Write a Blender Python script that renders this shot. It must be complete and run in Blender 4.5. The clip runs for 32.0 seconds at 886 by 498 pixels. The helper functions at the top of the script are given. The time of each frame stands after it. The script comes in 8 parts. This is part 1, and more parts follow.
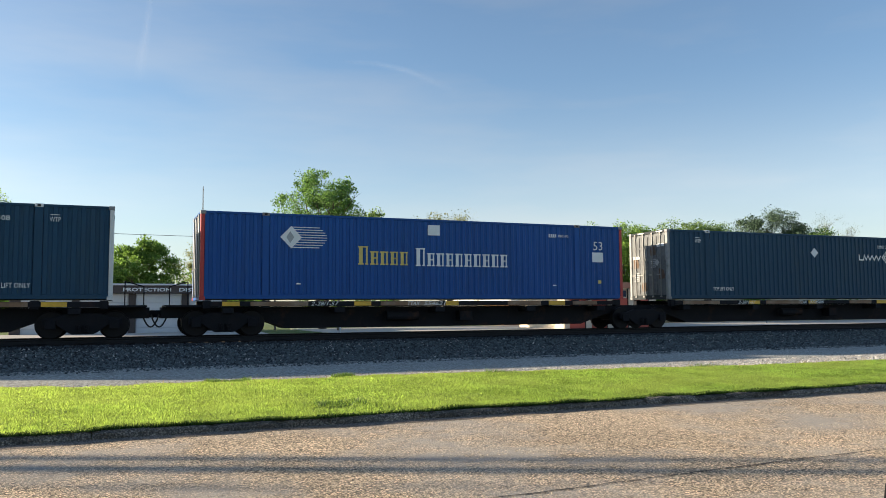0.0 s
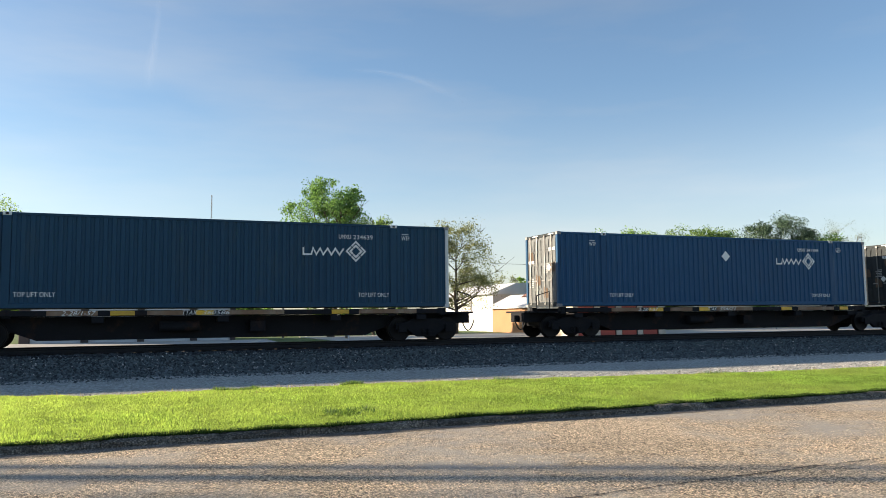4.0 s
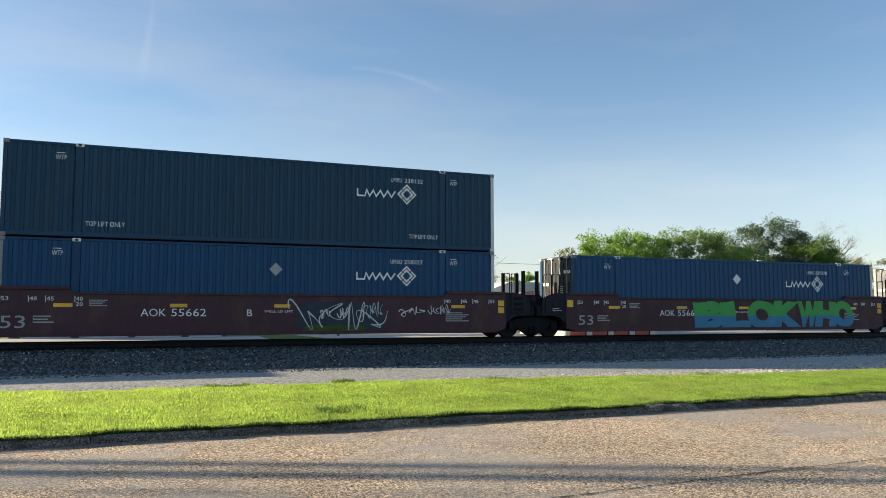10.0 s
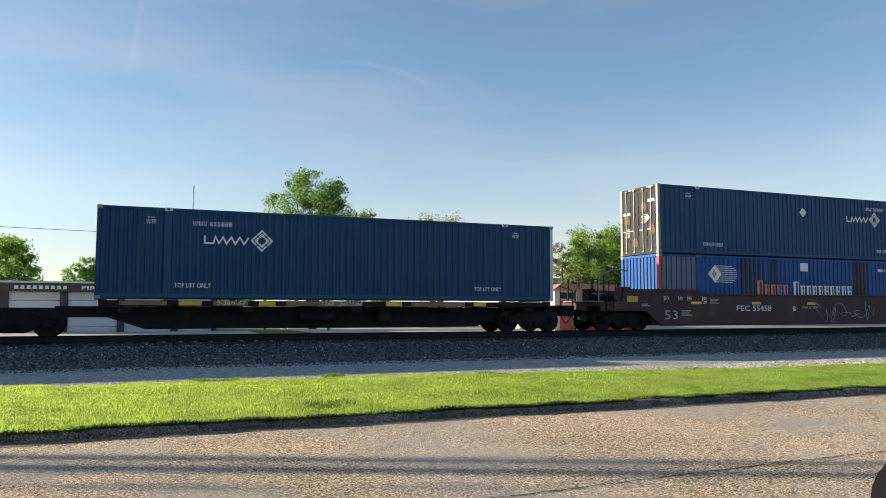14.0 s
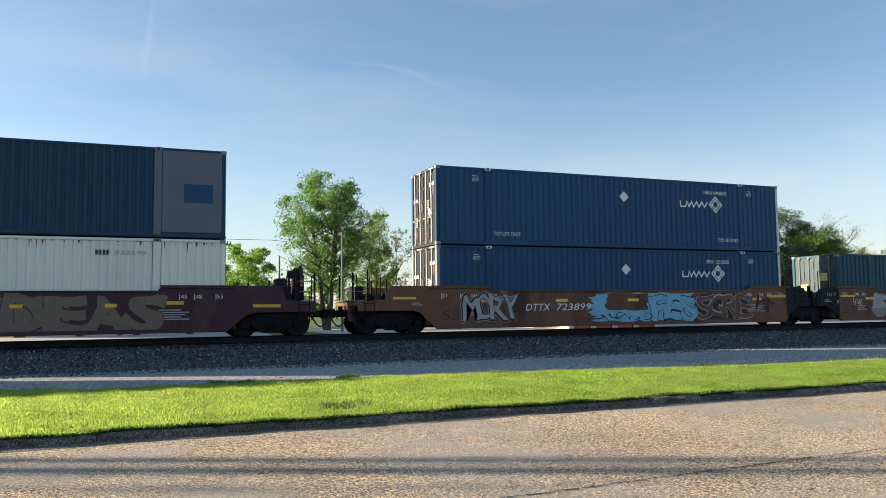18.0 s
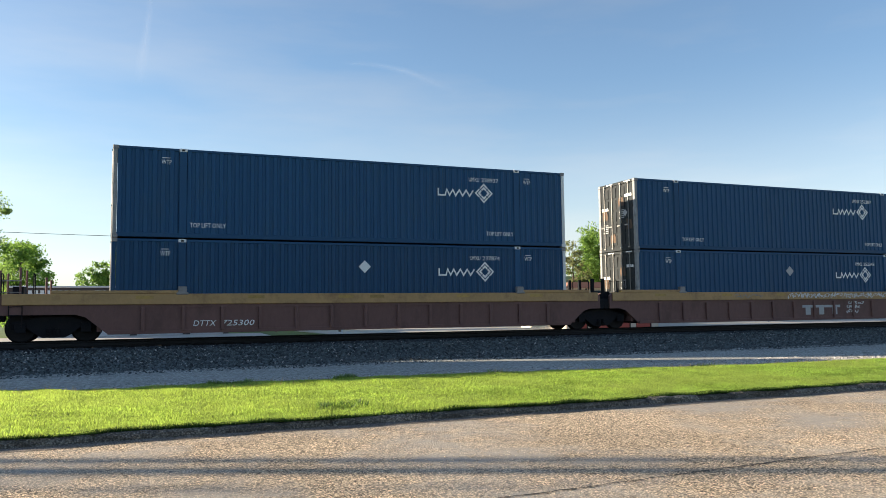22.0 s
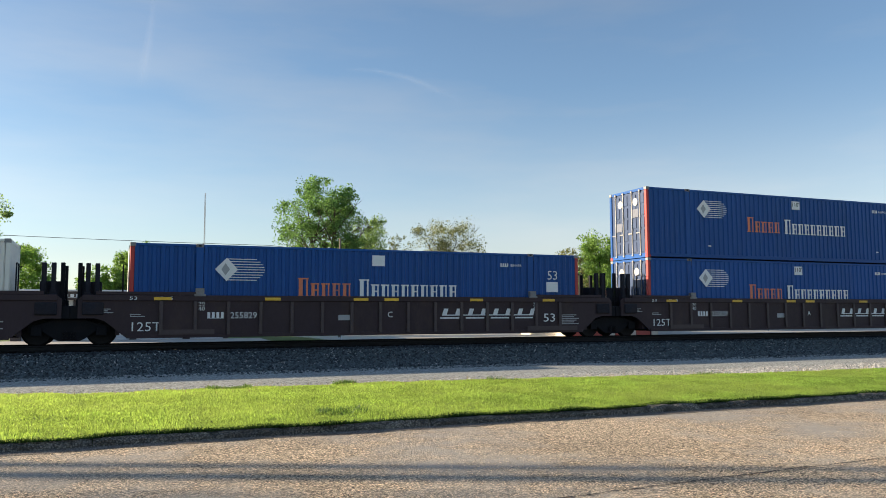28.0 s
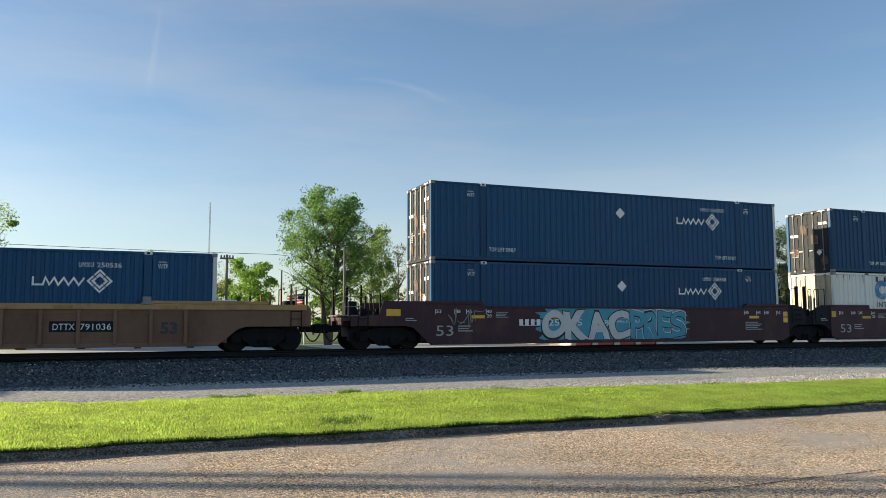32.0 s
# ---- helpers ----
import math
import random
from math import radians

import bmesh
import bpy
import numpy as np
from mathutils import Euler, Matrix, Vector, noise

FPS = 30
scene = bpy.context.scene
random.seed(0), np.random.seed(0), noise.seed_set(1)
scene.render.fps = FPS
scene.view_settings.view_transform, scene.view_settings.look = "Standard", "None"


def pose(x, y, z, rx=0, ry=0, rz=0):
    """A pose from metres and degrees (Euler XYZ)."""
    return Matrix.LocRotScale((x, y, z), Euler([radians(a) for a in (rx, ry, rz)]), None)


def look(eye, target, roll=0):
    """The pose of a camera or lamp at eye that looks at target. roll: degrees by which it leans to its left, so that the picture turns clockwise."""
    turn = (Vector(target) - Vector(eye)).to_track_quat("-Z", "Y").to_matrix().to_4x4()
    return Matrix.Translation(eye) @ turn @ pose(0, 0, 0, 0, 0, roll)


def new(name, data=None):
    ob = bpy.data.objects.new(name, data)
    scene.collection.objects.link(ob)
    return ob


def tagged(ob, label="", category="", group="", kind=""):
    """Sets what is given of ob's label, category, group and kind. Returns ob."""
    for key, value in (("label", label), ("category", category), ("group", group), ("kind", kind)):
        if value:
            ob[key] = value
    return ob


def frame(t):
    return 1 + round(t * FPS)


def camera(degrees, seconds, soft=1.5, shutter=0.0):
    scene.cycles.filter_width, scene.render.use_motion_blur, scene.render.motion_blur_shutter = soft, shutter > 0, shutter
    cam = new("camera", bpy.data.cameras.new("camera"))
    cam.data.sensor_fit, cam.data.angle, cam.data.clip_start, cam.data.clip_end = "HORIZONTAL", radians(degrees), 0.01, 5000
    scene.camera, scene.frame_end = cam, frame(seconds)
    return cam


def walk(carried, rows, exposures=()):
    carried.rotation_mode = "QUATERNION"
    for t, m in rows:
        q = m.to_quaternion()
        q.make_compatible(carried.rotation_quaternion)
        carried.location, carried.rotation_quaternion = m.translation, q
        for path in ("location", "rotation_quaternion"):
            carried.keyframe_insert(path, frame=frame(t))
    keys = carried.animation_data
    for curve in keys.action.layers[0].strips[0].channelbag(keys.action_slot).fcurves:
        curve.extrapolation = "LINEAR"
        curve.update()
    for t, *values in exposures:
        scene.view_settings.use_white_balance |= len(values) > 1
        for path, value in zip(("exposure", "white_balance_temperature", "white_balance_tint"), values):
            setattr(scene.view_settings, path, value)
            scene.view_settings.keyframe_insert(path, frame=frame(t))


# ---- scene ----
# Camera: held by hand on the street, turning a little; one lens.
cam = camera(58.6, 32.0, soft=0.9, shutter=0.0)
EYE = (0.0, 0.0, 1.5)
PATH = [
    (0.0, 94.324, 0.361, -22.552), (0.5, 94.458, 0.435, -22.467), (1.0, 94.582, 0.476, -22.360),
    (1.5, 94.690, 0.508, -22.226), (2.0, 94.780, 0.550, -22.107), (2.5, 94.838, 0.567, -22.009),
    (3.0, 94.866, 0.552, -21.951), (3.5, 94.877, 0.558, -21.951), (5.5, 94.866, 0.517, -22.093),
    (6.0, 94.862, 0.469, -22.122), (6.5, 94.862, 0.391, -22.146), (7.0, 94.848, 0.268, -22.180),
    (7.5, 94.845, 0.175, -22.218), (8.0, 94.842, 0.135, -22.274), (8.5, 94.828, 0.086, -22.335),
    (9.0, 94.814, 0.021, -22.398), (9.5, 94.801, 0.001, -22.466), (10.0, 94.773, 0.013, -22.523),
    (10.5, 94.751, 0.002, -22.576), (11.0, 94.707, -0.035, -22.634), (11.5, 94.679, -0.052, -22.726),
    (12.0, 94.659, -0.096, -22.866), (12.5, 94.617, -0.170, -23.040), (13.0, 94.560, -0.191, -23.202),
    (13.5, 94.488, -0.169, -23.289), (14.0, 94.398, -0.063, -23.247), (14.5, 94.299, 0.044, -23.066),
    (16.5, 94.412, 0.629, -22.253), (17.0, 94.391, 0.672, -22.225), (17.5, 94.376, 0.660, -22.218),
    (18.0, 94.376, 0.632, -22.261), (18.5, 94.391, 0.563, -22.341), (19.0, 94.403, 0.485, -22.435),
    (19.5, 94.398, 0.460, -22.510), (20.0, 94.379, 0.461, -22.563), (20.5, 94.369, 0.471, -22.570),
    (21.0, 94.363, 0.519, -22.540), (21.5, 94.370, 0.605, -22.490), (22.0, 94.383, 0.659, -22.441),
    (22.5, 94.387, 0.670, -22.415), (23.0, 94.387, 0.671, -22.421), (23.5, 94.390, 0.660, -22.444),
    (24.0, 94.399, 0.625, -22.483), (24.5, 94.405, 0.604, -22.512), (25.0, 94.398, 0.620, -22.533),
    (25.5, 94.385, 0.657, -22.531), (27.5, 94.638, 0.367, -22.484), (28.0, 94.844, 0.238, -22.448),
    (28.5, 95.054, 0.144, -22.371), (29.0, 95.235, 0.083, -22.280), (29.5, 95.390, 0.131, -22.195),
    (30.0, 95.497, 0.161, -22.122), (30.5, 95.554, 0.135, -22.077), (31.0, 95.558, 0.138, -22.072),
    (31.5, 95.532, 0.178, -22.097), (32.0, 95.505, 0.180, -22.132),
]
TRAVEL = [(0.0, 0.00), (1.0, 24.11), (2.0, 48.65), (3.0, 72.87), (3.4, 82.44), (5.5, 132.73), (6.0, 144.72), (7.0, 168.88), (8.0, 193.11), (9.0, 217.06), (10.0, 240.45), (11.0, 264.50), (12.0, 288.64), (13.0, 312.76), (14.0, 336.61), (14.5, 348.61), (16.5, 396.65), (17.0, 408.68), (18.0, 432.81), (19.0, 457.21), (20.0, 481.19), (21.0, 505.23), (22.0, 529.32), (23.0, 553.35), (24.0, 577.31), (25.0, 601.28), (25.5, 613.33), (27.5, 661.41), (28.0, 673.39), (29.0, 697.29), (30.0, 721.25), (31.0, 745.13), (32.0, 769.06)]
walk(cam, [(t, pose(*EYE, rx, ry, rz)) for t, rx, ry, rz in PATH], exposures=[(t, e, 6620, 10) for t, e in ((0.0, 1.40), (7.0, 1.48), (9.5, 1.46), (11.0, 1.38), (14.0, 1.38), (16.5, 1.54), (17.3, 1.54), (18.0, 1.50), (21.0, 1.55), (24.0, 1.55), (25.5, 1.46), (27.5, 1.34), (29.0, 1.36), (32.0, 1.29))])

# Low evening sun behind the train, from the head of the train.
SUN_AZ = radians(64.5)   # turned from +y towards -x
SUN_EL = radians(13.3)
world = bpy.data.worlds.new("sky")
scene.world = world
world.use_nodes = True
wn = world.node_tree.nodes
wl = world.node_tree.links
sky = wn.new("ShaderNodeTexSky")
sky.sky_type = "NISHITA"
sky.sun_disc = False
sky.sun_elevation = SUN_EL
sky.sun_rotation = -SUN_AZ
sky.air_density = 1.0
sky.dust_density = 0.3
sky.ozone_density = 3.0
# faint streaks of high haze pale the blue a little
wtc = wn.new("ShaderNodeTexCoord")
wmp = wn.new("ShaderNodeMapping")
wmp.inputs["Scale"].default_value = (1.2, 1.2, 6.0)
wno = wn.new("ShaderNodeTexNoise")
wno.inputs["Scale"].default_value = 1.6
wno.inputs["Detail"].default_value = 6.0
wno.inputs["Roughness"].default_value = 0.55
wl.new(wtc.outputs["Generated"], wmp.inputs[0])
wl.new(wmp.outputs[0], wno.inputs["Vector"])
wra = wn.new("ShaderNodeMapRange")
wra.inputs["From Min"].default_value, wra.inputs["From Max"].default_value = 0.42, 0.72
wra.inputs["To Min"].default_value, wra.inputs["To Max"].default_value = 0.96, 0.70
wl.new(wno.outputs["Fac"], wra.inputs["Value"])
whs = wn.new("ShaderNodeHueSaturation")
wsx = wn.new("ShaderNodeSeparateXYZ")
wl.new(wtc.outputs["Generated"], wsx.inputs[0])
whz = wn.new("ShaderNodeMapRange")
whz.inputs["From Min"].default_value, whz.inputs["From Max"].default_value = 0.02, 0.28
whz.inputs["To Min"].default_value, whz.inputs["To Max"].default_value = 0.70, 1.0
wl.new(wsx.outputs[2], whz.inputs["Value"])
wmu = wn.new("ShaderNodeMath")
wmu.operation = "MULTIPLY"
wl.new(wra.outputs[0], wmu.inputs[0])
wl.new(whz.outputs[0], wmu.inputs[1])
# a low bank of thin cloud away from the sun
wbz = wn.new("ShaderNodeMapRange")
wbz.interpolation_type = "SMOOTHSTEP"
wbz.inputs["From Min"].default_value, wbz.inputs["From Max"].default_value = 0.26, 0.10
wl.new(wsx.outputs[2], wbz.inputs["Value"])
wbx = wn.new("ShaderNodeMapRange")
wbx.interpolation_type = "SMOOTHSTEP"
wbx.inputs["From Min"].default_value, wbx.inputs["From Max"].default_value = 0.22, 0.62
wl.new(wsx.outputs[0], wbx.inputs["Value"])
wbm = wn.new("ShaderNodeMath")
wbm.operation = "MULTIPLY"
wl.new(wbz.outputs[0], wbm.inputs[0])
wl.new(wbx.outputs[0], wbm.inputs[1])
wbn = wn.new("ShaderNodeMath")
wbn.operation = "MULTIPLY"
wl.new(wbm.outputs[0], wbn.inputs[0])
wl.new(wno.outputs["Fac"], wbn.inputs[1])
wbs = wn.new("ShaderNodeMapRange")
wbs.inputs["To Min"].default_value, wbs.inputs["To Max"].default_value = 1.0, 0.55
wl.new(wbn.outputs[0], wbs.inputs["Value"])
wbv = wn.new("ShaderNodeMapRange")
wbv.inputs["To Min"].default_value, wbv.inputs["To Max"].default_value = 1.0, 1.12
wl.new(wbn.outputs[0], wbv.inputs["Value"])
wm3 = wn.new("ShaderNodeMath")
wm3.operation = "MULTIPLY"
wl.new(wmu.outputs[0], wm3.inputs[0])
wl.new(wbs.outputs[0], wm3.inputs[1])
wvx = wn.new("ShaderNodeMapRange")
wvx.inputs["From Min"].default_value, wvx.inputs["From Max"].default_value = 0.30, 0.80
wvx.inputs["To Min"].default_value, wvx.inputs["To Max"].default_value = 1.0, 0.91
wl.new(wsx.outputs[0], wvx.inputs["Value"])
wm4 = wn.new("ShaderNodeMath")
wm4.operation = "MULTIPLY"
wl.new(wbv.outputs[0], wm4.inputs[0])
wl.new(wvx.outputs[0], wm4.inputs[1])
wl.new(wm4.outputs[0], whs.inputs["Value"])
wl.new(wm3.outputs[0], whs.inputs["Saturation"])
wl.new(sky.outputs[0], whs.inputs["Color"])
wl.new(whs.outputs[0], wn["Background"].inputs[0])
wn["Background"].inputs[1].default_value = 0.079
lamp = bpy.data.lights.new("sun", "SUN")
lamp.energy = 5.0
lamp.angle = radians(0.6)
lamp.color = (1.0, 0.83, 0.62)
sun_dir = Vector((-math.sin(SUN_AZ) * math.cos(SUN_EL), math.cos(SUN_AZ) * math.cos(SUN_EL), math.sin(SUN_EL)))
new("sun", lamp).matrix_world = look(sun_dir * 200, (0, 0, 0))

# ---------------------------------------------------------------- materials
def mat(name, base, rough=0.6, metal=0.0, var=0.15, scale=3.0, fine=40.0, bump=0.0, bump_scale=60.0, stain=None, stain_amt=0.0,
        stretch=(1, 1, 1), stain_scale=1.2, obj_var=0.0, island=0.0, translucent=0.0, trans_col=None, stain_lo=0.5, spec=0.5, alt=None, speck=0.0, speck_scale=60.0, bump_depth=0.02):
    """A procedural surface: base colour varied at two scales, stains with a shape of their own, fine relief."""
    m = bpy.data.materials.new(name)
    m.use_nodes = True
    nt = m.node_tree
    nodes, links = nt.nodes, nt.links
    b = nodes["Principled BSDF"]
    b.inputs["Roughness"].default_value = rough
    b.inputs["Metallic"].default_value = metal
    b.inputs["Specular IOR Level"].default_value = spec
    tc = nodes.new("ShaderNodeTexCoord")
    mp = nodes.new("ShaderNodeMapping")
    mp.inputs["Scale"].default_value = stretch
    links.new(tc.outputs["Object"], mp.inputs[0])

    def noise_tex(sc, detail=4.0, rgh=0.6):
        n = nodes.new("ShaderNodeTexNoise")
        n.inputs["Scale"].default_value = sc
        n.inputs["Detail"].default_value = detail
        n.inputs["Roughness"].default_value = rgh
        links.new(mp.outputs[0], n.inputs["Vector"])
        return n.outputs["Fac"]

    def math_node(op, a, c):
        n = nodes.new("ShaderNodeMath")
        n.operation = op
        for i, v in enumerate((a, c)):
            if isinstance(v, (int, float)):
                n.inputs[i].default_value = v
            else:
                links.new(v, n.inputs[i])
        return n.outputs[0]

    big, small = noise_tex(scale), noise_tex(fine, 3.0, 0.7)
    amount = math_node("ADD", math_node("MULTIPLY", math_node("SUBTRACT", big, 0.5), var * 3.0), math_node("MULTIPLY", math_node("SUBTRACT", small, 0.5), var * 2.2))
    value = math_node("ADD", amount, 1.0)
    if obj_var:
        info = nodes.new("ShaderNodeObjectInfo")
        value = math_node("MULTIPLY", value, math_node("ADD", math_node("MULTIPLY", math_node("SUBTRACT", info.outputs["Random"], 0.5), obj_var * 2), 1.0))
    if island:
        geo = nodes.new("ShaderNodeNewGeometry")
        value = math_node("MULTIPLY", value, math_node("ADD", math_node("MULTIPLY", math_node("SUBTRACT", geo.outputs["Random Per Island"], 0.5), island * 2), 1.0))
    if speck:
        vor = nodes.new("ShaderNodeTexVoronoi")
        vor.inputs["Scale"].default_value = speck_scale
        links.new(mp.outputs[0], vor.inputs["Vector"])
        grain = nodes.new("ShaderNodeSeparateColor")
        links.new(vor.outputs["Color"], grain.inputs[0])
        value = math_node("MULTIPLY", value, math_node("ADD", math_node("MULTIPLY", math_node("SUBTRACT", grain.outputs[0], 0.5), speck * 2), 1.0))
        pit = nodes.new("ShaderNodeMapRange")
        pit.inputs["From Min"].default_value, pit.inputs["From Max"].default_value = 0.36, 0.66
        pit.inputs["To Min"].default_value, pit.inputs["To Max"].default_value = 1.0, 0.34
        links.new(vor.outputs["Distance"], pit.inputs["Value"])
        value = math_node("MULTIPLY", value, pit.outputs[0])
    hsv = nodes.new("ShaderNodeHueSaturation")
    hsv.inputs["Color"].default_value = (*base, 1)
    links.new(value, hsv.inputs["Value"])
    col = hsv.outputs[0]
    if alt:
        mixa = nodes.new("ShaderNodeMix")
        mixa.data_type = "RGBA"
        ra = nodes.new("ShaderNodeValToRGB")
        ra.color_ramp.elements[0].position, ra.color_ramp.elements[1].position = 0.42, 0.6
        links.new(noise_tex(scale * 0.37, 3.0), ra.inputs[0])
        links.new(ra.outputs[0], mixa.inputs["Factor"])
        links.new(col, mixa.inputs["A"])
        mixa.inputs["B"].default_value = (*alt, 1)
        col = mixa.outputs["Result"]
    if stain:
        mix = nodes.new("ShaderNodeMix")
        mix.data_type = "RGBA"
        ramp = nodes.new("ShaderNodeValToRGB")
        ramp.color_ramp.elements[0].position = stain_lo
        ramp.color_ramp.elements[1].position = min(0.99, stain_lo + 0.18)
        links.new(noise_tex(stain_scale, 6.0, 0.7), ramp.inputs[0])
        links.new(math_node("MULTIPLY", ramp.outputs[0], stain_amt), mix.inputs["Factor"])
        links.new(col, mix.inputs["A"])
        mix.inputs["B"].default_value = (*stain, 1)
        col = mix.outputs["Result"]
    links.new(col, b.inputs["Base Color"])
    if bump:
        bp = nodes.new("ShaderNodeBump")
        bp.inputs["Strength"].default_value = bump
        bp.inputs["Distance"].default_value = bump_depth
        height = noise_tex(bump_scale, 4.0, 0.65)
        if speck:
            height = math_node("SUBTRACT", height, math_node("MULTIPLY", vor.outputs["Distance"], 0.8))
        links.new(height, bp.inputs["Height"])
        links.new(bp.outputs[0], b.inputs["Normal"])
    if translucent:
        tr = nodes.new("ShaderNodeBsdfTranslucent")
        h2 = nodes.new("ShaderNodeHueSaturation")
        h2.inputs["Color"].default_value = (*(trans_col or base), 1)
        links.new(value, h2.inputs["Value"])
        links.new(h2.outputs[0], tr.inputs["Color"])
        ms = nodes.new("ShaderNodeMixShader")
        ms.inputs[0].default_value = translucent
        links.new(b.outputs[0], ms.inputs[1])
        links.new(tr.outputs[0], ms.inputs[2])
        links.new(ms.outputs[0], nodes["Material Output"].inputs["Surface"])
    return m


RUST = (0.16, 0.06, 0.025)
M = {}
M["navy"] = mat("navy_paint", (0.0125, 0.064, 0.145), 0.5, 0, 0.10, 0.6, 9, stretch=(1, 1, 0.25), stain=(0.03, 0.06, 0.09), stain_amt=0.3, obj_var=0.16, spec=0.2)
M["slate_navy"] = mat("faded_slate_navy_paint", (0.0155, 0.056, 0.103), 0.55, 0, 0.12, 0.6, 9, stretch=(1, 1, 0.25), stain=(0.04, 0.06, 0.07), stain_amt=0.35, obj_var=0.08, spec=0.2)
M["blue"] = mat("blue_paint", (0.010, 0.075, 0.270), 0.45, 0, 0.10, 0.7, 9, stretch=(1, 1, 0.25), stain=(0.02, 0.06, 0.16), stain_amt=0.3, obj_var=0.12, spec=0.2)
M["teal"] = mat("teal_paint", (0.0115, 0.066, 0.103), 0.5, 0, 0.10, 0.7, 9, stretch=(1, 1, 0.25), stain=(0.03, 0.06, 0.07), stain_amt=0.3, obj_var=0.1, spec=0.2)
M["slate"] = mat("slate_patch", (0.11, 0.125, 0.165), 0.6, 0, 0.12, 0.8, 12)
M["white"] = mat("white_paint", (0.765, 0.75, 0.69), 0.55, 0, 0.07, 0.8, 14, stretch=(1, 1, 0.12), stain=(0.24, 0.15, 0.09), stain_amt=0.65, stain_scale=3.5, stain_lo=0.62, obj_var=0.06)
M["post_white"] = mat("white_post", (0.58, 0.59, 0.58), 0.5, 0, 0.08, 2, 20, stain=RUST, stain_amt=0.4, stain_lo=0.62)
M["post_worn"] = mat("worn_white_post", (0.24, 0.25, 0.25), 0.55, 0, 0.15, 2, 16, stain=(0.05, 0.065, 0.08), stain_amt=0.7, stain_lo=0.48, stain_scale=2.5)
M["post_red"] = mat("red_post", (0.42, 0.035, 0.03), 0.5, 0, 0.1, 2, 20)
M["grey_door"] = mat("grey_door", (0.20, 0.215, 0.22), 0.5, 0, 0.1, 2, 20, stain=RUST, stain_amt=0.5, stain_lo=0.6)
M["navy_door"] = mat("weathered_door_paint", (0.028, 0.034, 0.038), 0.6, 0, 0.22, 1.5, 12, stain=(0.07, 0.055, 0.045), stain_amt=0.45, stain_lo=0.55, stain_scale=1.9, spec=0.12)
M["pale_door"] = mat("chalky_grey_door_paint", (0.12, 0.13, 0.135), 0.6, 0, 0.3, 1.8, 10, stain=(0.04, 0.045, 0.055), stain_amt=0.7, stain_lo=0.5, stain_scale=2.2, spec=0.3)
M["blue_door"] = mat("dull_blue_door_paint", (0.022, 0.048, 0.115), 0.5, 0, 0.2, 1.5, 12, stain=(0.10, 0.10, 0.11), stain_amt=0.4, stain_lo=0.55, spec=0.3)
M["tan_door"] = mat("rusted_tan_door_paint", (0.20, 0.165, 0.11), 0.65, 0, 0.3, 1.6, 10, stain=(0.20, 0.075, 0.02), stain_amt=0.75, stain_lo=0.50, stain_scale=1.6, spec=0.3)
M["cream_door"] = mat("yellowed_door_paint", (0.47, 0.405, 0.29), 0.55, 0, 0.14, 1.5, 12, stain=RUST, stain_amt=0.45, stain_lo=0.58)
M["teal_door"] = mat("dull_teal_door_paint", (0.030, 0.062, 0.072), 0.5, 0, 0.2, 1.5, 12, stain=(0.10, 0.09, 0.07), stain_amt=0.4, stain_lo=0.55, spec=0.3)
M["rod"] = mat("galvanised_rod", (0.22, 0.22, 0.215), 0.45, 0.4, 0.12, 6, 40, stain=RUST, stain_amt=0.6, stain_lo=0.55)
M["casting"] = mat("casting", (0.22, 0.22, 0.22), 0.6, 0.2, 0.15, 8, 40, stain=RUST, stain_amt=0.7)
M["dark"] = mat("dark_recess", (0.012, 0.012, 0.013), 0.8, 0, 0.2, 5, 30)
M["mark_white"] = mat("white_lettering", (0.72, 0.74, 0.74), 0.6, 0, 0.10, 2, 22, stain=(0.2, 0.25, 0.3), stain_amt=0.35, stain_lo=0.55)
M["mark_grey"] = mat("grey_lettering", (0.34, 0.35, 0.36), 0.6, 0, 0.12, 2, 22)
M["mark_yellow"] = mat("yellow_lettering", (0.62, 0.50, 0.14), 0.6, 0, 0.10, 2, 22, stain=(0.1, 0.12, 0.1), stain_amt=0.4, stain_lo=0.58)
M["mark_cream"] = mat("cream_lettering", (0.66, 0.62, 0.42), 0.6, 0, 0.10, 2, 22)
M["mark_blue"] = mat("faded_blue_mark", (0.04, 0.20, 0.42), 0.6, 0, 0.15, 1.2, 16, stain=(0.55, 0.58, 0.58), stain_amt=0.75, stain_lo=0.5, stain_scale=2.2, stretch=(1, 1, 0.5))
M["mark_faded"] = mat("worn_blue_mark", (0.10, 0.28, 0.44), 0.6, 0, 0.15, 1.2, 16, stain=(0.6, 0.61, 0.59), stain_amt=0.9, stain_lo=0.4, stain_scale=1.4, stretch=(1, 1, 0.4))
M["mark_orange"] = mat("orange_lettering", (0.66, 0.20, 0.09), 0.6, 0, 0.15, 2, 22, stain=(0.10, 0.11, 0.22), stain_amt=0.45, stain_lo=0.5)
M["rust_mark"] = mat("worn_rust_red_mark", (0.165, 0.045, 0.032), 0.7, 0, 0.3, 2, 14, stain=(0.16, 0.10, 0.07), stain_amt=0.5, stain_lo=0.5)
M["mark_dark"] = mat("dark_lettering", (0.03, 0.035, 0.045), 0.6, 0, 0.2, 3, 22)
M["maroon"] = mat("maroon_car_paint", (0.061, 0.030, 0.038), 0.6, 0, 0.18, 0.7, 10, stain=(0.11, 0.065, 0.045), stain_amt=0.5, stretch=(1, 1, 0.5), obj_var=0.1, bump=0.1, bump_scale=8, spec=0.2)
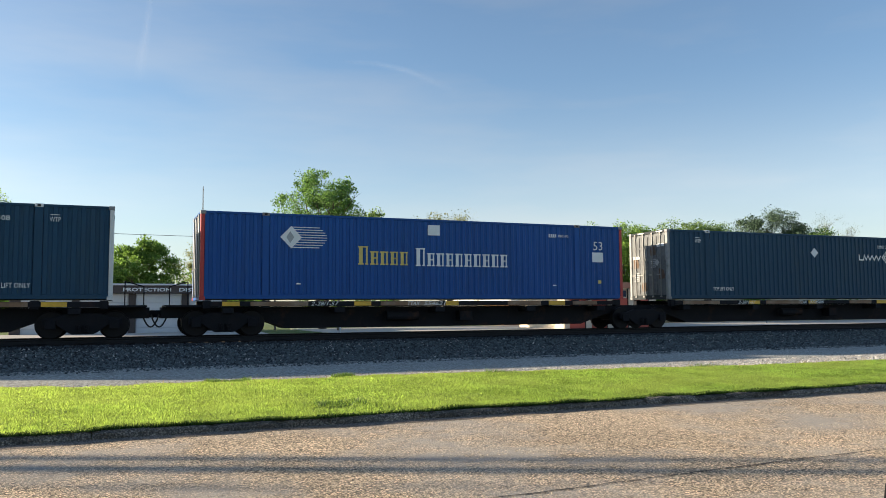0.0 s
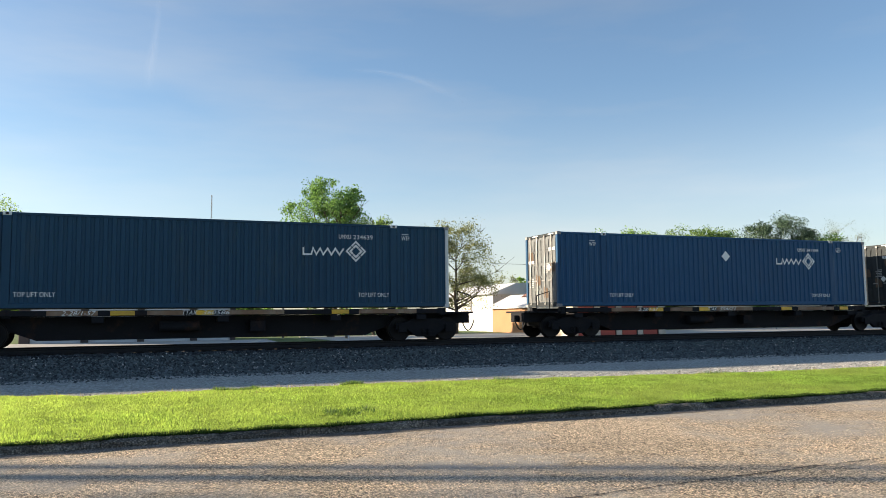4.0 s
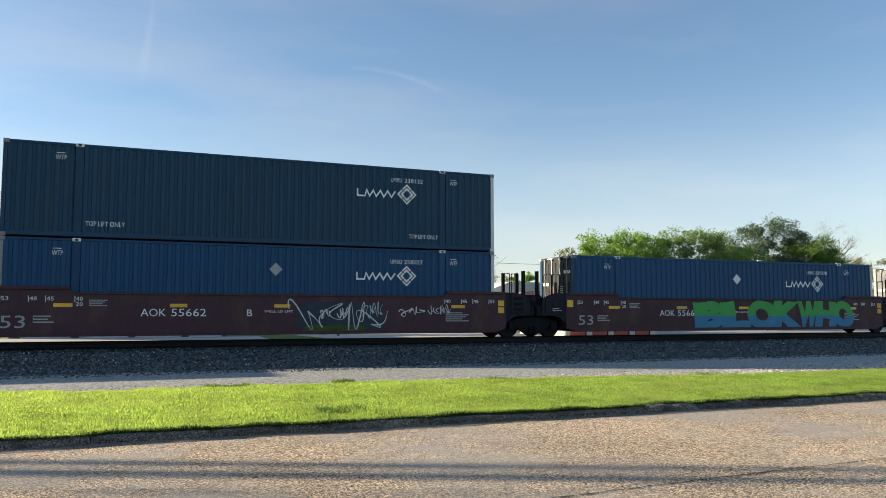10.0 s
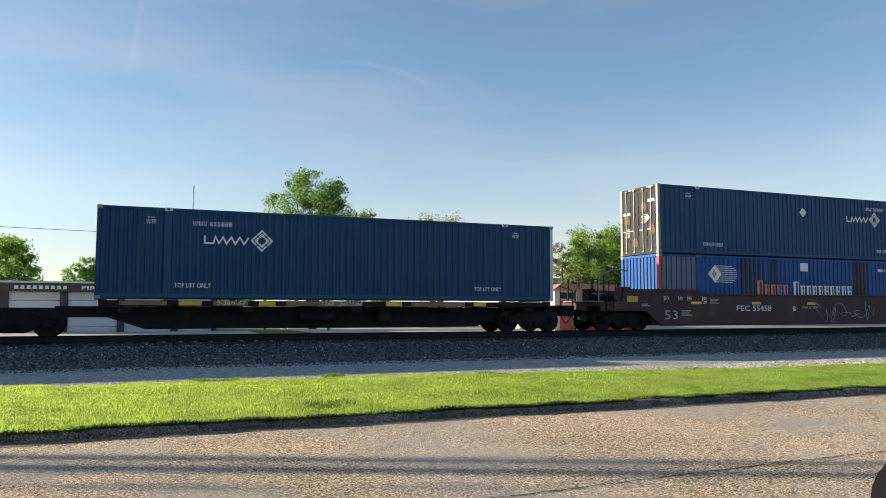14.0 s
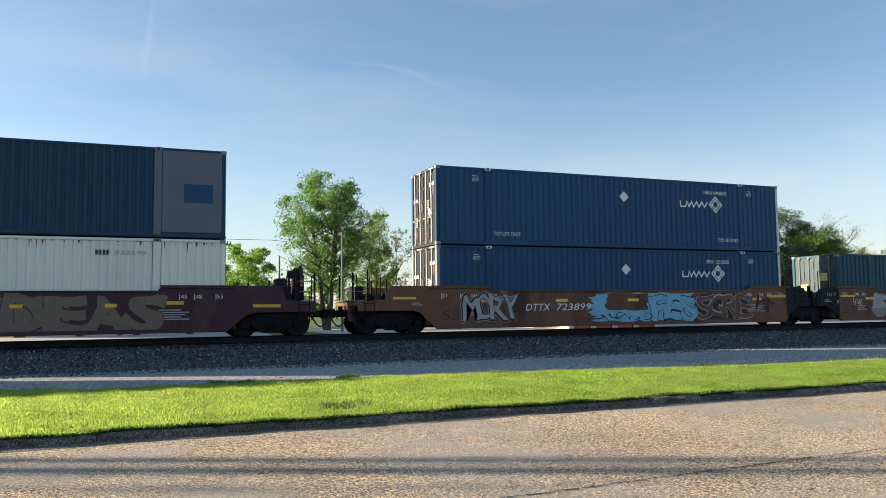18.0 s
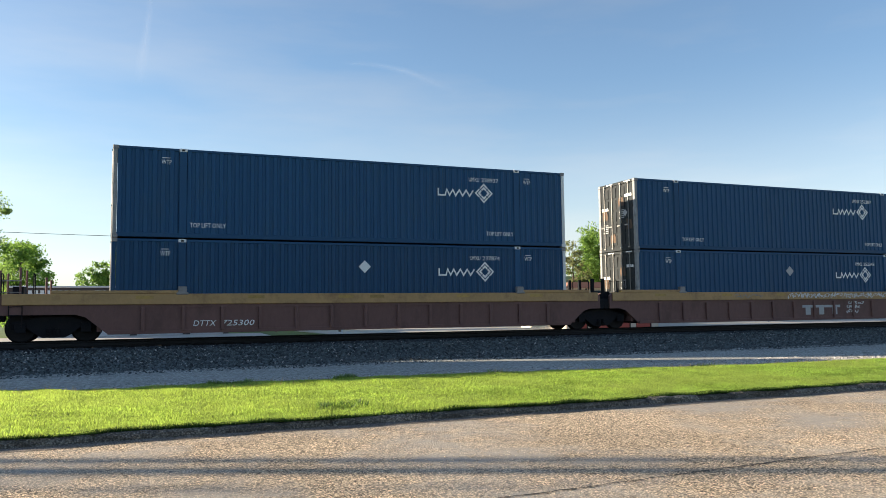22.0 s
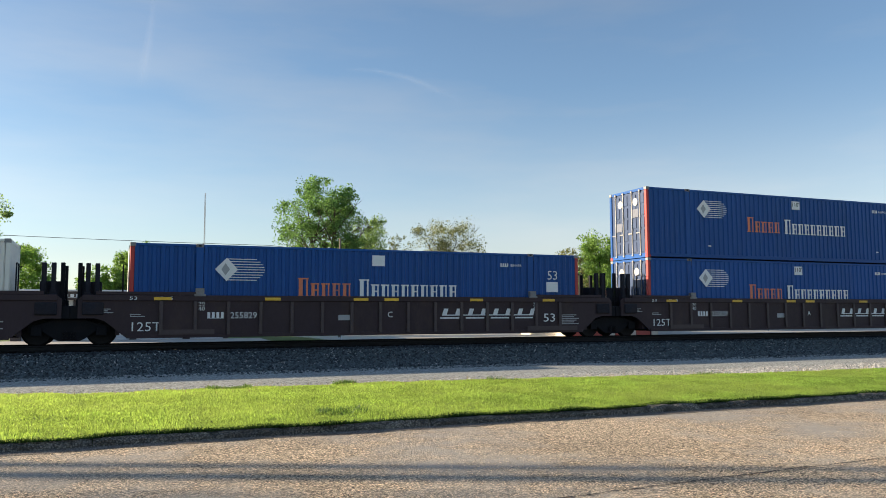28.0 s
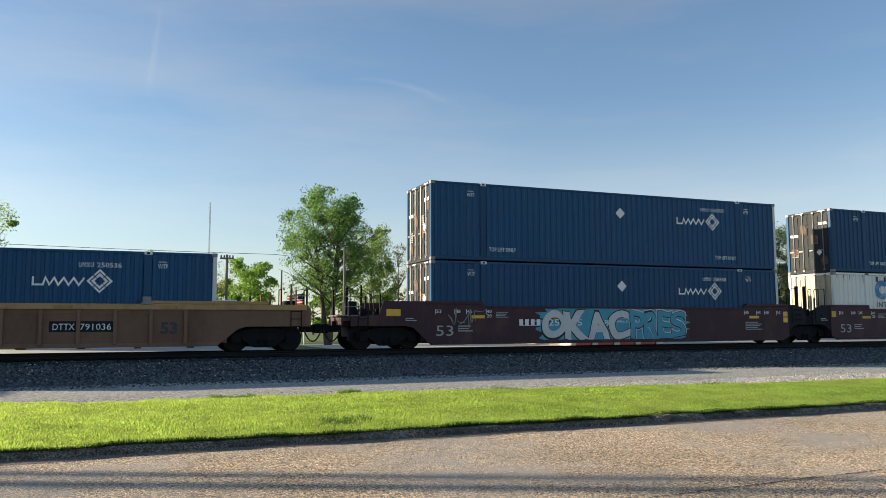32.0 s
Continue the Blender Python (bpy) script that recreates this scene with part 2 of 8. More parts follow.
M["chord_brown"] = mat("dull_brown_car_paint", (0.145, 0.078, 0.070), 0.65, 0, 0.2, 0.6, 8, stain=(0.075, 0.042, 0.038), stain_amt=0.6, stretch=(1, 1, 0.5), spec=0.25)
M["brown"] = mat("brown_car_paint", (0.142, 0.074, 0.056), 0.65, 0, 0.18, 0.7, 10, stain=(0.06, 0.03, 0.024), stain_amt=0.6, stretch=(1, 1, 0.5), obj_var=0.1, bump=0.1, bump_scale=8, spec=0.2)
M["orange_brown"] = mat("rusty_orange_car_paint", (0.160, 0.080, 0.052), 0.65, 0, 0.28, 0.8, 9, stain=(0.052, 0.027, 0.023), stain_amt=0.85, stretch=(1, 1, 0.5), stain_lo=0.46, stain_scale=0.5, obj_var=0.1, spec=0.2)
M["tan"] = mat("weathered_tan_car_paint", (0.18, 0.106, 0.071), 0.65, 0, 0.18, 0.7, 9, stain=(0.09, 0.05, 0.035), stain_amt=0.6, stretch=(1, 1, 0.5), obj_var=0.1, spec=0.2)
M["tan_chord"] = mat("tan_top_chord", (0.368, 0.2242, 0.092), 0.6, 0, 0.18, 1, 9, stain=(0.12, 0.06, 0.03), stain_amt=0.6)
M["dark_brown"] = mat("dark_brown_car_paint", (0.046, 0.031, 0.036), 0.6, 0, 0.18, 0.7, 9, stain=(0.08, 0.055, 0.045), stain_amt=0.4, stretch=(1, 1, 0.5), spec=0.2)
M["rib_brown"] = mat("worn_rib_paint", (0.1955, 0.1092, 0.0713), 0.65, 0, 0.2, 2, 12, stain=(0.09, 0.05, 0.035), stain_amt=0.5)
M["rib_dark"] = mat("worn_dark_rib_paint", (0.065, 0.045, 0.045), 0.65, 0, 0.2, 2, 12)
M["spine"] = mat("grimy_spine_steel", (0.013, 0.014, 0.018), 0.75, 0, 0.25, 0.8, 12, stain=(0.085, 0.042, 0.022), stain_amt=0.5, stain_lo=0.54, spec=0.12)
M["wood"] = mat("weathered_deck_edge", (0.20, 0.115, 0.065), 0.7, 0, 0.25, 1.5, 14, stain=(0.30, 0.27, 0.22), stain_amt=0.6, stretch=(1, 1, 0.5))
M["yellow"] = mat("yellow_reflector", (0.72, 0.42, 0.03), 0.45, 0, 0.12, 3, 20, stain=(0.2, 0.11, 0.04), stain_amt=0.4, obj_var=0.2)
M["yellow_dull"] = mat("grimed_yellow_reflector", (0.36, 0.23, 0.06), 0.6, 0, 0.25, 3, 20, stain=(0.12, 0.07, 0.04), stain_amt=0.7, stain_lo=0.45, obj_var=0.3)
M["truck"] = mat("oily_truck_steel", (0.0095, 0.0105, 0.014), 0.65, 0.0, 0.3, 3, 20, stain=(0.03, 0.022, 0.02), stain_amt=0.35, spec=0.1)
M["soot"] = mat("sooty_end_steel", (0.021, 0.022, 0.031), 0.7, 0, 0.3, 2, 16, stain=(0.05, 0.032, 0.025), stain_amt=0.35, spec=0.12)
M["wheel"] = mat("wheel_steel", (0.011, 0.011, 0.013), 0.5, 0.2, 0.25, 4, 24, spec=0.12)
M["panel_dark"] = mat("dark_stencil_panel", (0.013, 0.016, 0.024), 0.6, 0, 0.15, 3, 20, spec=0.15)
M["hose"] = mat("rubber_hose", (0.012, 0.012, 0.012), 0.6)
M["g_blue"] = mat("sky_blue_spray", (0.17, 0.42, 0.58), 0.7, 0, 0.15, 1.5, 12, stain=(0.10, 0.05, 0.035), stain_amt=0.4, stain_lo=0.56)
M["door_rust"] = mat("orange_rust", (0.10, 0.066, 0.045), 0.9, 0, 0.35, 2, 14, stain=(0.09, 0.045, 0.025), stain_amt=0.7)
M["rust_run"] = mat("rust_run", (0.15, 0.075, 0.038), 0.85, 0, 0.3, 3, 18)
M["g_tarnish"] = mat("tarnished_silver_spray", (0.30, 0.29, 0.27), 0.75, 0, 0.45, 1.8, 9, stain=(0.055, 0.05, 0.045), stain_amt=0.85, stain_lo=0.46, stain_scale=1.5)
M["g_silver"] = mat("silver_spray", (0.37, 0.385, 0.39), 0.7, 0, 0.3, 1.6, 9, stain=(0.15, 0.13, 0.125), stain_amt=0.65, stain_lo=0.46, stain_scale=1.6)
M["g_sea"] = mat("sea_blue_spray", (0.035, 0.20, 0.34), 0.7, 0, 0.2, 1.2, 12)
M["g_lilac"] = mat("lilac_spray", (0.22, 0.17, 0.27), 0.7, 0, 0.25, 1.2, 12)
M["g_slate"] = mat("slate_spray", (0.045, 0.062, 0.072), 0.7, 0, 0.2, 1.2, 12)
M["g_pale"] = mat("thin_pale_spray", (0.40, 0.36, 0.35), 0.7, 0, 0.3, 1.4, 16, stain=(0.10, 0.06, 0.06), stain_amt=0.5, stain_lo=0.55)
M["g_dun"] = mat("dun_spray", (0.17, 0.13, 0.095), 0.7, 0, 0.25, 1.2, 12, stain=(0.08, 0.045, 0.045), stain_amt=0.6)
M["g_green"] = mat("green_spray", (0.05, 0.34, 0.07), 0.7, 0, 0.15, 1.2, 12)
M["g_cyan"] = mat("cyan_spray", (0.06, 0.30, 0.40), 0.7, 0, 0.15, 1.2, 12)
M["g_white"] = mat("white_spray", (0.55, 0.56, 0.56), 0.7, 0, 0.15, 1.5, 12, stain=(0.10, 0.06, 0.05), stain_amt=0.4, stain_lo=0.58)
M["g_navy"] = mat("navy_spray", (0.012, 0.03, 0.05), 0.7, 0, 0.15, 1.5, 12)
M["g_grey"] = mat("grey_spray", (0.24, 0.24, 0.235), 0.7, 0, 0.25, 1.5, 12, stain=(0.10, 0.06, 0.05), stain_amt=0.5, stain_lo=0.5)
M["g_black"] = mat("black_spray", (0.015, 0.015, 0.018), 0.7)
# ground
M["asphalt"] = mat("tan_aggregate_road", (0.62, 0.49, 0.335), 0.9, 0, 0.34, 0.5, 12, bump=1.0, bump_scale=70, bump_depth=0.012, stain=(0.34, 0.32, 0.285), stain_amt=0.88, stain_scale=0.42, stain_lo=0.45, speck=0.95, speck_scale=60)
M["silt"] = mat("gutter_silt", (0.235, 0.20, 0.165), 0.95, 0, 0.3, 2.5, 40, bump=0.4, bump_scale=70, stain=(0.14, 0.12, 0.10), stain_amt=0.6, stain_scale=3.0, speck=0.5, speck_scale=60)
M["concrete"] = mat("weathered_kerb_concrete", (0.25, 0.235, 0.20), 0.9, 0, 0.45, 3.0, 30, bump=1.0, bump_scale=14, bump_depth=0.05, stain=(0.055, 0.05, 0.038), stain_amt=0.9, obj_var=0.25, stain_scale=5.5, stain_lo=0.47, speck=0.4, speck_scale=48)
M["pale_concrete"] = mat("pale_concrete", (0.44, 0.42, 0.38), 0.9, 0, 0.1, 0.6, 12)
M["soil"] = mat("turf_soil", (0.0605, 0.0825, 0.022), 0.95, 0, 0.3, 2, 30, bump=0.6, bump_scale=30)
M["grass"] = mat("grass_blades", (0.15, 0.245, 0.05), 0.55, 0, 0.38, 1.3, 5, translucent=0.52, trans_col=(0.50, 0.68, 0.12), island=0.4, spec=0.2, alt=(0.20, 0.255, 0.07))
M["weed"] = mat("dark_weed_leaves", (0.07, 0.135, 0.03), 0.5, 0, 0.12, 1, 5, translucent=0.4, trans_col=(0.20, 0.33, 0.05), island=0.35)
# kerb-edge blades: shade of the verge's near face put into a dark green
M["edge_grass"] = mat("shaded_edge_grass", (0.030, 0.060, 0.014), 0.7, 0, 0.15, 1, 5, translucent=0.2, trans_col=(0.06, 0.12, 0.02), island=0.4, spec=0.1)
M["dry_grass"] = mat("dry_grass_stems", (0.36, 0.28, 0.13), 0.7, 0, 0.1, 1, 5, translucent=0.4, island=0.25)
M["far_grass"] = mat("far_lawn", (0.075, 0.125, 0.02), 0.9, 0, 0.25, 0.3, 6, bump=0.5, bump_scale=20)
M["gravel"] = mat("grey_gravel", (0.445, 0.465, 0.43), 0.95, 0, 0.18, 0.8, 25, bump=0.4, bump_scale=50, stain=(0.30, 0.285, 0.265), stain_amt=0.6, stain_scale=1.1, stretch=(0.3, 1, 1), speck=0.3, speck_scale=34)
M["stone"] = mat("ballast_stone", (0.059, 0.076, 0.082), 0.65, 0, 0.1, 2, 20, island=0.98)
M["stone_dark"] = mat("dark_ballast_stone", (0.040, 0.048, 0.054), 0.8, 0, 0.1, 2, 20, island=0.8, spec=0.2)
M["pale_stone"] = mat("limestone_chip", (0.40, 0.39, 0.37), 0.85, 0, 0.1, 2, 20, island=0.45)
M["ballast"] = mat("ballast_bed", (0.040, 0.049, 0.054), 0.95, 0, 0.3, 3, 28, bump=1.0, bump_scale=26, speck=0.7, speck_scale=22, spec=0.2)
M["rail"] = mat("rail_steel", (0.018, 0.019, 0.022), 0.6, 0.3, 0.2, 4, 30, spec=0.15)
M["tie"] = mat("creosote_tie", (0.014, 0.012, 0.011), 0.9, 0, 0.25, 4, 24, spec=0.1)
M["road_stone"] = mat("worn_road_aggregate", (0.45, 0.37, 0.27), 0.85, 0, 0.1, 2, 20, island=0.6)
M["tar"] = mat("tar_crack", (0.02, 0.018, 0.016), 0.8)
# far things
M["bark"] = mat("bark", (0.075, 0.058, 0.042), 0.9, 0, 0.3, 3, 20, bump=0.6, bump_scale=14, stretch=(1, 1, 0.3))
M["leaf"] = mat("maple_leaves", (0.115, 0.19, 0.052), 0.6, 0, 0.12, 0.3, 2, translucent=0.45, trans_col=(0.36, 0.56, 0.12), island=0.34, spec=0.12)
M["leaf_dull"] = mat("dull_green_leaves", (0.115, 0.175, 0.06), 0.65, 0, 0.12, 0.3, 2, translucent=0.42, trans_col=(0.33, 0.49, 0.14), island=0.34, spec=0.12)
M["leaf_maple"] = mat("young_maple_leaves", (0.085, 0.16, 0.05), 0.6, 0, 0.12, 0.3, 2, translucent=0.4, trans_col=(0.22, 0.40, 0.10), island=0.36, spec=0.12)
M["leaf_fresh"] = mat("fresh_leaves", (0.11, 0.20, 0.045), 0.6, 0, 0.12, 0.3, 2, translucent=0.42, trans_col=(0.31, 0.52, 0.10), island=0.34, spec=0.12)
M["leaf_dark"] = mat("dark_leaves", (0.10, 0.175, 0.045), 0.6, 0, 0.12, 0.3, 2, translucent=0.38, trans_col=(0.27, 0.46, 0.09), island=0.3, spec=0.12)
M["leaf_olive"] = mat("olive_buds", (0.15, 0.165, 0.075), 0.7, 0, 0.12, 0.3, 2, translucent=0.4, trans_col=(0.33, 0.35, 0.14), island=0.28, spec=0.12)
M["needle"] = mat("pine_needles", (0.045, 0.085, 0.045), 0.7, 0, 0.12, 0.3, 2, island=0.45)
M["fascia"] = mat("brown_fascia", (0.065, 0.05, 0.045), 0.7, 0, 0.15, 2, 14)
M["wall_white"] = mat("white_siding", (0.62, 0.63, 0.63), 0.7, 0, 0.06, 1, 14)
M["wall_cream"] = mat("cream_wall", (0.62, 0.54, 0.42), 0.7, 0, 0.08, 1, 14)
M["wall_red"] = mat("red_wall_panel", (0.45, 0.09, 0.06), 0.7, 0, 0.1, 1, 14)
M["roof_pink"] = mat("faded_red_roof", (0.35, 0.17, 0.12), 0.8, 0, 0.12, 1, 10)
M["roof_white"] = mat("white_metal_roof", (0.62, 0.63, 0.64), 0.5, 0, 0.06, 1, 10)
M["wall_brown"] = mat("brown_siding", (0.32, 0.17, 0.08), 0.8, 0, 0.1, 1, 10)
M["pole"] = mat("grey_pole_wood", (0.16, 0.13, 0.10), 0.9, 0, 0.2, 2, 14, stretch=(1, 1, 0.2))
M["steel"] = mat("galvanised_steel", (0.34, 0.35, 0.36), 0.5, 0.3, 0.1, 2, 14)
M["wire"] = mat("cable", (0.03, 0.03, 0.03), 0.6)
M["glass"] = mat("dark_window_glass", (0.03, 0.035, 0.04), 0.08, 0, 0.05, 1, 4)
M["flag_red"] = mat("flag_red", (0.42, 0.03, 0.04), 0.8, translucent=0.4)
M["flag_white"] = mat("flag_white", (0.7, 0.68, 0.65), 0.8, translucent=0.4)
M["flag_blue"] = mat("flag_blue", (0.03, 0.05, 0.2), 0.8, translucent=0.3)
M["car_black"] = mat("black_car_paint", (0.005, 0.005, 0.006), 0.6, spec=0.06)

vap = bpy.data.materials.new("thin_vapour")
vap.use_nodes = True
vt = vap.node_tree
vmix = vt.nodes.new("ShaderNodeMixShader")
vtr = vt.nodes.new("ShaderNodeBsdfTransparent")
vdf = vt.nodes.new("ShaderNodeBsdfTranslucent")
vdf.inputs[0].default_value = (0.9, 0.9, 0.9, 1)
vno = vt.nodes.new("ShaderNodeTexNoise")
vno.inputs["Scale"].default_value = 0.012
vno.inputs["Detail"].default_value = 5.0
vtc = vt.nodes.new("ShaderNodeTexCoord")
vt.links.new(vtc.outputs["Object"], vno.inputs["Vector"])
vmu = vt.nodes.new("ShaderNodeMath")
vmu.operation = "MULTIPLY"
vmu.inputs[1].default_value = 0.065
vat = vt.nodes.new("ShaderNodeAttribute")
vat.attribute_name = "core"
vm2 = vt.nodes.new("ShaderNodeMath")
vm2.operation = "MULTIPLY"
vt.links.new(vno.outputs["Fac"], vm2.inputs[0])
vt.links.new(vat.outputs["Fac"], vm2.inputs[1])
vt.links.new(vm2.outputs[0], vmu.inputs[0])
vt.links.new(vmu.outputs[0], vmix.inputs[0])
vt.links.new(vtr.outputs[0], vmix.inputs[1])
vt.links.new(vdf.outputs[0], vmix.inputs[2])
vt.links.new(vmix.outputs[0], vt.nodes["Material Output"].inputs["Surface"])
M["vapour"] = vap


# ---------------------------------------------------------------- mesh helpers
def box(bm, x0, x1, y0, y1, z0, z1):
    v = [bm.verts.new(p) for p in ((x0, y0, z0), (x1, y0, z0), (x1, y1, z0), (x0, y1, z0), (x0, y0, z1), (x1, y0, z1), (x1, y1, z1), (x0, y1, z1))]
    for f in ((0, 3, 2, 1), (4, 5, 6, 7), (0, 1, 5, 4), (1, 2, 6, 5), (2, 3, 7, 6), (3, 0, 4, 7)):
        bm.faces.new([v[i] for i in f])


def bevel(bm, w=0.012):
    bmesh.ops.bevel(bm, geom=list(bm.edges), offset=w, segments=1, affect="EDGES")


def prism(bm, pts, y0, y1):
    """A polygon in the xz plane given depth along y."""
    a = [bm.verts.new((x, y0, z)) for x, z in pts]
    b = [bm.verts.new((x, y1, z)) for x, z in pts]
    n = len(pts)
    bm.faces.new(a)
    bm.faces.new(b[::-1])
    for i in range(n):
        bm.faces.new((a[i], b[i], b[(i + 1) % n], a[(i + 1) % n]))
    bmesh.ops.recalc_face_normals(bm, faces=list(bm.faces))


def tube(bm, a, b, r0, r1=None, seg=8, caps=True):
    """A tapered round bar from a to b."""
    r1 = r0 if r1 is None else r1
    a, b = Vector(a), Vector(b)
    d = (b - a).normalized()
    u = d.orthogonal().normalized()
    w = d.cross(u)
    ring = [[bm.verts.new(c + (u * math.cos(6.28318 * i / seg) + w * math.sin(6.28318 * i / seg)) * r) for i in range(seg)] for c, r in ((a, r0), (b, r1))]
    for i in range(seg):
        bm.faces.new((ring[0][i], ring[0][(i + 1) % seg], ring[1][(i + 1) % seg], ring[1][i]))
    if caps:
        bm.faces.new(ring[0][::-1])
        bm.faces.new(ring[1])


def rope(bm, pts, r, seg=6):
    """One bent round bar through the points."""
    last = None
    for i, p in enumerate(pts):
        d = (Vector(pts[min(i + 1, len(pts) - 1)]) - Vector(pts[max(i - 1, 0)])).normalized()
        u = d.cross(Vector((0.03, 1, 0.02))).normalized()
        w = d.cross(u)
        ring = [bm.verts.new(Vector(p) + (u * math.cos(6.28318 * k / seg) + w * math.sin(6.28318 * k / seg)) * r) for k in range(seg)]
        if last:
            for k in range(seg):
                bm.faces.new((last[k], last[(k + 1) % seg], ring[(k + 1) % seg], ring[k]))
        else:
            bm.faces.new(ring[::-1])
        last = ring
    bm.faces.new(last)


def lathe(bm, profile, centre, axis="y", seg=28):
    """A turned shape: profile of (radius, along) pairs round an axis."""
    rings = []
    for r, t in profile:
        ring = []
        for i in range(seg):
            a = 6.283185 * i / seg
            c, s = r * math.cos(a), r * math.sin(a)
            p = (c, t, s) if axis == "y" else (c, s, t)
            ring.append(bm.verts.new(Vector(centre) + Vector(p)))
        rings.append(ring)
    for k in range(len(rings) - 1):
        for i in range(seg):
            bm.faces.new((rings[k][i], rings[k][(i + 1) % seg], rings[k + 1][(i + 1) % seg], rings[k + 1][i]))
    bm.faces.new(rings[0][::-1])
    bm.faces.new(rings[-1])
    bmesh.ops.recalc_face_normals(bm, faces=list(bm.faces))


def mesh_of(bm, material, smooth=False):
    me = bpy.data.meshes.new("mesh")
    bm.to_mesh(me)
    bm.free()
    me.materials.append(material)
    if smooth:
        for p in me.polygons:
            p.use_smooth = True
    return me


def part(name, bm, material, parent=None, label=""):
    ob = new(name, mesh_of(bm, material))
    ob.parent = parent
    return tagged(ob, label)


CACHE = {}


def shared(name, key, build, material, parent, label="", at=(0, 0, 0)):
    """A part whose mesh is built once for each key and material."""
    k = (key, material.name)
    if k not in CACHE:
        bm = bmesh.new()
        build(bm)
        CACHE[k] = mesh_of(bm, material)
    ob = new(name, CACHE[k])
    ob.parent = parent
    ob.location = at
    return tagged(ob, label)


def soup(name, verts, faces, material):
    me = bpy.data.meshes.new(name)
    me.from_pydata(verts, [], faces)
    me.materials.append(material)
    return new(name, me)


def root(name, label, category, group="", at=(0, 0, 0)):
    ob = new(name)
    ob.empty_display_size = 0.3
    ob.location = at
    return tagged(ob, label, category, group)


def text_mesh(words, height, fat=0.0, squeeze=1.0, slant=0.0, depth=0.004, smooth=2):
    """Lettering in the built-in font, standing in the xz plane, read from -y, starting at x = 0 on z = 0."""
    cu = bpy.data.curves.new("t", "FONT")
    cu.body = words
    cu.size = height / 0.7
    cu.offset = fat
    cu.extrude = depth / 2
    cu.shear = slant
    cu.resolution_u = smooth
    ob = bpy.data.objects.new("t", cu)
    me = bpy.data.meshes.new_from_object(ob)
    bpy.data.objects.remove(ob)
    for v in me.vertices:
        x, y, z = v.co
        v.co = (x * squeeze, -z, y)
    return me


def lettering(name, words, height, material, parent, at, width=None, fat=0.0, slant=0.0, label=""):
    k = (words, height, width, fat, slant, material.name)
    if k not in CACHE:
        me = text_mesh(words, height, fat, 1.0, slant)
        if width:
            x1 = max(v.co.x for v in me.vertices)
            x0 = min(v.co.x for v in me.vertices)
            for v in me.vertices:
                v.co.x = (v.co.x - x0) * width / (x1 - x0)
        me.materials.clear()
        me.materials.append(material)
        CACHE[k] = me
    ob = new(name, CACHE[k])
    ob.parent = parent
    ob.location = at
    return tagged(ob, label)


def bars(bm, x, z, w, h, n=6, y=-0.006, rnd=None):
    """Plain bars that stand for writing: n strokes over the width."""
    comb(bm, x, z, w, h, n, y, y + 0.005)


def comb(bm, x, z, w, h, n, y0, y1):
    """A row of plain bars on one thin line."""
    step = w / n
    pts = [(x, z)]
    for i in range(n):
        pts += [(x + i * step, z + 0.02), (x + i * step, z + h), (x + i * step + step * 0.62, z + h), (x + i * step + step * 0.62, z + 0.02)]
    pts.append((x + (n - 1) * step + step * 0.62, z))
    prism(bm, pts, y0, y1)


def row_comb(bm, w, h, n, y0, y1, ragged=0.14):
    """Lines of small print as plain bars on one thin upright."""
    step = h / n
    pts = [(0, 0)]
    for i in range(n):
        r = w * (1 - ragged * ((i * 2) % 3))
        pts += [(0.012, i * step), (r, i * step), (r, i * step + step * 0.45), (0.012, i * step + step * 0.45)]
    pts.append((0, (n - 1) * step + step * 0.45))
    prism(bm, pts, y0, y1)

# ---------------------------------------------------------------- ground
def strip(bm, rows, x0, x1, nx):
    """A sheet swept along x over rows of (y, z)."""
    grid = [[bm.verts.new((x0 + (x1 - x0) * i / nx, y, z)) for y, z in rows] for i in range(nx + 1)]
    for i in range(nx):
        for k in range(len(rows) - 1):
            bm.faces.new((grid[i][k], grid[i + 1][k], grid[i + 1][k + 1], grid[i][k + 1]))


bm = bmesh.new()
strip(bm, [(-3000, -0.03), (-40, -0.03), (9.8, -0.03), (30, -0.03), (60, -0.03), (3000, -0.03)], -3000, 3000, 6)
tagged(part("ground", bm, M["far_grass"]), "flat grassy ground reaching to the horizon", "ground", kind="structure")
bm = bmesh.new()
strip(bm, [(-14, 0), (2, 0.005), (10.15, 0.0)], -150, 250, 20)
tagged(part("road", bm, M["asphalt"]), "tan exposed-aggregate street with worn cracks", "road", kind="structure")
bm = bmesh.new()
strip(bm, [(14.2, 0.0), (19, 0.015), (24.3, 0.0)], -150, 300, 20)
tagged(part("gravel_lane", bm, M["gravel"]), "grey gravel lane beside the railway", "gravel", kind="structure")

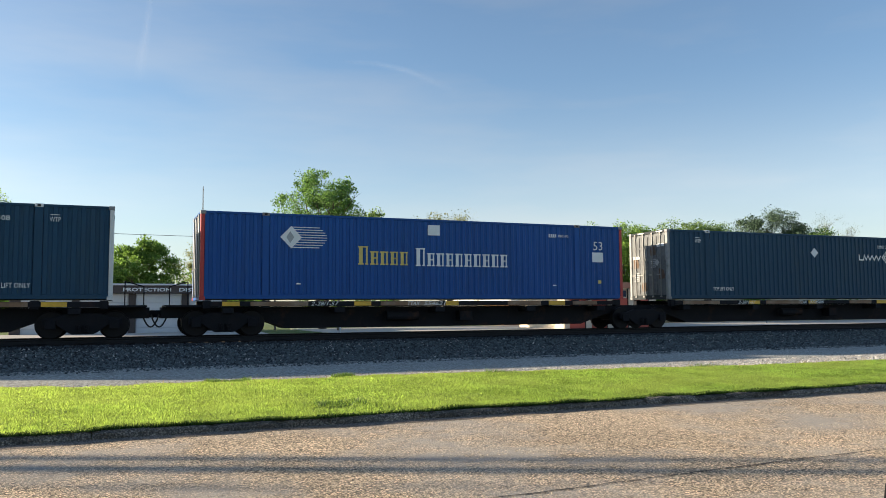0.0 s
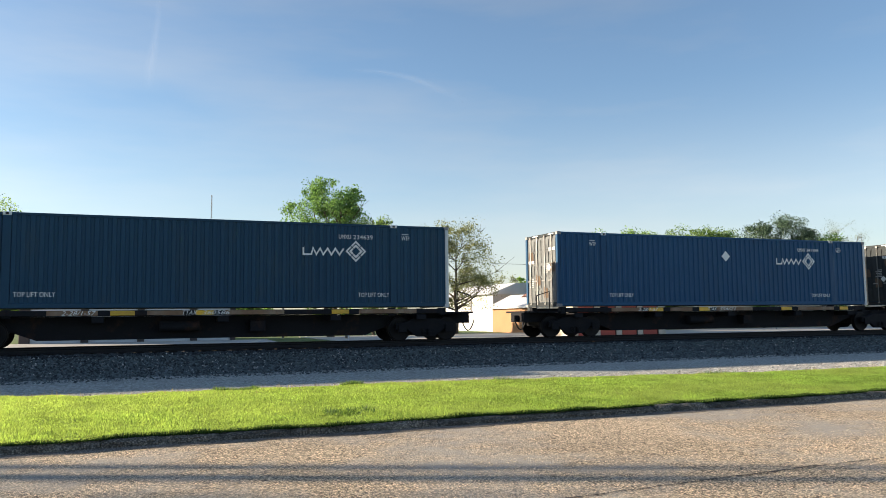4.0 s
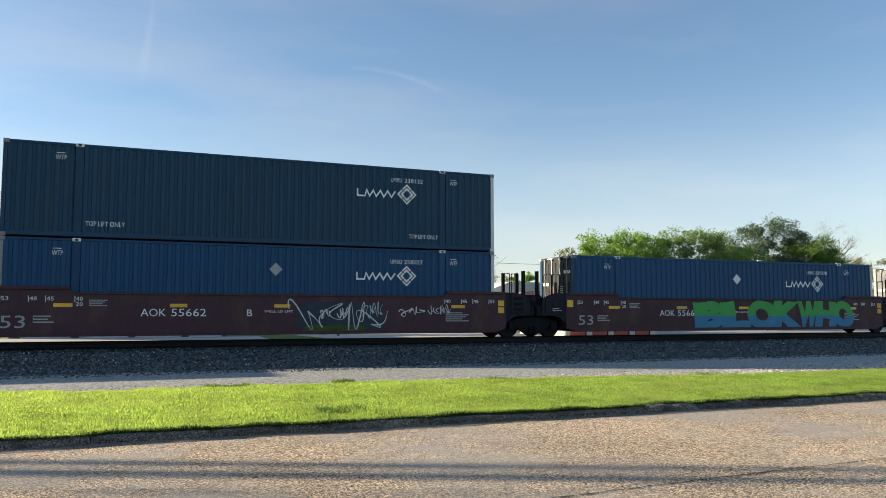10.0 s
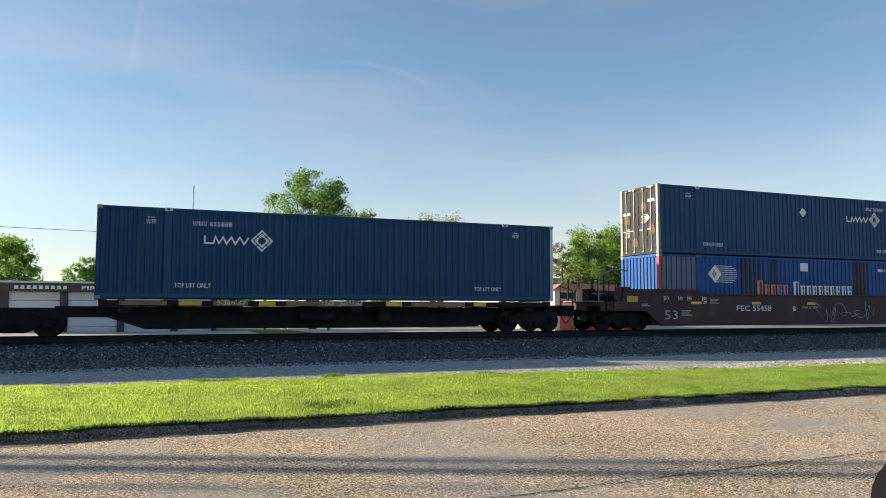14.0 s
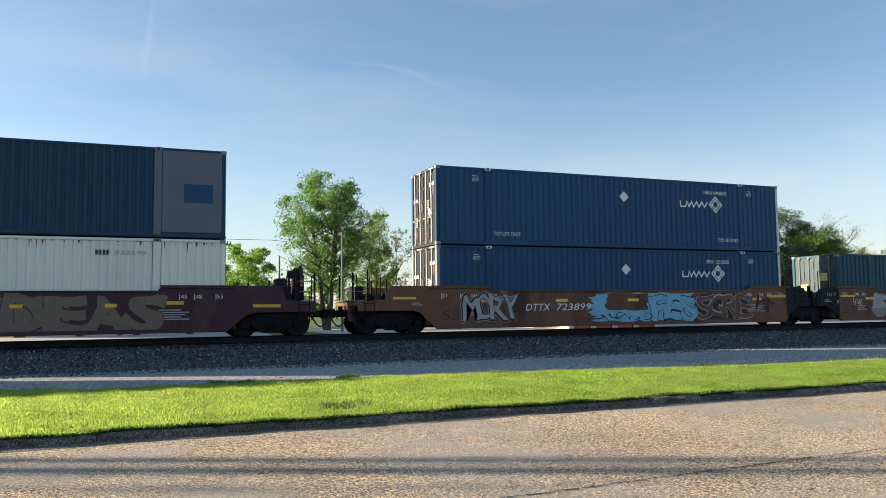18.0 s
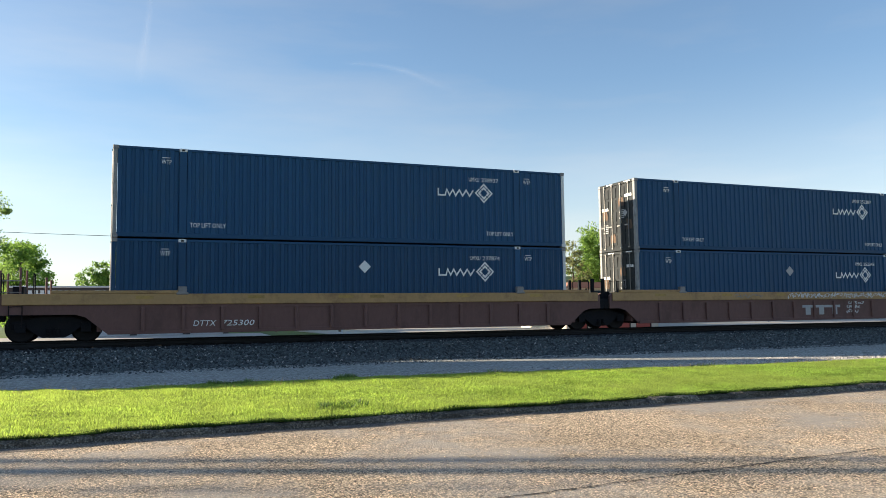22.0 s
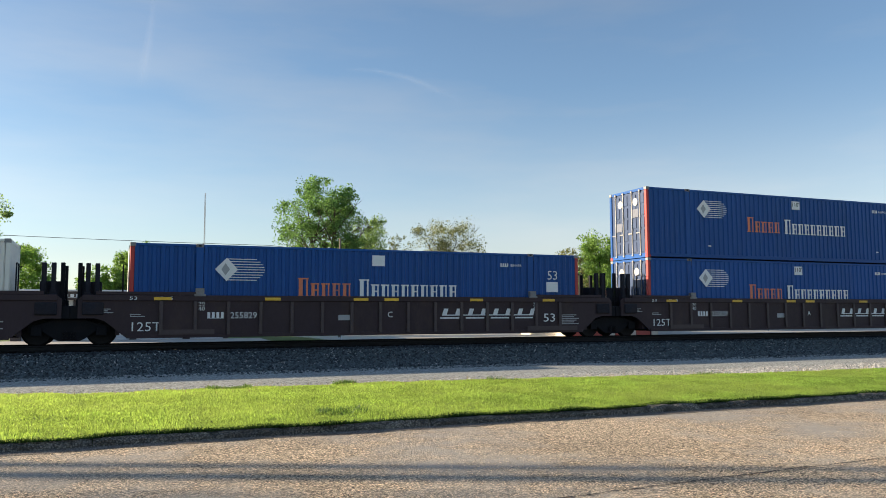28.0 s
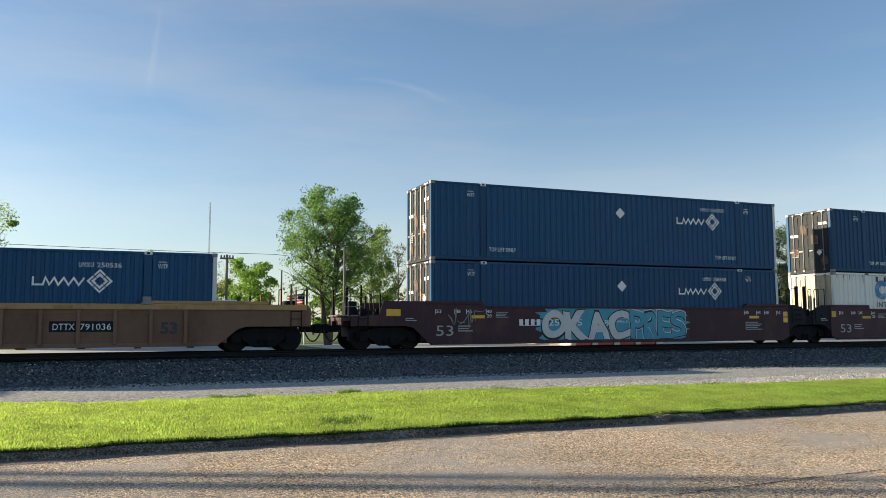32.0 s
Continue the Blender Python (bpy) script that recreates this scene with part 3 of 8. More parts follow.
# kerb, segment by segment
kerb = tagged(new("kerb"), "weathered concrete kerb along the lawn", "kerb", kind="structure")
joints = [-2.05, -0.21, 1.13, 2.0, 2.62, 4.0, 5.93, 7.58, 8.55, 9.17, 10.3]
x = -2.05
while x > -24:
    x -= 1.9
    joints.insert(0, x)
x = 10.3
while x < 70:
    x += 1.75
    joints.append(x)
krnd = random.Random(3)
for a, b in zip(joints, joints[1:]):
    near = -3 < a < 16
    n = max(2, int((b - a) / (0.09 if near else 0.6)))
    dz, dy, tip = krnd.uniform(-0.012, 0.010), krnd.uniform(-0.012, 0.012), krnd.uniform(-0.008, 0.008)
    bm = bmesh.new()
    rings = []
    for i in range(n + 1):
        f = i / n
        x = a + 0.005 + (b - a - 0.010) * f
        worn = 0.030 if i in (0, n) else 0.014 * max(0.0, krnd.uniform(-1.6, 1))
        j = [krnd.uniform(-1, 1) for _ in range(4)]
        z = 0.102 + dz + tip * (f - 0.5) - worn * 0.6
        sec = [(10.10 + dy + 0.008 * j[0], -0.02), (10.115 + dy + 0.010 * j[1] + worn * 0.5, z * 0.55), (10.125 + dy + 0.012 * j[2] + worn, z - 0.026), (10.168 + dy + 0.012 * j[3], z), (10.25, z + 0.004 + 0.003 * j[0]), (10.35, z + 0.003), (10.35, -0.02)]
        rings.append([bm.verts.new((x, yy, zz)) for yy, zz in sec])
    for r, q in zip(rings, rings[1:]):
        for k in range(6):
            bm.faces.new((r[k], q[k], q[k + 1], r[k + 1]))
    bm.faces.new(rings[0])
    bm.faces.new(rings[-1][::-1])
    bmesh.ops.recalc_face_normals(bm, faces=list(bm.faces))
    part("kerb_stone", bm, M["concrete"], kerb)

# pale silt washed along the foot of the kerb
bm = bmesh.new()
last = None
for i in range(420):
    x = -6 + i * 0.08
    inner = 9.93 + 0.035 * math.sin(x * 1.3) + 0.025 * math.sin(x * 3.7 + 1) + krnd.uniform(-0.012, 0.012)
    cur = (bm.verts.new((x, inner, 0.0045)), bm.verts.new((x, 10.01, 0.009)), bm.verts.new((x, 10.125, 0.014)))
    if last:
        for k in (0, 1):
            bm.faces.new((last[k], cur[k], cur[k + 1], last[k + 1]))
    last = cur
tagged(part("gutter_silt", bm, M["silt"]), "pale dusty silt washed along the kerb", "silt", kind="structure")

# lawn, wider towards the west
def widened(xs, ys):
    back = np.interp(xs, [-9, -2, 0, 7, 9, 13, 18], [17.2, 16.5, 15.85, 15.7, 15.2, 14.6, 14.25])
    return np.where(ys > 10.33, 10.33 + (ys - 10.33) * (back - 10.33) / 3.92, ys)


bm = bmesh.new()
strip(bm, [(10.29, 0.06), (10.33, 0.10), (11.5, 0.13), (13.4, 0.16), (14.2, 0.10), (14.5, -0.01)], -150, 250, 200)
for v in bm.verts:
    v.co.y = float(widened(v.co.x, v.co.y))
tagged(part("lawn", bm, M["soil"]), "mown verge of bright green grass between kerb and lane", "lawn", kind="structure")


def turf(name, n, x0, x1, y0, y1, h0, h1, material, w=0.011, seed=1, edge=None):
    g = np.random.default_rng(seed)
    xs = x0 + (x1 - x0) * g.random(n)
    ys = y0 + (y1 - y0) * g.random(n)
    if edge is not None:
        ys = ys + 0.035 * np.sin(xs * 1.7) + 0.03 * np.sin(xs * 4.1 + 1)
    clump = 0.75 + 0.25 * np.sin(xs * 2.3 + ys * 3.1) * np.sin(xs * 0.9 - ys * 1.7) + 0.2 * np.sin(xs * 7 + 2 * ys)
    hs = (h0 + (h1 - h0) * g.random(n)) * np.clip(clump, 0.5, 1.3)
    an = g.random(n) * 6.283
    lean = hs * (0.25 + 0.5 * g.random(n))
    la = g.random(n) * 6.283
    zs = np.interp(ys, [10.02, 10.30, 11.5, 13.4, 14.2, 14.5], [0.10, 0.10, 0.13, 0.16, 0.10, -0.01]) + 0.011 * (1 + np.sin(xs * 1.3 + 2 * np.sin(ys * 1.9)) * np.sin(ys * 2.6 + xs * 0.4)) * np.clip((ys - 10.3) * 2, 0, 1)
    ys = widened(xs, ys)
    ww = w * (0.6 + 0.8 * g.random(n))
    dx, dy = np.cos(an) * ww, np.sin(an) * ww
    v = np.empty((n, 3, 3))
    v[:, 0] = np.stack([xs - dx, ys - dy, zs], 1)
    v[:, 1] = np.stack([xs + dx, ys + dy, zs], 1)
    v[:, 2] = np.stack([xs + lean * np.cos(la), ys + lean * np.sin(la), zs + hs], 1)
    f = np.arange(n * 3).reshape(n, 3)
    return soup(name, v.reshape(-1, 3).tolist(), f.tolist(), material)


tagged(turf("grass", 600000, -3.5, 22, 10.21, 14.25, 0.022, 0.062, M["grass"], 0.0068, seed=1, edge=1), "dense sunlit green grass blades", "grass", kind="stuff")
tagged(turf("grass", 60000, 22, 60, 10.21, 14.25, 0.05, 0.10, M["grass"], 0.02, seed=2, edge=1), "dense sunlit green grass blades", "grass", kind="stuff")
tagged(turf("grass", 30000, -30, -3.5, 10.21, 14.25, 0.05, 0.10, M["grass"], 0.02, seed=3, edge=1), "dense sunlit green grass blades", "grass", kind="stuff")
for wx, wy, wr, wn in ((2.0, 14.0, 0.4, 700), (4.3, 14.2, 0.22, 380), (3.0, 10.95, 0.36, 260), (7.4, 13.6, 0.3, 300), (12.5, 14.0, 0.5, 260)):
    tagged(turf("weed_tuft", wn, wx - wr, wx + wr, wy - wr * 0.5, wy + wr * 0.4, 0.05, 0.13, M["weed"], 0.010, seed=int(wx * 10)), "tuft of darker weeds in the lawn", "weeds", kind="stuff")
# row of darkened blades paints the shadow band along the top of the kerb
tagged(turf("edge_weeds", 40000, -3.5, 26, 10.17, 10.33, 0.025, 0.062, M["edge_grass"], 0.008, seed=9, edge=1), "short grass overhanging the kerb, coloured dark to stand for shade", "weeds", kind="stuff")
tagged(turf("dry_stems", 1100, -4, 26, 13.2, 14.5, 0.07, 0.18, M["dry_grass"], 0.006, seed=4), "thin dry grass stems along the lane", "grass", kind="stuff")


def stones(name, n, x0, x1, y0, y1, zfun, s0, s1, material, seed):
    g = np.random.default_rng(seed)
    base = np.array([(1, 0, 0), (0, 1, 0), (-1, 0, 0), (0, -1, 0), (0, 0, 0.9), (0, 0, -0.7)], float)
    fac = np.array([(0, 1, 4), (1, 2, 4), (2, 3, 4), (3, 0, 4), (1, 0, 5), (2, 1, 5), (3, 2, 5), (0, 3, 5)])
    xs = x0 + (x1 - x0) * g.random(n)
    ys = y0 + (y1 - y0) * g.random(n)
    zs = zfun(ys)
    s = s0 + (s1 - s0) * g.random(n) ** 2
    v = base[None] * (0.7 + 0.6 * g.random((n, 6, 1))) * s[:, None, None]
    a = g.random(n) * 6.283
    c, si = np.cos(a)[:, None], np.sin(a)[:, None]
    tilt = (g.random((n, 1)) - 0.5) * 1.4
    vx, vy, vz = v[..., 0], v[..., 1], v[..., 2]
    vy, vz = vy * np.cos(tilt) - vz * np.sin(tilt), vy * np.sin(tilt) + vz * np.cos(tilt)
    vx, vy = vx * c - vy * si, vx * si + vy * c
    out = np.stack([vx + xs[:, None], vy + ys[:, None], vz + zs[:, None] + s[:, None] * 0.25], 2)
    f = (np.arange(n)[:, None, None] * 6 + fac[None]).reshape(-1, 3)
    return soup(name, out.reshape(-1, 3).tolist(), f.tolist(), material)


BED = ([22.0, 22.5, 23.7, 25.9, 29.2, 30.8], [-0.005, 0.025, 0.12, 0.43, 0.43, -0.02])
bed_z = lambda ys: np.interp(ys, *BED)
bm = bmesh.new()
strip(bm, list(zip(*BED)), -900, 950, 60)
tagged(part("ballast_bed", bm, M["ballast"]), "raised bed of dark crushed-stone ballast", "ballast", kind="structure")
tagged(stones("ballast", 16000, -6, 60, 25.65, 26.5, bed_z, 0.022, 0.05, M["stone_dark"], 25), "darker ballast stones beside the rail", "ballast", kind="stuff")
tagged(stones("ballast", 56000, -6, 46, 22.1, 25.6, bed_z, 0.022, 0.055, M["stone"], 5), "crushed grey ballast stones", "ballast", kind="stuff")
tagged(stones("ballast", 11000, 46, 110, 22.3, 26.4, bed_z, 0.03, 0.06, M["stone"], 6), "crushed grey ballast stones", "ballast", kind="stuff")
tagged(stones("ballast_chips", 8000, -6, 60, 22.4, 25.9, bed_z, 0.012, 0.040, M["pale_stone"], 15), "scattered pale stones in the ballast", "ballast", kind="stuff")
tagged(stones("gravel_chips", 26000, -4, 34, 14.2, 17.5, lambda y: 0.0 * y, 0.008, 0.030, M["pale_stone"], 7), "loose pale limestone chips", "gravel", kind="stuff")
tagged(stones("gravel_chips", 6000, -4, 40, 16.5, 22.5, lambda y: 0.0 * y, 0.006, 0.022, M["pale_stone"], 8), "loose pale limestone chips", "gravel", kind="stuff")

tagged(stones("ballast_spill", 7000, -6, 50, 20.9, 22.5, lambda y: 0.0 * y, 0.018, 0.045, M["stone"], 26), "ballast stones spilled over the lane edge", "ballast", kind="stuff")
tagged(stones("gravel_chips", 12000, -4, 36, 14.2, 18.0, lambda y: 0.0 * y, 0.008, 0.024, M["stone"], 27), "loose dark gravel chips", "gravel", kind="stuff")
tagged(stones("gutter_litter", 700, -3, 18, 9.98, 10.12, lambda y: 0.0 * y, 0.004, 0.013, M["tie"], 28), "dark leaf litter along the foot of the kerb", "litter", kind="stuff")
tagged(stones("road_grit", 13000, -2.5, 10, 4.3, 7.6, lambda y: 0.0 * y + 0.002, 0.004, 0.010, M["road_stone"], 29), "pale and tan aggregate standing proud of the worn street", "grit", kind="stuff")

# track
track = tagged(new("railway_track"), "railway track of steel rails on wooden ties", "track", kind="structure")
CY = NEAR_Y0 = 26.25 + 1.295
for s in (-1, 1):
    bm = bmesh.new()
    prism(bm, [(-0.036, 0.17), (0.036, 0.17), (0.036, 0.135), (0.010, 0.115), (0.010, 0.03), (0.07, 0.014), (0.07, 0), (-0.07, 0), (-0.07, 0.014), (-0.010, 0.03), (-0.010, 0.115), (-0.036, 0.135)], -900, 950)
    bmesh.ops.rotate(bm, verts=list(bm.verts), cent=(0, 0, 0), matrix=Matrix.Rotation(radians(-90), 3, "Z"))
    r = part("rail", bm, M["rail"], track, "worn steel rail")
    r.location = (0, CY + s * 0.7535, 0.48)
tie_bm = bmesh.new()
box(tie_bm, -0.115, 0.115, -1.3, 1.3, 0.33, 0.484)
bevel(tie_bm, 0.012)
tie_mesh = mesh_of(tie_bm, M["tie"])
for i in range(200):
    o = new("tie", tie_mesh)
    o.parent = track
    o.location = (-14 + i * 0.5, CY, 0)

# cracks in the street
crnd = random.Random(9)


def crack(pts, w, name="crack"):
    bm = bmesh.new()
    prev = None
    pos = []
    for (ax, ay), (bx, by) in zip(pts, pts[1:]):
        n = max(2, int(math.hypot(bx - ax, by - ay) / 0.10))
        pos += [(ax + (bx - ax) * i / n + crnd.uniform(-0.012, 0.012), ay + (by - ay) * i / n + crnd.uniform(-0.014, 0.014)) for i in range(n)]
    for px, py in pos:
        ww = w * crnd.uniform(0.3, 1.3)
        cur = (bm.verts.new((px, py - ww, 0.0085)), bm.verts.new((px, py + ww, 0.0085)))
        if prev:
            bm.faces.new((prev[0], cur[0], cur[1], prev[1]))
        prev = cur
    tagged(part(name, bm, M["tar"]), "dark open crack in the street surface", "crack", kind="structure")


crack([(-2, 5.55), (3.3, 5.75), (5.4, 5.9), (7.3, 5.98), (14, 6.1), (30, 6.2)], 0.012)
crack([(0.85, 9.9), (0.95, 9.3), (1.25, 8.6), (1.2, 8.0)], 0.008)
crack([(3.9, 9.9), (4.1, 9.2), (4.0, 8.5), (4.3, 7.8)], 0.005)


# ---------------------------------------------------------------- trees
def leaf_cloud(g, centres, radii, per, size, flat=0.75):
    n = len(centres)
    c = np.repeat(np.array(centres), per, 0)
    r = np.repeat(np.array(radii), per)[:, None]
    d = g.normal(size=(n * per, 3))
    d /= np.linalg.norm(d, axis=1)[:, None]
    p = c + d * g.random((n * per, 1)) ** 0.45 * r * 1.2 * np.array([1, 1, flat])
    a = g.normal(size=(n * per, 3))
    a /= np.linalg.norm(a, axis=1)[:, None]
    b = np.cross(a, g.normal(size=(n * per, 3)))
    b /= np.linalg.norm(b, axis=1)[:, None]
    s = size * 0.72 * (0.55 + 0.9 * g.random((n * per, 1)))
    v = np.stack([p - a * s, p + b * s * 0.55, p + a * s, p - b * s * 0.55], 1)
    return v.reshape(-1, 3)


def tree(x, y, h, spread, leaf, seed, trunk=0.22, base=0.22, leaves=5000, size=0.16, clumps=46, limbs=9, name="tree", label="", shape=1.0, forks=1, twigs=3, wide_at=0.5):
    """A tapered trunk, limbs and a crown of many small leaves in uneven clumps."""
    rnd = random.Random(seed)
    g = np.random.default_rng(seed)
    t = root(name, label or "leafy green tree in early summer leaf", "tree", "trees behind the railway", (x, y, 0))
    bm = bmesh.new()
    stems = []
    for k in range(forks):
        a = rnd.uniform(0, 6.28)
        lean = 0.0 if forks == 1 else spread * 0.35
        p0 = Vector((rnd.uniform(-0.2, 0.2) * (forks > 1), rnd.uniform(-0.2, 0.2) * (forks > 1), -0.05))
        pts = [p0]
        for i in range(1, 6):
            f = i / 5
            pts.append(p0 + Vector((math.cos(a) * lean * f + rnd.uniform(-0.12, 0.12), math.sin(a) * lean * f + rnd.uniform(-0.12, 0.12), h * 0.82 * f)))
        for i in range(5):
            tube(bm, pts[i], pts[i + 1], trunk * (1 - i * 0.18), trunk * (1 - (i + 1) * 0.18), 8, False)
        stems.append(pts)
    centres, radii = [], []
    tips = []
    for k in range(limbs * forks):
        pts = stems[k % forks]
        f = rnd.uniform(base, 0.9)
        s = f * 5
        i = min(4, int(s))
        o = pts[i].lerp(pts[i + 1], s - i)
        a = k * 2.4 + rnd.uniform(-0.4, 0.4)
        prof = max(0.12, 1 - abs(f - wide_at) / 0.62) ** 0.6
        ln = spread * prof * rnd.uniform(0.75, 1.05)
        e = o + Vector((math.cos(a) * ln, math.sin(a) * ln, h * 0.12 * rnd.uniform(0.2, 1.2) + ln * 0.25 * shape))
        mid = o.lerp(e, 0.5) + Vector((0, 0, -0.1))
        r = trunk * 0.42 * (1.1 - f)
        tube(bm, o, mid, r + 0.02, r * 0.7 + 0.01, 6, False)
        tube(bm, mid, e, r * 0.7 + 0.01, 0.008, 6, False)
        for q in range(twigs):
            u = rnd.uniform(0.4, 1)
            w = o.lerp(e, u)
            tw = w + Vector((rnd.uniform(-1, 1), rnd.uniform(-1, 1), rnd.uniform(0.1, 1.1))) * ln * 0.35
            tube(bm, w, tw, 0.022, 0.006, 4, False)
            tips.append(tw)
        tips.append(e)
    part("trunk", bm, M["bark"], t)
    mid, half = h * (base + 1) / 2, h * (1 - base) / 2
    # boughs first, then small clumps of leaves over the outside of each bough
    boughs = []
    count = max(14, clumps // 2)
    for k in range(count):
        u = -0.95 + 1.87 * (k + rnd.random()) / count
        a = k * 2.4 + rnd.uniform(-0.5, 0.5)
        q = max(0.0, 1 - abs(u) ** 2.6) ** 0.5 * rnd.uniform(0.35, 0.88)
        br = min(spread, half) * (rnd.uniform(0.22, 0.42) if spread > 2.5 else rnd.uniform(0.36, 0.60))
        boughs.append((Vector((math.cos(a) * q * spread, math.sin(a) * q * spread, mid + u * half * 0.88)), br))
    clumps = int(clumps * 4.5)
    dense = leaves > 3000
    for k in range(clumps):
        if k % (6 if dense else 2) == 0:
            c = tips[(k // 2 * 7) % len(tips)]
            radii.append(min(spread, half) * (rnd.uniform(0.08, 0.22) if dense else rnd.uniform(0.06, 0.18)))
        else:
            o, br = boughs[k % count]
            d = Vector((rnd.gauss(0, 1), rnd.gauss(0, 1), rnd.gauss(0.2, 0.9))).normalized()
            c = o + Vector((d.x, d.y, d.z * 0.8)) * br * rnd.uniform(0.3, 1.1)
            radii.append(br * rnd.uniform(0.25, 0.75))
        centres.append((c.x, c.y, min(c.z, h * 0.97)))
    per = max(4, int(leaves * 3.2) // clumps)
    v = leaf_cloud(g, centres, radii, per, size * 0.78)
    me = bpy.data.meshes.new("crown")
    me.from_pydata(v.tolist(), [], np.arange(len(v)).reshape(-1, 4).tolist())
    me.materials.append(M[leaf])
    cr = new("crown", me)
    cr.parent = t
    return t


tree(14.8, 60, 12.6, 3.8, "leaf_maple", 11, 0.24, 0.25, 10500, 0.145, 78, 14, forks=3, label="tall maple with several stems and fresh green leaves", twigs=5)
tree(19.2, 63, 10.2, 2.0, "leaf_dull", 12, 0.15, 0.12, 6500, 0.13, 44, 10, label="slender pale green tree beside the maple")
tree(22.0, 64, 9.5, 1.1, "leaf_olive", 13, 0.10, 0.15, 1200, 0.09, 30, 16, label="thin sparse tree with young leaves", twigs=5)
tree(26.2, 62, 9.8, 4.0, "leaf_olive", 14, 0.2, 0.18, 5600, 0.12, 56, 18, label="wide tree with thin olive spring leaves", twigs=6)
tree(10.6, 72, 7.6, 2.6, "leaf_fresh", 15, 0.2, 0.1, 4200, 0.18, 36, 8, label="round tree with fresh green leaves")
tree(8.9, 78, 6.2, 1.8, "leaf_fresh", 16, 0.15, 0.1, 2600, 0.18, 26, 8, label="small tree with fresh green leaves")
tree(2.0, 64, 7.1, 2.7, "leaf_dark", 17, 0.2, 0.06, 8500, 0.17, 60, 8, label="dense dark green tree behind the fire station")
tree(-0.5, 66, 5.9, 1.8, "leaf_fresh", 18, 0.15, 0.08, 2600, 0.17, 28, 8, label="light green bush-like tree")
tree(6.6, 70, 7.4, 2.4, "leaf_olive", 19, 0.2, 0.15, 2200, 0.12, 50, 14, label="half-bare spring tree behind the pole", twigs=6)
tree(-6.6, 66, 7.2, 2.9, "leaf_fresh", 20, 0.2, 0.06, 6500, 0.17, 56, 8, label="green tree behind the fire station")
tree(-7.9, 56, 9.3, 2.0, "leaf_dull", 21, 0.2, 0.2, 2600, 0.13, 44, 12, label="half-bare tree beside the fire station", twigs=6)
for i, (x, y, h, s, kind, n) in enumerate(((39.8, 64, 8.3, 1.5, "leaf_olive", 2200), (42.0, 63, 9.5, 1.9, "leaf", 7000), (46.4, 65, 10.0, 2.2, "leaf", 8000), (50.0, 66, 10.4, 2.3, "leaf", 8000), (54.0, 66, 10.7, 2.5, "leaf_dull", 8500), (57.4, 65, 10.7, 2.5, "leaf_dull", 8500), (60.6, 67, 10.0, 2.0, "leaf_dull", 6000), (48.2, 68, 8.6, 2.4, "leaf_dark", 5000), (44.2, 67, 8.2, 2.2, "leaf_dark", 4500), (52.2, 69, 8.8, 2.4, "leaf_dark", 5000))):
    tree(x, y, h, s, kind, 30 + i, 0.2, 0.06, n, 0.15, 56, 8, label="leafy green tree in a dense row")
tree(68.0, 68, 12.6, 4.4, "needle", 41, 0.25, 0.10, 17000, 0.15, 60, 18, label="dark green pine with an uneven top", shape=0.2, wide_at=0.45)
tree(60.8, 63, 8.4, 2.0, "leaf_fresh", 49, 0.15, 0.04, 4500, 0.15, 40, 8, label="small bright green tree in front of the pine")
tree(71.7, 66, 10.3, 3.9, "leaf_dark", 42, 0.2, 0.02, 19000, 0.18, 90, 8, label="round bright green tree in full fresh leaf", wide_at=0.42)
tree(84.2, 76, 14.0, 3.6, "leaf_olive", 43, 0.2, 0.2, 2200, 0.08, 60, 26, label="tall half-bare tree in young leaf", twigs=9)
tree(90.5, 78, 14.6, 4.0, "leaf_olive", 47, 0.2, 0.2, 1400, 0.08, 60, 28, label="tall nearly bare tree with pale twigs", twigs=10)
tree(103.5, 84, 10.6, 3.2, "leaf_olive", 44, 0.2, 0.1, 3600, 0.15, 40, 10, label="spreading olive green tree in thin leaf")
tree(40.5, 90, 7.6, 2.6, "leaf_olive", 45, 0.2, 0.1, 2600, 0.16, 36, 8, label="distant pale green tree")
tree(48.5, 98, 7.4, 2.2, "leaf_olive", 46, 0.2, 0.1, 2200, 0.16, 30, 8, label="distant pale green tree")
for i in range(16):
    tree(-30 + i * 11 + (i % 3) * 2.2, 120 + (i % 4) * 9, 6.5 + (i * 37 % 5), 3.6, "leaf_dark" if i % 3 else "leaf", 60 + i, 0.2, 0.05, 1500, 0.3, 24, 6, label="distant tree in the far row")


# ---------------------------------------------------------------- buildings and poles
def plain(name, label, category, mat_name, build, group="", at=(0, 0, 0)):
    bm = bmesh.new()
    build(bm)
    o = part(name, bm, M[mat_name])
    o.location = at
    return tagged(o, label, category, group)


station = root("fire_station", "low fire station with white garage doors under a brown sign band", "building", at=(0, 50, 0))
bm = bmesh.new()
box(bm, -5.4, 6.4, 0.12, 9, -0.03, 3.0)
part("wall", bm, M["wall_white"], station)
bm = bmesh.new()
box(bm, -5.55, 6.55, -0.45, 9.2, 2.98, 3.08)
bevel(bm, 0.02)
part("roof", bm, M["roof_white"], station, "flat white roof edge")
bm = bmesh.new()
box(bm, -5.5, 6.5, -0.40, -0.30, 2.50, 2.97)
bevel(bm, 0.01)
part("sign_band", bm, M["fascia"], station, "brown fascia with white lettering")
for a, b in ((-5.4, -4.85), (-2.25, -1.85), (0.78, 1.16), (3.75, 4.15), (6.1, 6.4)):
    bm = bmesh.new()
    box(bm, a, b, -0.10, 0.11, -0.02, 2.5)
    bevel(bm, 0.01)
    part("pier", bm, M["fascia"], station, "dark pier between garage doors")
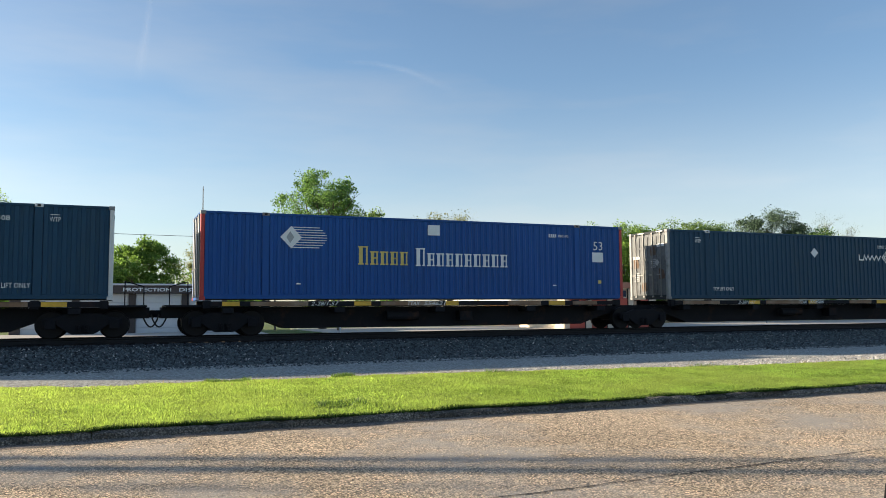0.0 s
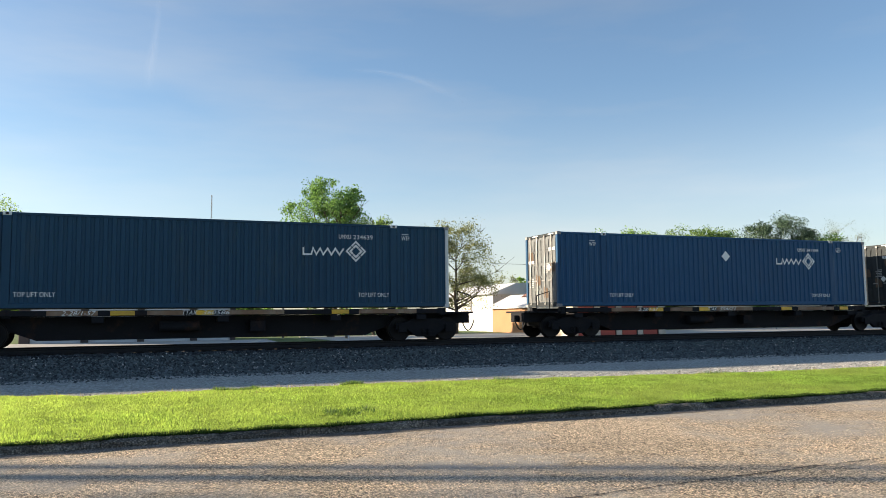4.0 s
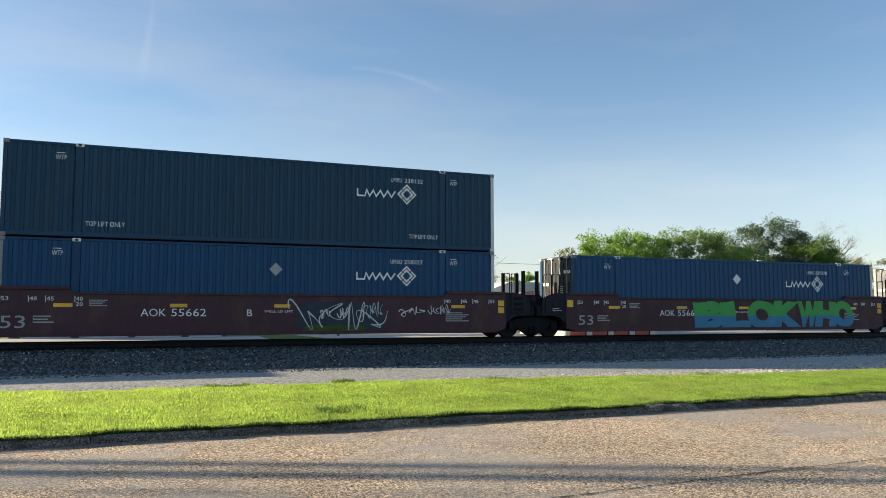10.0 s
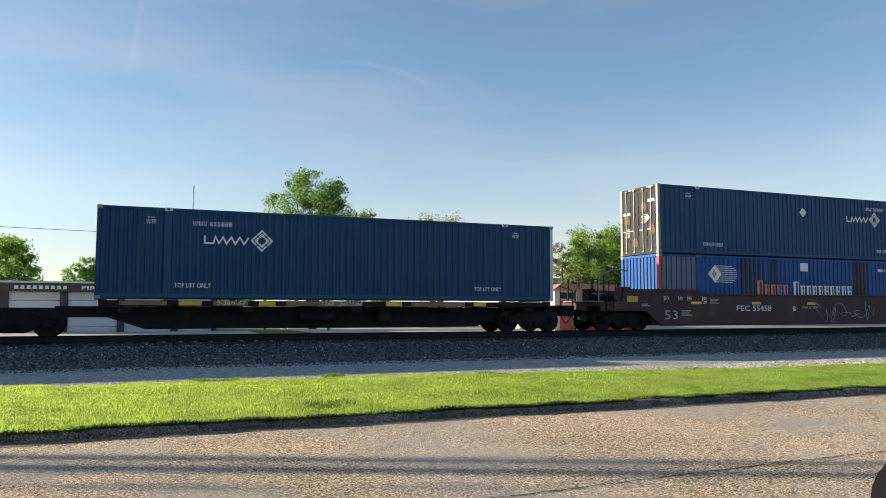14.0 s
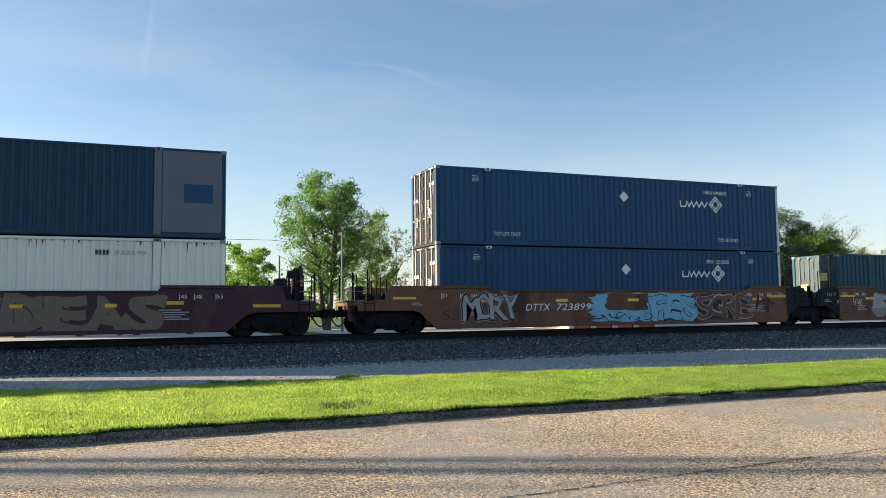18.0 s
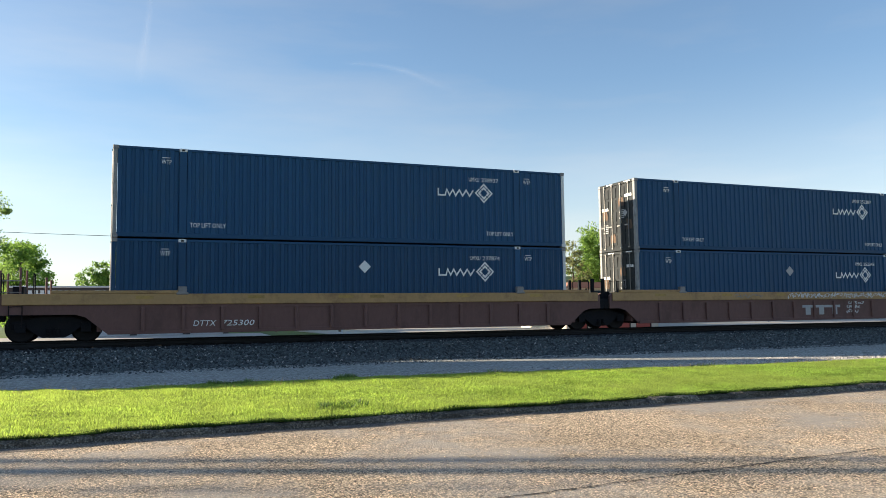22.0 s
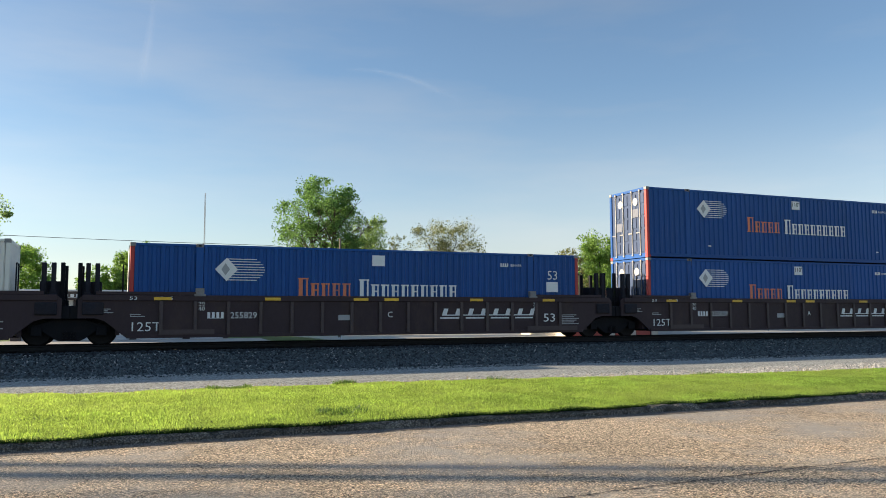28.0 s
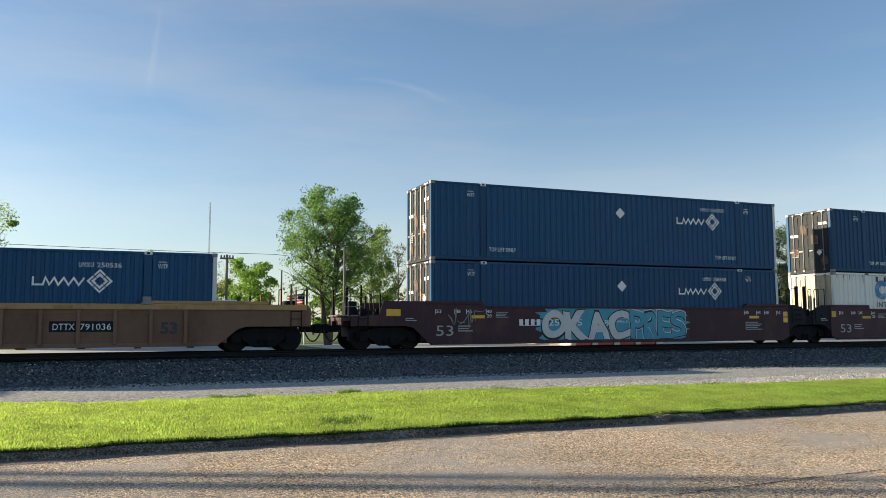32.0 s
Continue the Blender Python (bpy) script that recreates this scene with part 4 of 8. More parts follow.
for a, b in ((-4.85, -2.25), (-1.85, 0.78), (1.16, 3.75), (4.15, 6.1)):
    bm = bmesh.new()
    for i in range(5):
        box(bm, a + 0.02, b - 0.02, 0.04, 0.10, 0.01 + i * 0.5, 0.485 + i * 0.5)
    bevel(bm, 0.006)
    part("garage_door", bm, M["wall_white"], station, "white sectional garage door")
for words, x, w in (("FIRE", -1.15, 1.05), ("PROTECTION", 0.45, 2.65), ("DISTRICT", 3.55, 2.1)):
    lettering("sign_letters", words, 0.20, M["mark_white"], station, (x, -0.405, 2.63), w, 0.008)
bm = bmesh.new()
bars(bm, -4.55, 2.63, 2.75, 0.2, 9, y=-0.41)
part("sign_bars", bm, M["mark_white"], station)
bm = bmesh.new()
box(bm, -14, 8.3, 40.5, 49.9, -0.028, 0.19)
for v in bm.verts:
    if v.co.y < 45 and v.co.z > 0:
        v.co.z = 0.01
tagged(part("apron", bm, M["pale_concrete"]), "pale concrete forecourt of the fire station", "pavement", kind="structure")
bm = bmesh.new()
box(bm, 12.8, 120, 37, 62, -0.028, 0.012)
tagged(part("far_road", bm, M["pale_concrete"]), "pale dusty street beyond the railway", "road", kind="structure")

diner = root("shop_building", "low shop with red panels between cream pilasters", "building", at=(0.45, 49, 0))
bm = bmesh.new()
box(bm, 29.4, 37.4, 0.1, 7, -0.03, 2.95)
part("wall", bm, M["wall_cream"], diner)
bm = bmesh.new()
prism(bm, [(29.0, 2.95), (37.8, 2.95), (37.2, 3.35), (29.6, 3.35)], -0.4, 7.4)
part("roof", bm, M["roof_pink"], diner, "faded red roof")
for i in range(4):
    x = 29.75 + i * 1.86
    bm = bmesh.new()
    box(bm, x + 0.05, x + 1.28, 0.03, 0.1, 0.0, 2.2)
    bevel(bm, 0.008)
    part("wall_panel", bm, M["wall_red"], diner, "red painted panel")
    bm = bmesh.new()
    box(bm, x + 1.34, x + 1.80, -0.06, 0.1, -0.02, 2.9)
    bevel(bm, 0.01)
    part("pilaster", bm, M["wall_cream"], diner, "cream pilaster")
    bm = bmesh.new()
    box(bm, x + 1.285, x + 1.335, -0.02, 0.1, -0.02, 2.9)
    part("downpipe", bm, M["dark"], diner)
    bm = bmesh.new()
    box(bm, x + 0.1, x + 1.2, 0.06, 0.098, 2.3, 2.75)
    part("window", bm, M["glass"], diner)
shed = root("shed", "white metal shed with a shallow gabled roof", "building", at=(0, 70, 0))
bm = bmesh.new()
box(bm, 33.5, 44.0, 0.0, 12, -0.03, 3.7)
part("wall", bm, M["wall_white"], shed)
bm = bmesh.new()
prism(bm, [(33.0, 3.6), (44.5, 3.6), (43.4, 4.75), (36.0, 4.75)], -0.3, 12.3)
part("roof", bm, M["roof_white"], shed, "white metal roof")
house = root("small_house", "small brown house with a low gable", "building", at=(0, 60, 0))
bm = bmesh.new()
prism(bm, [(32.5, -0.03), (36.8, -0.03), (36.8, 2.3), (34.6, 3.3), (32.5, 2.3)], 0, 8)
part("wall", bm, M["wall_brown"], house)
bm = bmesh.new()
prism(bm, [(32.1, 2.15), (32.1, 2.28), (34.6, 3.45), (37.2, 2.28), (37.2, 2.15), (34.6, 3.31)], -0.4, 8.4)
part("roof", bm, M["roof_white"], house)
low = root("long_building", "long low cream building beyond the street", "building", at=(0, 63, 0))
bm = bmesh.new()
box(bm, 52, 84, 0, 8, -0.03, 2.6)
part("wall", bm, M["wall_cream"], low)
bm = bmesh.new()
box(bm, 51.6, 84.4, -0.4, 8.4, 2.6, 2.85)
bevel(bm, 0.02)
part("roof", bm, M["roof_pink"], low)


def pole(x, y, h, r, label, arms=0, mname="pole", base=0.0):
    p = root("utility_pole", label, "utility pole", "utility poles", (x, y, 0))
    bm = bmesh.new()
    tube(bm, (0, 0, -0.05), (0, 0, h), r, r * 0.7, 10)
    part("shaft", bm, M[mname], p)
    for i in range(arms):
        bm = bmesh.new()
        box(bm, -0.5, 0.5, -0.06, 0.06, h - 0.35 - i * 0.6, h - 0.22 - i * 0.6)
        bevel(bm, 0.01)
        part("cross_arm", bm, M["pole"], p)
        for dx in (-0.42, -0.2, 0.2, 0.42):
            bm = bmesh.new()
            lathe(bm, [(0.05, 0), (0.07, 0.05), (0.04, 0.1), (0.06, 0.15), (0.02, 0.18)], (dx, 0, h - 0.22 - i * 0.6), "z", 8)
            part("insulator", bm, M["glass"], p)
    return p


pole(7.15, 60, 6.75, 0.13, "grey wooden utility pole with one cross-arm", 1)
pole(14.75, 55, 7.1, 0.10, "thin bare grey pole", 0)
pole(11.2, 60, 5.7, 0.09, "thin bare wooden pole", 0)
pole(40.5, 70, 6.9, 0.14, "distant wooden pole with two cross-arms", 2)


def wire(a, b, sag, r=0.018):
    bm = bmesh.new()
    rope(bm, [Vector(a).lerp(Vector(b), i / 16) - Vector((0, 0, 4 * sag * (i / 16) * (1 - i / 16))) for i in range(17)], r, 5)
    tagged(part("overhead_wire", bm, M["wire"]), "thin sagging black overhead wire", "wire")


wire((-40, 60, 8.2), (11.0, 62, 7.05), 0.35)
wire((11.0, 62, 7.05), (40.5, 70, 6.6), 0.3)

mast = root("radio_mast", "thin lattice radio mast far behind the trees", "mast", at=(29.3, 300, 0))
bm = bmesh.new()
for dx, dy in ((-0.3, 0), (0.3, 0), (0, 0.4)):
    lg = bmesh.new()
    tube(lg, (dx, dy, 0), (dx * 0.5, dy * 0.5, 47), 0.05, seg=5)
    part("leg", lg, M["pole"], mast)
for i in range(30):
    z = i * 1.55
    tube(bm, (-0.25, 0, z), (0.25, 0, z + 1.5), 0.035, seg=4)
part("bracing", bm, M["pole"], mast)
mast2 = root("radio_mast", "very thin distant mast", "mast", at=(216, 330, 0))
bm = bmesh.new()
tube(bm, (0, 0, 0), (0, 0, 44), 0.14, 0.08, 6)
part("shaft", bm, M["steel"], mast2)


def flag(x, y, h, s):
    f = root("flagpole", "flagpole with a striped flag", "flag", at=(x, y, 0))
    bm = bmesh.new()
    tube(bm, (0, 0, 0), (0, 0, h), 0.045, 0.03, 8)
    part("shaft", bm, M["steel"], f)
    for i in range(7):
        bm = bmesh.new()
        z = h - 0.2 - (i + 1) * s / 7
        prev = None
        for k in range(9):
            xx = -k * s * 1.7 / 8
            yy = 0.12 * math.sin(k * 1.1)
            zz = z - 0.05 * k * s / 2
            cur = (bm.verts.new((xx, yy, zz)), bm.verts.new((xx, yy, zz + s / 7)))
            if prev:
                bm.faces.new((prev[0], cur[0], cur[1], prev[1]))
            prev = cur
        part("stripe", bm, M["flag_red"] if i % 2 == 0 else M["flag_white"], f)
    bm = bmesh.new()
    prism(bm, [(-0.03, h - 0.2 - s * 0.55), (-0.7 * s, h - 0.24 - s * 0.55), (-0.7 * s, h - 0.22), (-0.03, h - 0.2)], -0.2, -0.14)
    part("canton", bm, M["flag_blue"], f)


flag(13.4, 62, 4.2, 0.8)
flag(58.9, 60, 6.5, 0.9)

# poles and a bare tree along the lane beyond the view, whose long shadows lie over the street
for px, py, ph, pr in ((-30.5, 23.4, 11.4, 0.20), (-27.5, 21.4, 11.0, 0.23)):
    pole(px, py, ph, pr, "tall wooden utility pole beside the lane", 0)
tree(-27.5, 20.55, 9.6, 1.0, "leaf_olive", 77, 0.13, 0.35, 340, 0.08, 30, 12, label="bare slender tree beside the lane")
plain("marker_post", "short white marker post in the grass", "post", "wall_white", lambda bm: (box(bm, -0.04, 0.04, -0.04, 0.04, -0.03, 0.62), bevel(bm, 0.01)), at=(13.55, 50, 0))


# thin trails of high cloud
def trail(pts, w0, w1):
    verts, faces, core = [], [], []
    for i, p in enumerate(pts):
        f = i / (len(pts) - 1)
        w = w0 + (w1 - w0) * f
        d = (Vector(pts[min(i + 1, len(pts) - 1)]) - Vector(pts[max(i - 1, 0)])).normalized()
        nn = Vector((-d.z, 0, d.x)) * w
        for k in (-1.0, -0.5, 0.0, 0.5, 1.0):
            verts.append(tuple(Vector(p) + nn * k))
            core.append((1 - abs(k)) * min(1.0, 3 * f, 3 * (1 - f)))
        if i:
            for k in range(4):
                q = i * 5 + k
                faces.append((q - 5, q - 4, q + 1, q))
    o = soup("vapour_trail", verts, faces, M["vapour"])
    at = o.data.attributes.new("core", "FLOAT", "POINT")
    at.data.foreach_set("value", core)
    tagged(o, "faint white vapour trail in the blue sky", "cloud")
    o.visible_shadow = False


trail([(82, 2500, 999), (77, 2500, 910), (69, 2500, 838), (58, 2500, 767), (48, 2500, 688)], 9, 22)
trail([(670, 2500, 824), (788, 2500, 830), (909, 2500, 819), (1014, 2500, 788), (1110, 2500, 754)], 8, 20)


# the black car from whose open side window the street is seen; only the edge of its door mirror comes into view
car = root("parked_car", "black car standing on the street with an open side window", "car", at=(0, 0, 0))


def car_part(name, mname, build, label=""):
    bm = bmesh.new()
    build(bm)
    return part(name, bm, M[mname], car, label)


def sloped(bm, y0, y1, pts, w):
    """A bent bar of flat section through (x, z) points."""
    for (x0, z0), (x1, z1) in zip(pts, pts[1:]):
        prism(bm, [(x0, z0), (x0 + w, z0), (x1 + w, z1), (x1, z1)], y0, y1)


SIDE = [(-2.15, 0.42), (-1.95, 0.36), (-1.88, 0.52), (-1.62, 0.72), (-1.30, 0.72), (-1.04, 0.52), (-0.97, 0.34), (1.42, 0.34), (1.49, 0.52), (1.75, 0.72), (2.07, 0.72), (2.33, 0.52), (2.40, 0.38), (2.72, 0.42),
        (2.78, 0.72), (2.66, 0.90), (1.35, 1.06), (-2.05, 1.10), (-2.2, 0.8)]
for y0, y1 in ((0.46, 0.54), (-1.30, -1.22)):
    car_part("side_panel", "car_black", lambda bm: (prism(bm, SIDE, y0, y1), bevel(bm, 0.012)), "glossy black door side")
car_part("floor_pan", "car_black", lambda bm: box(bm, -2.0, 2.5, -1.22, 0.46, 0.36, 0.42))
car_part("bonnet", "car_black", lambda bm: (prism(bm, [(1.30, 0.98), (2.70, 0.80), (2.74, 0.86), (2.62, 0.93), (1.32, 1.08)], -1.22, 0.46), bevel(bm, 0.015)))
car_part("front_bumper", "car_black", lambda bm: (box(bm, 2.62, 2.80, -1.22, 0.46, 0.40, 0.80), bevel(bm, 0.03)))
car_part("tailgate", "car_black", lambda bm: (box(bm, -2.18, -2.08, -1.22, 0.46, 0.42, 1.10), bevel(bm, 0.02)))
car_part("roof", "car_black", lambda bm: (prism(bm, [(-1.75, 1.84), (-0.9, 1.90), (0.65, 1.88), (0.93, 1.85), (0.65, 1.93), (-0.9, 1.95), (-1.75, 1.89)], -1.16, 0.40), bevel(bm, 0.008)))
for y0 in (0.37, -1.20):
    for pts in ([(1.30, 1.06), (0.88, 1.86)], [(-0.50, 1.06), (-0.55, 1.89)], [(-2.02, 1.08), (-1.72, 1.85)]):
        car_part("pillar", "car_black", lambda bm: sloped(bm, y0, y0 + 0.07, pts, 0.08))
car_part("windscreen", "glass", lambda bm: prism(bm, [(1.345, 1.07), (1.355, 1.07), (0.935, 1.86), (0.925, 1.86)], -1.12, 0.36), "dark windscreen glass")
car_part("rear_window", "glass", lambda bm: prism(bm, [(-2.05, 1.10), (-2.04, 1.10), (-1.74, 1.84), (-1.75, 1.84)], -1.12, 0.36), "dark rear window glass")
for sx in (-0.42,):
    for sy in (-0.22, -1.02):
        car_part("seat", "hose", lambda bm: (prism(bm, [(sx - 0.05, 0.55), (sx + 0.50, 0.60), (sx + 0.52, 0.72), (sx + 0.08, 0.72), (sx - 0.16, 1.28), (sx - 0.28, 1.26)], sy, sy + 0.5), bevel(bm, 0.03)), "dark seat")
for wx in (-1.46, 1.91):
    for wy in (0.42, -1.18):
        w = car_part("wheel", "hose", lambda bm: lathe(bm, [(0.20, -0.10), (0.31, -0.10), (0.335, -0.06), (0.335, 0.06), (0.31, 0.10), (0.20, 0.10)], (wx, wy, 0.335), "y", 28), "black road wheel")
        bm = bmesh.new()
        lathe(bm, [(0.05, 0.115), (0.12, 0.10), (0.19, 0.105)], (wx, wy, 0.335), "y", 20)
        part("rim", bm, M["steel"], w)
mx, my, mz = 1.171, 0.800, 1.198


def mirror_shell(bm):
    bmesh.ops.create_uvsphere(bm, u_segments=24, v_segments=14, radius=1.0)
    for v in bm.verts:
        v.co = (mx + v.co.x * 0.085, my + v.co.y * 0.125, mz + v.co.z * 0.10)


mirror = car_part("door_mirror", "car_black", mirror_shell, "black door mirror with grey rim")
bm = bmesh.new()
tube(bm, (mx + 0.03, my - 0.06, mz - 0.05), (mx + 0.06, 0.53, 1.02), 0.035, 0.045, seg=8)
part("mirror_arm", bm, M["car_black"], mirror)


# street lamp beyond the railway
lamp = root("street_lamp", "slim grey street lamp with a curved arm", "street lamp", at=(55.54, 56, 0))
bm = bmesh.new()
tube(bm, (0, 0, -0.03), (0, 0, 6.23), 0.07, 0.045, 8)
part("shaft", bm, M["steel"], lamp)
bm = bmesh.new()
rope(bm, [(0, 0, 6.21), (-0.12, 0, 6.40), (-0.35, 0, 6.48), (-0.55, 0, 6.50)], 0.035)
part("arm", bm, M["steel"], lamp)
bm = bmesh.new()
box(bm, -0.95, -0.5, -0.09, 0.09, 6.43, 6.55)
bevel(bm, 0.03)
part("lamp_head", bm, M["wall_white"], lamp)

# ---------------------------------------------------------------- the train
CL, CW, CH = 16.154, 2.59, 2.896   # container, 53 ft
RAIL_Z, NEAR_Y = 0.65, 26.25
TRAIN = []                          # (thing, x at the start, y, z)


def corrugated(bm, a0, a1, z0, z1, place, pitch=0.25, depth=0.036):
    """A vertical corrugated sheet along a; place(a, depth, z) gives the point."""
    n = max(1, round((a1 - a0) / pitch))
    p = (a1 - a0) / n
    line = []
    for i in range(n):
        s = a0 + i * p
        line += [(s, 0.0), (s + p * 0.42, 0.0), (s + p * 0.54, depth), (s + p * 0.88, depth)]
    line.append((a1, 0.0))
    lo = [bm.verts.new(place(a, dd, z0)) for a, dd in line]
    hi = [bm.verts.new(place(a, dd, z1)) for a, dd in line]
    for i in range(len(line) - 1):
        bm.faces.new((lo[i], lo[i + 1], hi[i + 1], hi[i]))


def side_sheet(bm, y0, sign):
    for a, b in ((0.14, 1.943), (2.217, 13.933), (14.207, CL - 0.14)):
        corrugated(bm, a, b, 0.18, 2.80, lambda x, dd, z: (x, y0 + sign * dd, z))


def front_end(bm, x0, sign):
    corrugated(bm, 0.14, CW - 0.14, 0.18, 2.78, lambda y, dd, z: (x0 + sign * (0.02 + dd), y, z), 0.23, 0.045)


def letter_blocks(bm, x, z, widths, heights, gap=0.05, y=-0.006, lean=0.0):
    """A plain comb of solid blocks on a thin base line, in the place of a maker's name."""
    pts = []
    for w, h in zip(widths, heights):
        pts += [(x, z + 0.035), (x + lean * h, z + h), (x + w + lean * h, z + h), (x + w, z + 0.035)]
        x += w + gap
    x0 = pts[0][0]
    pts = [(x0, z)] + pts + [(x - gap, z)]
    prism(bm, pts, y, -0.001 if y > -0.05 else y + 0.005)


def ribbon(bm, pts, w, y=-0.006):
    """A flat band of even width through (x, z) points, with mitred corners."""
    rows = []
    for i, (x, z) in enumerate(pts):
        a, b = Vector(pts[max(0, i - 1)]), Vector(pts[min(len(pts) - 1, i + 1)])
        p = Vector((x, z))
        d0 = (p - a).normalized() if i else (b - p).normalized()
        d1 = (b - p).normalized() if i < len(pts) - 1 else d0
        n0, n1 = Vector((-d0.y, d0.x)), Vector((-d1.y, d1.x))
        m = (n0 + n1).normalized()
        m *= min(1.8, 1 / max(0.3, m.dot(n0))) * w / 2
        rows.append((bm.verts.new((x - m.x, y, z - m.y)), bm.verts.new((x + m.x, y, z + m.y))))
    for r, q in zip(rows, rows[1:]):
        bm.faces.new((r[0], q[0], q[1], r[1]))


def wave_mark(bm):
    """One zigzag band in the place of a wordmark."""
    ribbon(bm, [(0.03, 0.27), (0.03, 0.03), (0.30, 0.03), (0.36, 0.25), (0.47, 0.03), (0.60, 0.24), (0.71, 0.03), (0.86, 0.24), (0.99, 0.03), (1.13, 0.24), (1.27, 0.03), (1.42, 0.25)], 0.058)


def serif_posts(bm, n):
    """Uprights in thick and thin pairs between thin feet and caps, the first one taller, in the place of a wordmark."""
    x = 0.0
    for i in range(n):
        w, h = (0.36, 0.64) if i == 0 else (0.298, 0.47)
        thick, thin, foot = w * 0.37, w * 0.17, 0.045
        for a, b, z0, z1 in ((x + 0.03, x + 0.03 + thick, foot, h - foot), (x + w - thin - 0.02, x + w - 0.02, foot, h - foot),
                             (x, x + thick + 0.06, 0.0, foot), (x + w - thin - 0.05, x + w, 0.0, foot),
                             (x, x + w, h - foot, h)):
            bm.faces.new([bm.verts.new(p) for p in ((a, -0.006, z0), (b, -0.006, z0), (b, -0.006, z1), (a, -0.006, z1))])
        if i % 2:
            a, b, z0, z1 = x + 0.03 + thick, x + w - thin - 0.02, h * 0.45, h * 0.45 + foot
            bm.faces.new([bm.verts.new(p) for p in ((a, -0.006, z0), (b, -0.006, z0), (b, -0.006, z1), (a, -0.006, z1))])
        x += w + 0.068


def emblem_diamond(bm, outer=0.37, inner=0.29):
    """An open plain diamond of four angled bars, parted at the middle of each side."""
    tips = [Vector(v) for v in ((1, 0), (0, 1), (-1, 0), (0, -1))]
    for k in range(4):
        a, b, c = tips[k - 1], tips[k], tips[(k + 1) % 4]
        for far in (a, c):
            m = b.lerp(far, 0.46)
            bm.faces.new([bm.verts.new((p.x * r, -0.006, p.y * r)) for p, r in ((b, outer), (m, outer), (m, inner), (b, inner))])
    bmesh.ops.recalc_face_normals(bm, faces=list(bm.faces))


def flat_diamond(bm, r):
    prism(bm, [(-r, 0), (0, -r), (r, 0), (0, r)], -0.008, -0.001)


def speed_emblem(bm):
    """White diamond with horizontal speed lines behind it."""
    prism(bm, [(-0.37, 0), (0, -0.38), (0.34, -0.02), (0.34, 0.02), (0, 0.38)], -0.008, -0.001)
    pts = [(0.02, -0.345)]
    for i in range(9):
        z = -0.34 + i * 0.085
        r = 1.22 - 0.26 * (z / 0.34) ** 2
        pts += [(0.04, z - 0.013), (r, z - 0.013), (r, z + 0.013), (0.04, z + 0.013)]
    pts.append((0.02, 0.345))
    prism(bm, pts, -0.006, -0.001)


def round_blocks(bm, w, h, y=-0.007):
    """An open ring, three bars and a bow-tie block, plain, in the place of a railway's initials."""
    def face(pts):
        bm.faces.new([bm.verts.new((px, y, pz)) for px, pz in pts])

    rx, cx = w * 0.185, w * 0.185
    n = 22
    ring = []
    for i in range(n + 1):
        a = radians(38 + 284 * i / n)
        ring.append(((cx + rx * math.cos(a), h / 2 + h / 2 * math.sin(a)), (cx + rx * 0.42 * math.cos(a), h / 2 + h * 0.22 * math.sin(a))))
    for (o0, i0), (o1, i1) in zip(ring, ring[1:]):
        face((o0, o1, i1, i0))
    x, ww = w * 0.37, w * 0.27
    for z0, z1 in ((0, 0.27), (0.37, 0.63), (0.73, 1)):
        face(((x, z0 * h), (x + ww, z0 * h), (x + ww, z1 * h), (x, z1 * h)))
    x, ww = w * 0.655, w * 0.345
    face(((x, 0), (x + ww * 0.42, 0), (x + ww * 0.62, h * 0.44), (x + ww * 0.62, h * 0.56), (x + ww * 0.42, h), (x, h), (x + ww * 0.30, h * 0.5)))
    face(((x + ww * 0.54, 0), (x + ww, 0), (x + ww * 0.74, h * 0.5), (x + ww, h), (x + ww * 0.54, h), (x + ww * 0.66, h * 0.56), (x + ww * 0.66, h * 0.44)))
    bmesh.ops.recalc_face_normals(bm, faces=list(bm.faces))


def hung_comb(bm, n, w, h, gap, y):
    """A top bar with heavy stems hanging from it."""
    step = w + gap
    pts = [(0, h), (0, h * 0.74)]
    for i in range(n):
        a = i * step + w * 0.28
        pts += [(a, h * 0.74), (a, 0), (a + w * 0.44, 0), (a + w * 0.44, h * 0.74)]
    pts += [(n * step - gap, h * 0.74), (n * step - gap, h)]
    prism(bm, pts, y, y + 0.005)


SLATE_NAVY = (282408, 237575, 250915, 234639, 238132)
PALE_DOORS = (251024, 237575, 252307, 258275, 258065, 268952, 250536, 241184)


